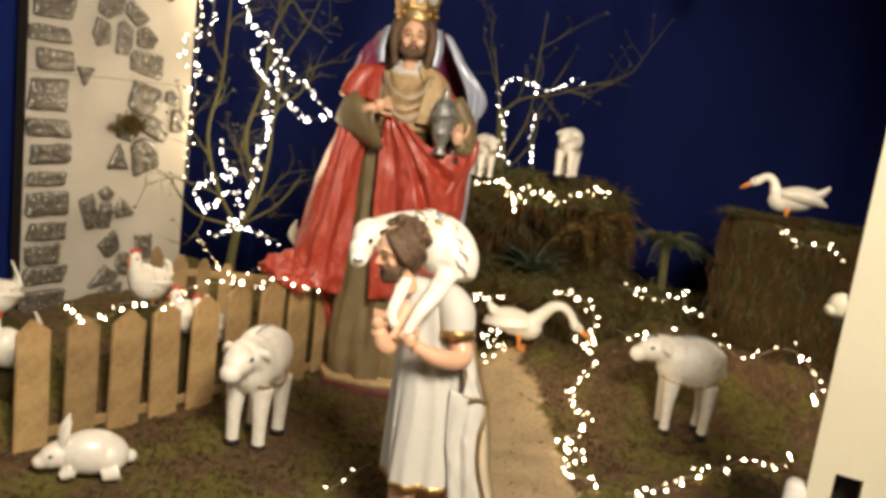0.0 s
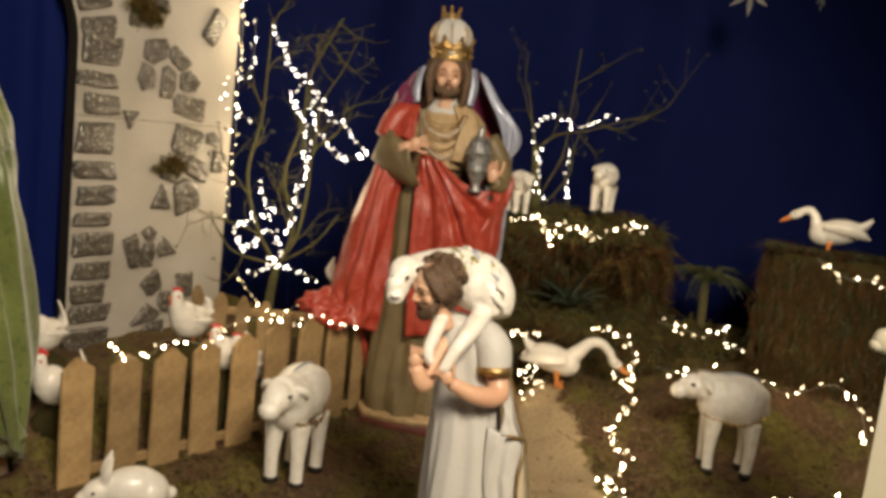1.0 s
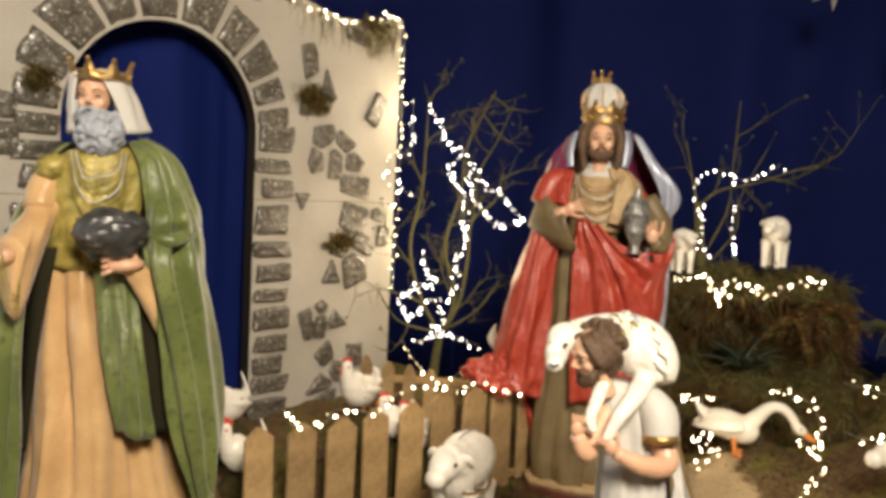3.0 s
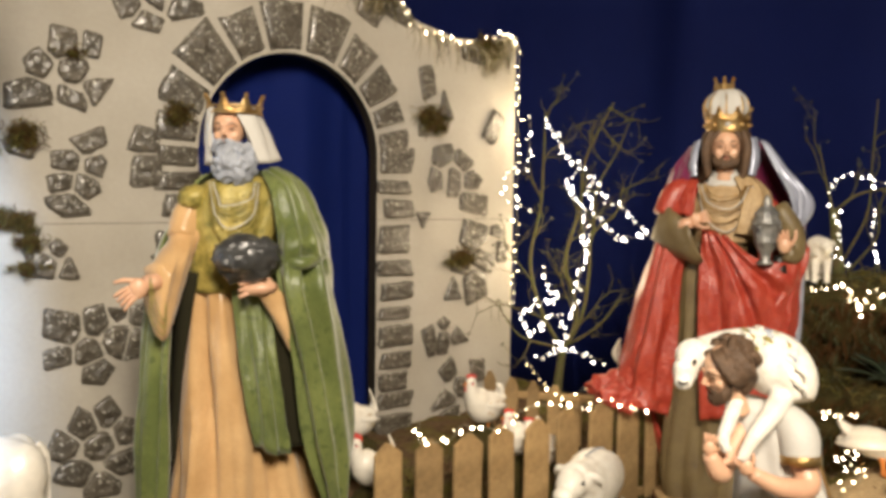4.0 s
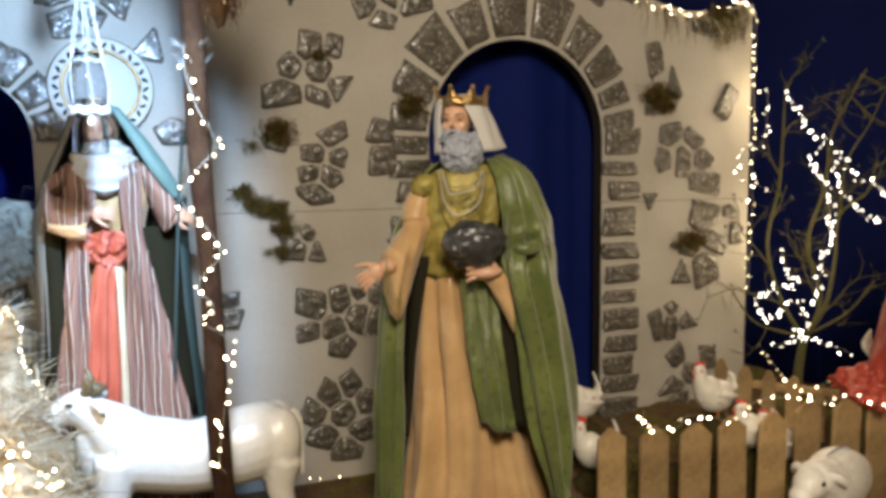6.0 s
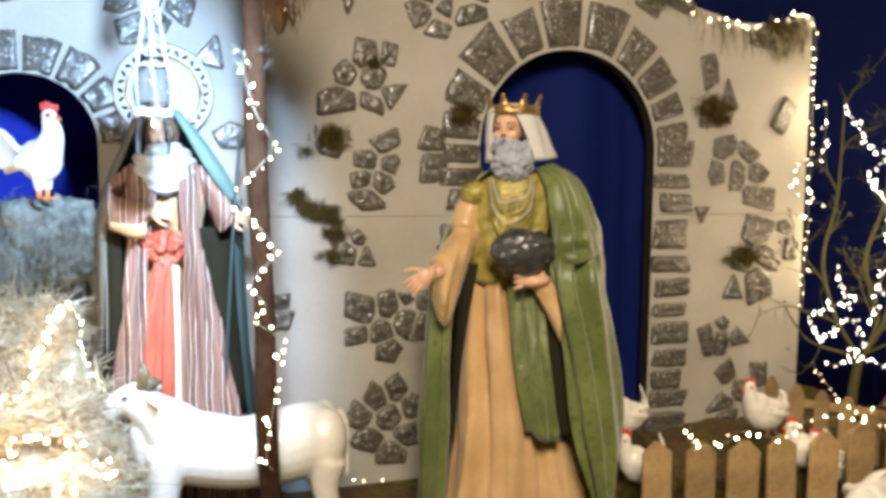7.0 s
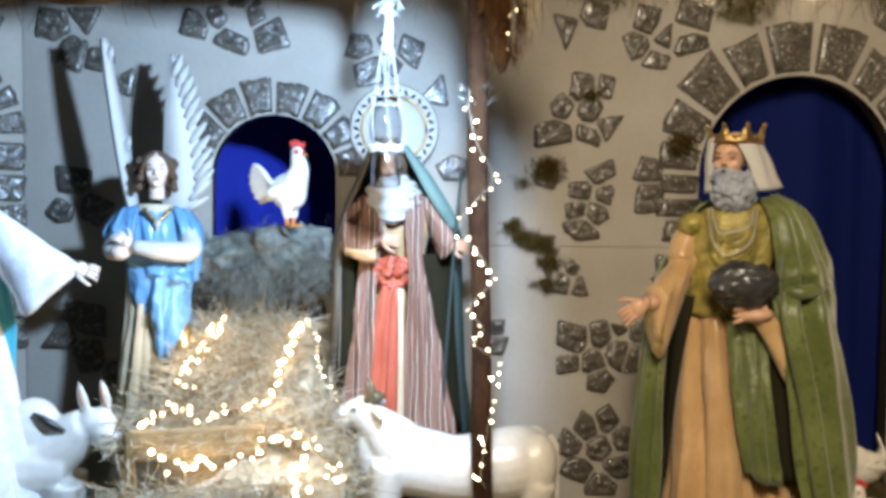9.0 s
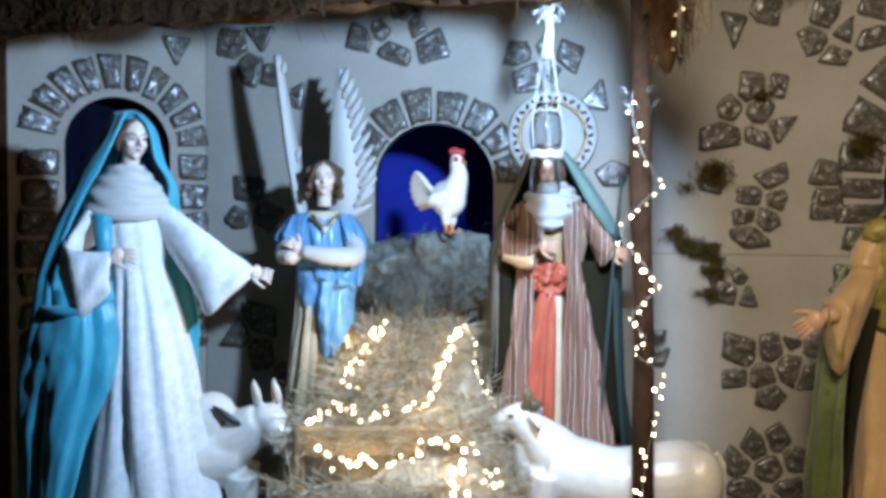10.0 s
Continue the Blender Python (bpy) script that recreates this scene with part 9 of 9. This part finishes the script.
build_column()
build_star(round_eye(-15.3, 3.98, 1.906), 0.11, "small silver six-pointed star hung before the backdrop")
build_star(round_eye(-10.0, 4.0, 2.10), 0.11, "small silver star hung high before the backdrop")
build_star(round_eye(-19.5, 3.98, 1.9, 68), 0.062, "tiny silver star turned edge-on before the backdrop")


# ---- fairy lights ----

def bulb_mesh(mat, r=0.0037):
    bm = bmesh.new()
    got = [(0, -r * 1.3), (r * 0.8, -r * 0.6), (r, 0.2 * r), (r * 0.6, r), (0.0004, r * 1.3)]
    loft(bm, [[(max(a, 0.0004) * math.cos(2 * math.pi * i / 7), max(a, 0.0004) * math.sin(2 * math.pi * i / 7), z) for i in range(7)] for a, z in got])
    return mesh_of("bulb", bm, [mat])


BULBS = {False: bulb_mesh("bulb"), True: bulb_mesh("bulb_cool"), "bright": bulb_mesh("bulb_bright", 0.0037), "dense": bulb_mesh("bulb_bright", 0.0062)}


def farther(pts, k):
    """The same line of sight, a little farther off."""
    return [(x * k, y * k, 1.15 + (z - 1.15) * k) for x, y, z in pts]


def fairy_lights(pts, step, label, m=Matrix(), wander=0.008, cool=False, seed=0, double=0.0):
    rnd = random.Random(seed + len(pts))
    string = empty("fairy_lights", m, label, "fairy lights", "strings of fairy lights")
    line = spline(pts, 10)
    step *= 0.95
    bm = bmesh.new()
    tube(bm, [tuple(p) for p in line[::3]] + [tuple(line[-1])], 0.0011, 0, 4, 1)
    part("wire", bm, "wire", string)
    total = 0.0
    for a, b in zip(line, line[1:]):
        total += float(np.linalg.norm(b - a))
        while total > step:
            total -= step * rnd.uniform(0.75, 1.3)
            for _ in range(2 if rnd.random() < double else 1):
                p = Vector(b) + Vector((rnd.gauss(0, wander), rnd.gauss(0, wander), rnd.gauss(0, wander)))
                ob = part("bulb", BULBS[cool], None, string, m=Matrix.Translation(p) @ Euler((rnd.uniform(0, 6), rnd.uniform(0, 6), 0)).to_matrix().to_4x4() @ Matrix.Scale(rnd.uniform(0.6, 1.2), 4))
    return string


fairy_lights([(-1.05, 2.27, 0.43), (-1.01, 2.18, 0.40), (-0.97, 2.22, 0.39), (-0.94, 2.28, 0.39), (-0.94, 2.35, 0.41), (-0.88, 2.38, 0.41), (-0.82, 2.42, 0.40), (-0.80, 2.56, 0.43), (-0.73, 2.63, 0.44), (-0.65, 2.71, 0.42), (-0.56, 2.83, 0.43), (-0.48, 2.91, 0.38), (-0.40, 3.03, 0.40)], 0.042, "warm fairy lights strung along the picket tops", cool="bright")
fairy_lights([(-0.97, 3.12, 0.50), (-0.95, 3.13, 0.46), (-0.91, 3.14, 0.41), (-0.89, 3.15, 0.38), (-0.85, 3.15, 0.36), (-0.79, 3.17, 0.33), (-0.72, 3.19, 0.39)], 0.03, "warm fairy lights draped over the rear pickets")
fairy_lights([(1.126, -0.02, 2.0), (1.292, -0.02, 2.005), (1.417, -0.02, 2.05), (1.543, -0.02, 2.015), (1.704, -0.02, 2.03), (1.845, -0.02, 2.055), (2.004, -0.02, 2.05), (2.133, -0.02, 1.90), (2.289, -0.02, 1.872), (2.453, -0.02, 1.855), (2.664, -0.02, 1.926), (2.75, -0.02, 1.90)], 0.034, "warm fairy lights along the top of the wall", WALL, cool="bright")
fairy_lights([(2.75, -0.02, 1.93), (2.785, -0.01, 1.80), (2.79, 0.0, 1.62), (2.785, -0.01, 1.45), (2.78, -0.02, 1.3), (2.79, 0.0, 1.15), (2.78, -0.02, 1.0), (2.79, 0, 0.8), (2.78, -0.01, 0.6)], 0.045, "warm fairy lights down the edge of the wall", WALL, 0.009, cool="bright")
fairy_lights([(0.5, -0.03, 2.03), (0.62, -0.03, 2.02), (0.8, -0.02, 2.05), (0.95, -0.02, 2.0), (1.1, -0.02, 2.0)], 0.035, "warm fairy lights at the join of wall and roof", WALL, cool="bright")
fairy_lights([(-1.07, 3.45, 1.52), (-1.07, 3.45, 1.38), (-1.09, 3.45, 1.28), (-1.15, 3.42, 1.25), (-1.16, 3.42, 1.14), (-1.05, 3.45, 1.09)], 0.028, "cool fairy lights in the bare tree", wander=0.009, cool=True)
fairy_lights([(-1.01, 3.48, 1.51), (-0.95, 3.50, 1.40), (-0.91, 3.50, 1.32), (-0.85, 3.52, 1.29), (-0.91, 3.50, 1.21), (-0.86, 3.52, 1.14), (-0.83, 3.52, 1.01), (-0.82, 3.53, 0.91), (-0.85, 3.52, 0.78), (-0.88, 3.50, 0.62)], 0.020, "cool fairy lights wound down the bare tree", wander=0.009, cool=True, double=0.3)
fairy_lights([(-0.83, 3.52, 1.22), (-0.79, 3.52, 1.10), (-0.72, 3.55, 0.99), (-0.66, 3.56, 0.98), (-0.57, 3.58, 0.99), (-0.68, 3.56, 1.11), (-0.75, 3.54, 1.15), (-0.81, 3.52, 1.25)], 0.018, "cool fairy lights looped on a bough", wander=0.009, cool=True)
fairy_lights([(-1.00, 3.48, 0.85), (-0.98, 3.48, 0.75), (-0.93, 3.50, 0.70), (-1.02, 3.47, 0.67), (-1.09, 3.45, 0.61), (-1.04, 3.47, 0.53), (-0.95, 3.48, 0.62), (-0.90, 3.50, 0.54), (-0.93, 3.50, 0.47), (-1.02, 3.47, 0.42)], 0.017, "cool fairy lights gathered low in the tree", wander=0.009, cool=True, double=0.2)
fairy_lights([(-0.94, 3.42, 0.52), (-0.91, 3.42, 0.50), (-0.79, 3.44, 0.46), (-0.72, 3.46, 0.44)], 0.022, "cool fairy lights trailing to the fence", cool=True)
fairy_lights(farther([(0.08, 3.40, 0.80), (0.16, 3.40, 0.82), (0.23, 3.40, 0.81), (0.27, 3.38, 0.73), (0.30, 3.40, 0.81), (0.40, 3.38, 0.79), (0.48, 3.37, 0.78), (0.50, 3.37, 0.81), (0.59, 3.36, 0.84), (0.65, 3.35, 0.85)], 1.045), 0.022, "warm fairy lights round the brow of the mound", double=0.3, cool="bright", wander=0.013)
fairy_lights([(0.25, 3.74, 0.85), (0.21, 3.75, 0.92), (0.20, 3.75, 1.03), (0.16, 3.75, 1.18), (0.18, 3.75, 1.23), (0.25, 3.74, 1.27), (0.35, 3.73, 1.23), (0.44, 3.73, 1.26), (0.50, 3.72, 1.30)], 0.030, "fairy lights up the shrub on the mound", cool=True)
fairy_lights([(0.36, 3.73, 0.87), (0.33, 3.74, 0.97), (0.33, 3.74, 1.09), (0.32, 3.74, 1.14)], 0.030, "fairy lights hanging from the shrub", cool=True)
fairy_lights(farther([(0.13, 3.2, 0.38), (0.24, 3.2, 0.38), (0.35, 3.2, 0.43), (0.45, 3.2, 0.44), (0.58, 3.18, 0.42), (0.63, 3.17, 0.37), (0.64, 3.1, 0.25)], 1.10), 0.024, "warm fairy lights arched over the feeding goose", double=0.3, cool="bright", wander=0.013)
fairy_lights([(0.37, 3.60, 0.17), (0.28, 3.50, 0.15), (0.22, 3.45, 0.13), (0.30, 3.32, 0.12), (0.22, 3.25, 0.08)], 0.024, "warm fairy lights beside the goose", double=0.3, cool="bright", wander=0.013)
fairy_lights([(0.72, 3.55, 0.18), (0.65, 3.55, 0.17), (0.67, 3.45, 0.15), (0.69, 3.30, 0.12), (0.56, 3.05, 0.07), (0.60, 2.85, 0.05), (0.49, 2.59, 0.04), (0.54, 2.54, 0.04), (0.48, 2.40, 0.04), (0.56, 2.34, 0.04)], 0.032, "warm fairy lights laid along the path", double=0.3, cool="bright", wander=0.013)
fairy_lights([(0.64, 2.31, 0.03), (0.79, 2.40, 0.03), (0.88, 2.49, 0.03), (0.97, 2.55, 0.03), (1.15, 2.71, 0.03), (1.22, 2.67, 0.03), (1.34, 2.76, 0.03)], 0.047, "warm fairy lights on the ground by the column", double=0.3, cool="bright", wander=0.013)
fairy_lights([(-0.13, 2.32, 0.02), (-0.16, 2.28, 0.02), (-0.24, 2.10, 0.02)], 0.076, "a few warm fairy lights on the moss", double=0.3, cool="bright", wander=0.013)
fairy_lights(farther([(0.83, 3.62, 0.20), (0.91, 3.58, 0.19), (1.05, 3.6, 0.22), (1.17, 3.58, 0.20), (1.28, 3.55, 0.22), (1.36, 3.45, 0.19), (1.50, 3.42, 0.26), (1.56, 3.38, 0.26), (1.58, 3.25, 0.22), (1.57, 3.18, 0.18), (1.55, 3.08, 0.13)], 0.905), 0.047, "warm fairy lights along the low bank", double=0.3, cool="bright", wander=0.013)
fairy_lights([(0.78, 3.50, 0.43), (0.88, 3.48, 0.42), (0.97, 3.45, 0.40), (1.04, 3.42, 0.45), (1.07, 3.42, 0.38), (1.17, 3.40, 0.37)], 0.038, "warm fairy lights on the dark bank", double=0.3, cool="bright", wander=0.013)
fairy_lights(farther([(1.20, 2.99, 0.84), (1.26, 2.97, 0.80), (1.32, 2.94, 0.78), (1.38, 2.91, 0.79), (1.43, 2.88, 0.75)], 1.10), 0.034, "warm fairy lights across the mossy block", double=0.3, cool="bright", wander=0.013)
POST = round_eye(56, 2.05)
fairy_lights([(-0.047, -0.01, 1.50), (-0.047, -0.01, 1.436), (-0.023, -0.03, 1.345), (0.008, -0.02, 1.293), (0.017, 0, 1.247), (-0.051, -0.01, 1.17), (-0.066, -0.01, 1.116), (-0.003, -0.03, 1.04), (0.021, 0, 0.979), (-0.04, -0.01, 0.908), (0.0, -0.03, 0.854), (-0.031, -0.01, 0.815), (0.032, 0, 0.762), (0.033, 0, 0.684), (0.028, 0, 0.644), (-0.002, -0.03, 0.463), (0.014, -0.02, 0.416)], 0.030, "warm fairy lights wound round the stable post", POST, 0.008, cool="bright")
fairy_lights([(0.05, 0, 1.85), (0.065, 0, 1.76), (0.06, 0, 1.66), (0.05, 0, 1.60)], 0.035, "warm fairy lights in the fibre at the post head", POST)
MANGER = round_eye(72, 2.4)
fairy_lights([(-0.125, 0.30, 0.800), (-0.137, 0.27, 0.790), (-0.173, 0.168, 0.735), (-0.225, 0.10, 0.695), (-0.247, 0.045, 0.665), (-0.247, 0.001, 0.645), (-0.215, -0.033, 0.625)], 0.024, "warm fairy lights round the back of the manger", MANGER, 0.009, "dense", 1, 0.5)
fairy_lights([(-0.357, -0.20, 0.565), (-0.314, -0.15, 0.575), (-0.262, -0.105, 0.592), (-0.213, -0.128, 0.582), (-0.18, -0.149, 0.572), (-0.118, -0.120, 0.586), (-0.053, -0.100, 0.598), (0.013, -0.085, 0.606), (0.041, -0.025, 0.637), (0.054, 0.058, 0.683), (0.08, 0.13, 0.722), (0.118, 0.20, 0.757), (0.142, 0.262, 0.792)], 0.024, "warm fairy lights across the hay bed", MANGER, 0.009, "dense", 2, 0.5)
fairy_lights([(0.142, 0.262, 0.795), (0.170, 0.21, 0.76), (0.179, 0.157, 0.733), (0.167, 0.095, 0.70), (0.172, 0.034, 0.668), (0.178, -0.025, 0.635), (0.199, -0.070, 0.612), (0.211, -0.105, 0.592)], 0.026, "warm fairy lights down the edge of the hay", MANGER, 0.003, "bright", 3)
fairy_lights([(-0.339, -0.24, 0.472), (-0.298, -0.24, 0.490), (-0.253, -0.25, 0.468), (-0.2, -0.25, 0.463), (-0.147, -0.25, 0.477), (-0.07, -0.25, 0.465), (-0.04, -0.25, 0.480), (-0.024, -0.26, 0.520), (0.006, -0.26, 0.536), (0.045, -0.26, 0.536), (0.084, -0.26, 0.538), (0.106, -0.26, 0.528), (0.120, -0.27, 0.485), (0.057, -0.30, 0.444), (0.086, -0.32, 0.392), (0.120, -0.31, 0.407), (0.186, -0.26, 0.444), (0.20, -0.25, 0.38)], 0.026, "warm fairy lights on the front of the manger", MANGER, 0.009, "dense", 4, 0.45)
fairy_lights([(-2.19, 1.79, 0.10), (-2.17, 1.81, 0.08), (-2.05, 1.91, 0.08)], 0.07, "a few warm fairy lights at the foot of the wall")


# ---- grass and litter on the ground ----
def on_path(x, y):
    return abs(x - 0.20 - 0.12 * math.sin((y - 1.2) * 1.4)) < 0.17 and 0.9 < y < 3.5


def build_litter():
    items = []
    rnd = random.Random(3)
    for _ in range(26000):
        x, y = rnd.uniform(-1.3, 1.8), rnd.uniform(1.3, 3.6)
        patch = noise.noise((x * 2.2, y * 2.2, 7)) + 0.6 * noise.noise((x * 7, y * 7, 1))
        if patch < 0.02 and rnd.random() < 0.75 or on_path(x, y) and rnd.random() < 0.96:
            continue
        a = Vector((x, y, height(x, y)))
        d = Vector((rnd.gauss(0, 1), rnd.gauss(0, 1), abs(rnd.gauss(0.4, 0.4)))).normalized() * rnd.uniform(0.006, 0.026)
        items.append((a, a + d * 0.6 + Vector((0, 0, 0.004)), a + d, rnd.uniform(0.001, 0.0026), rnd.choices((0, 1, 2, 3), (4, 1, 3, 4 if patch > 0.18 else 0.3))[0]))
    strands("ground_moss", items, ["moss", "leaf", "thatch", "yellowmoss"], Matrix(), "short dry moss and litter on the earth", "moss")
    # crumbs of earth and grains on the path
    verts, faces, slots = [], [], []
    for _ in range(9000):
        x, y = rnd.uniform(-1.3, 1.8), rnd.uniform(1.3, 3.6)
        sand = on_path(x, y)
        r = rnd.uniform(0.0015, 0.0045) if sand else rnd.uniform(0.002, 0.009) * rnd.random() ** 0.6 + 0.001
        c, k = Vector((x, y, height(x, y) + r * 0.3)), len(verts)
        for d in ((1, 0, 0), (0, 1, 0), (-1, 0, 0), (0, -1, 0), (0, 0, 0.8), (0, 0, -0.8)):
            verts.append(c + Vector(d) * r * rnd.uniform(0.7, 1.3))
        for i in range(4):
            faces += [(k + i, k + (i + 1) % 4, k + 4), (k + (i + 1) % 4, k + i, k + 5)]
            slots += [1 if sand else 0] * 2
    me = bpy.data.meshes.new("earth_crumbs")
    me.from_pydata(verts, [], faces)
    me.polygons.foreach_set("material_index", slots)
    for q in ("clod", "path"):
        me.materials.append(M[q])
    tagged(new("earth_crumbs", me), "loose crumbs of earth and grains of sand", "earth", kind="stuff")


build_litter()
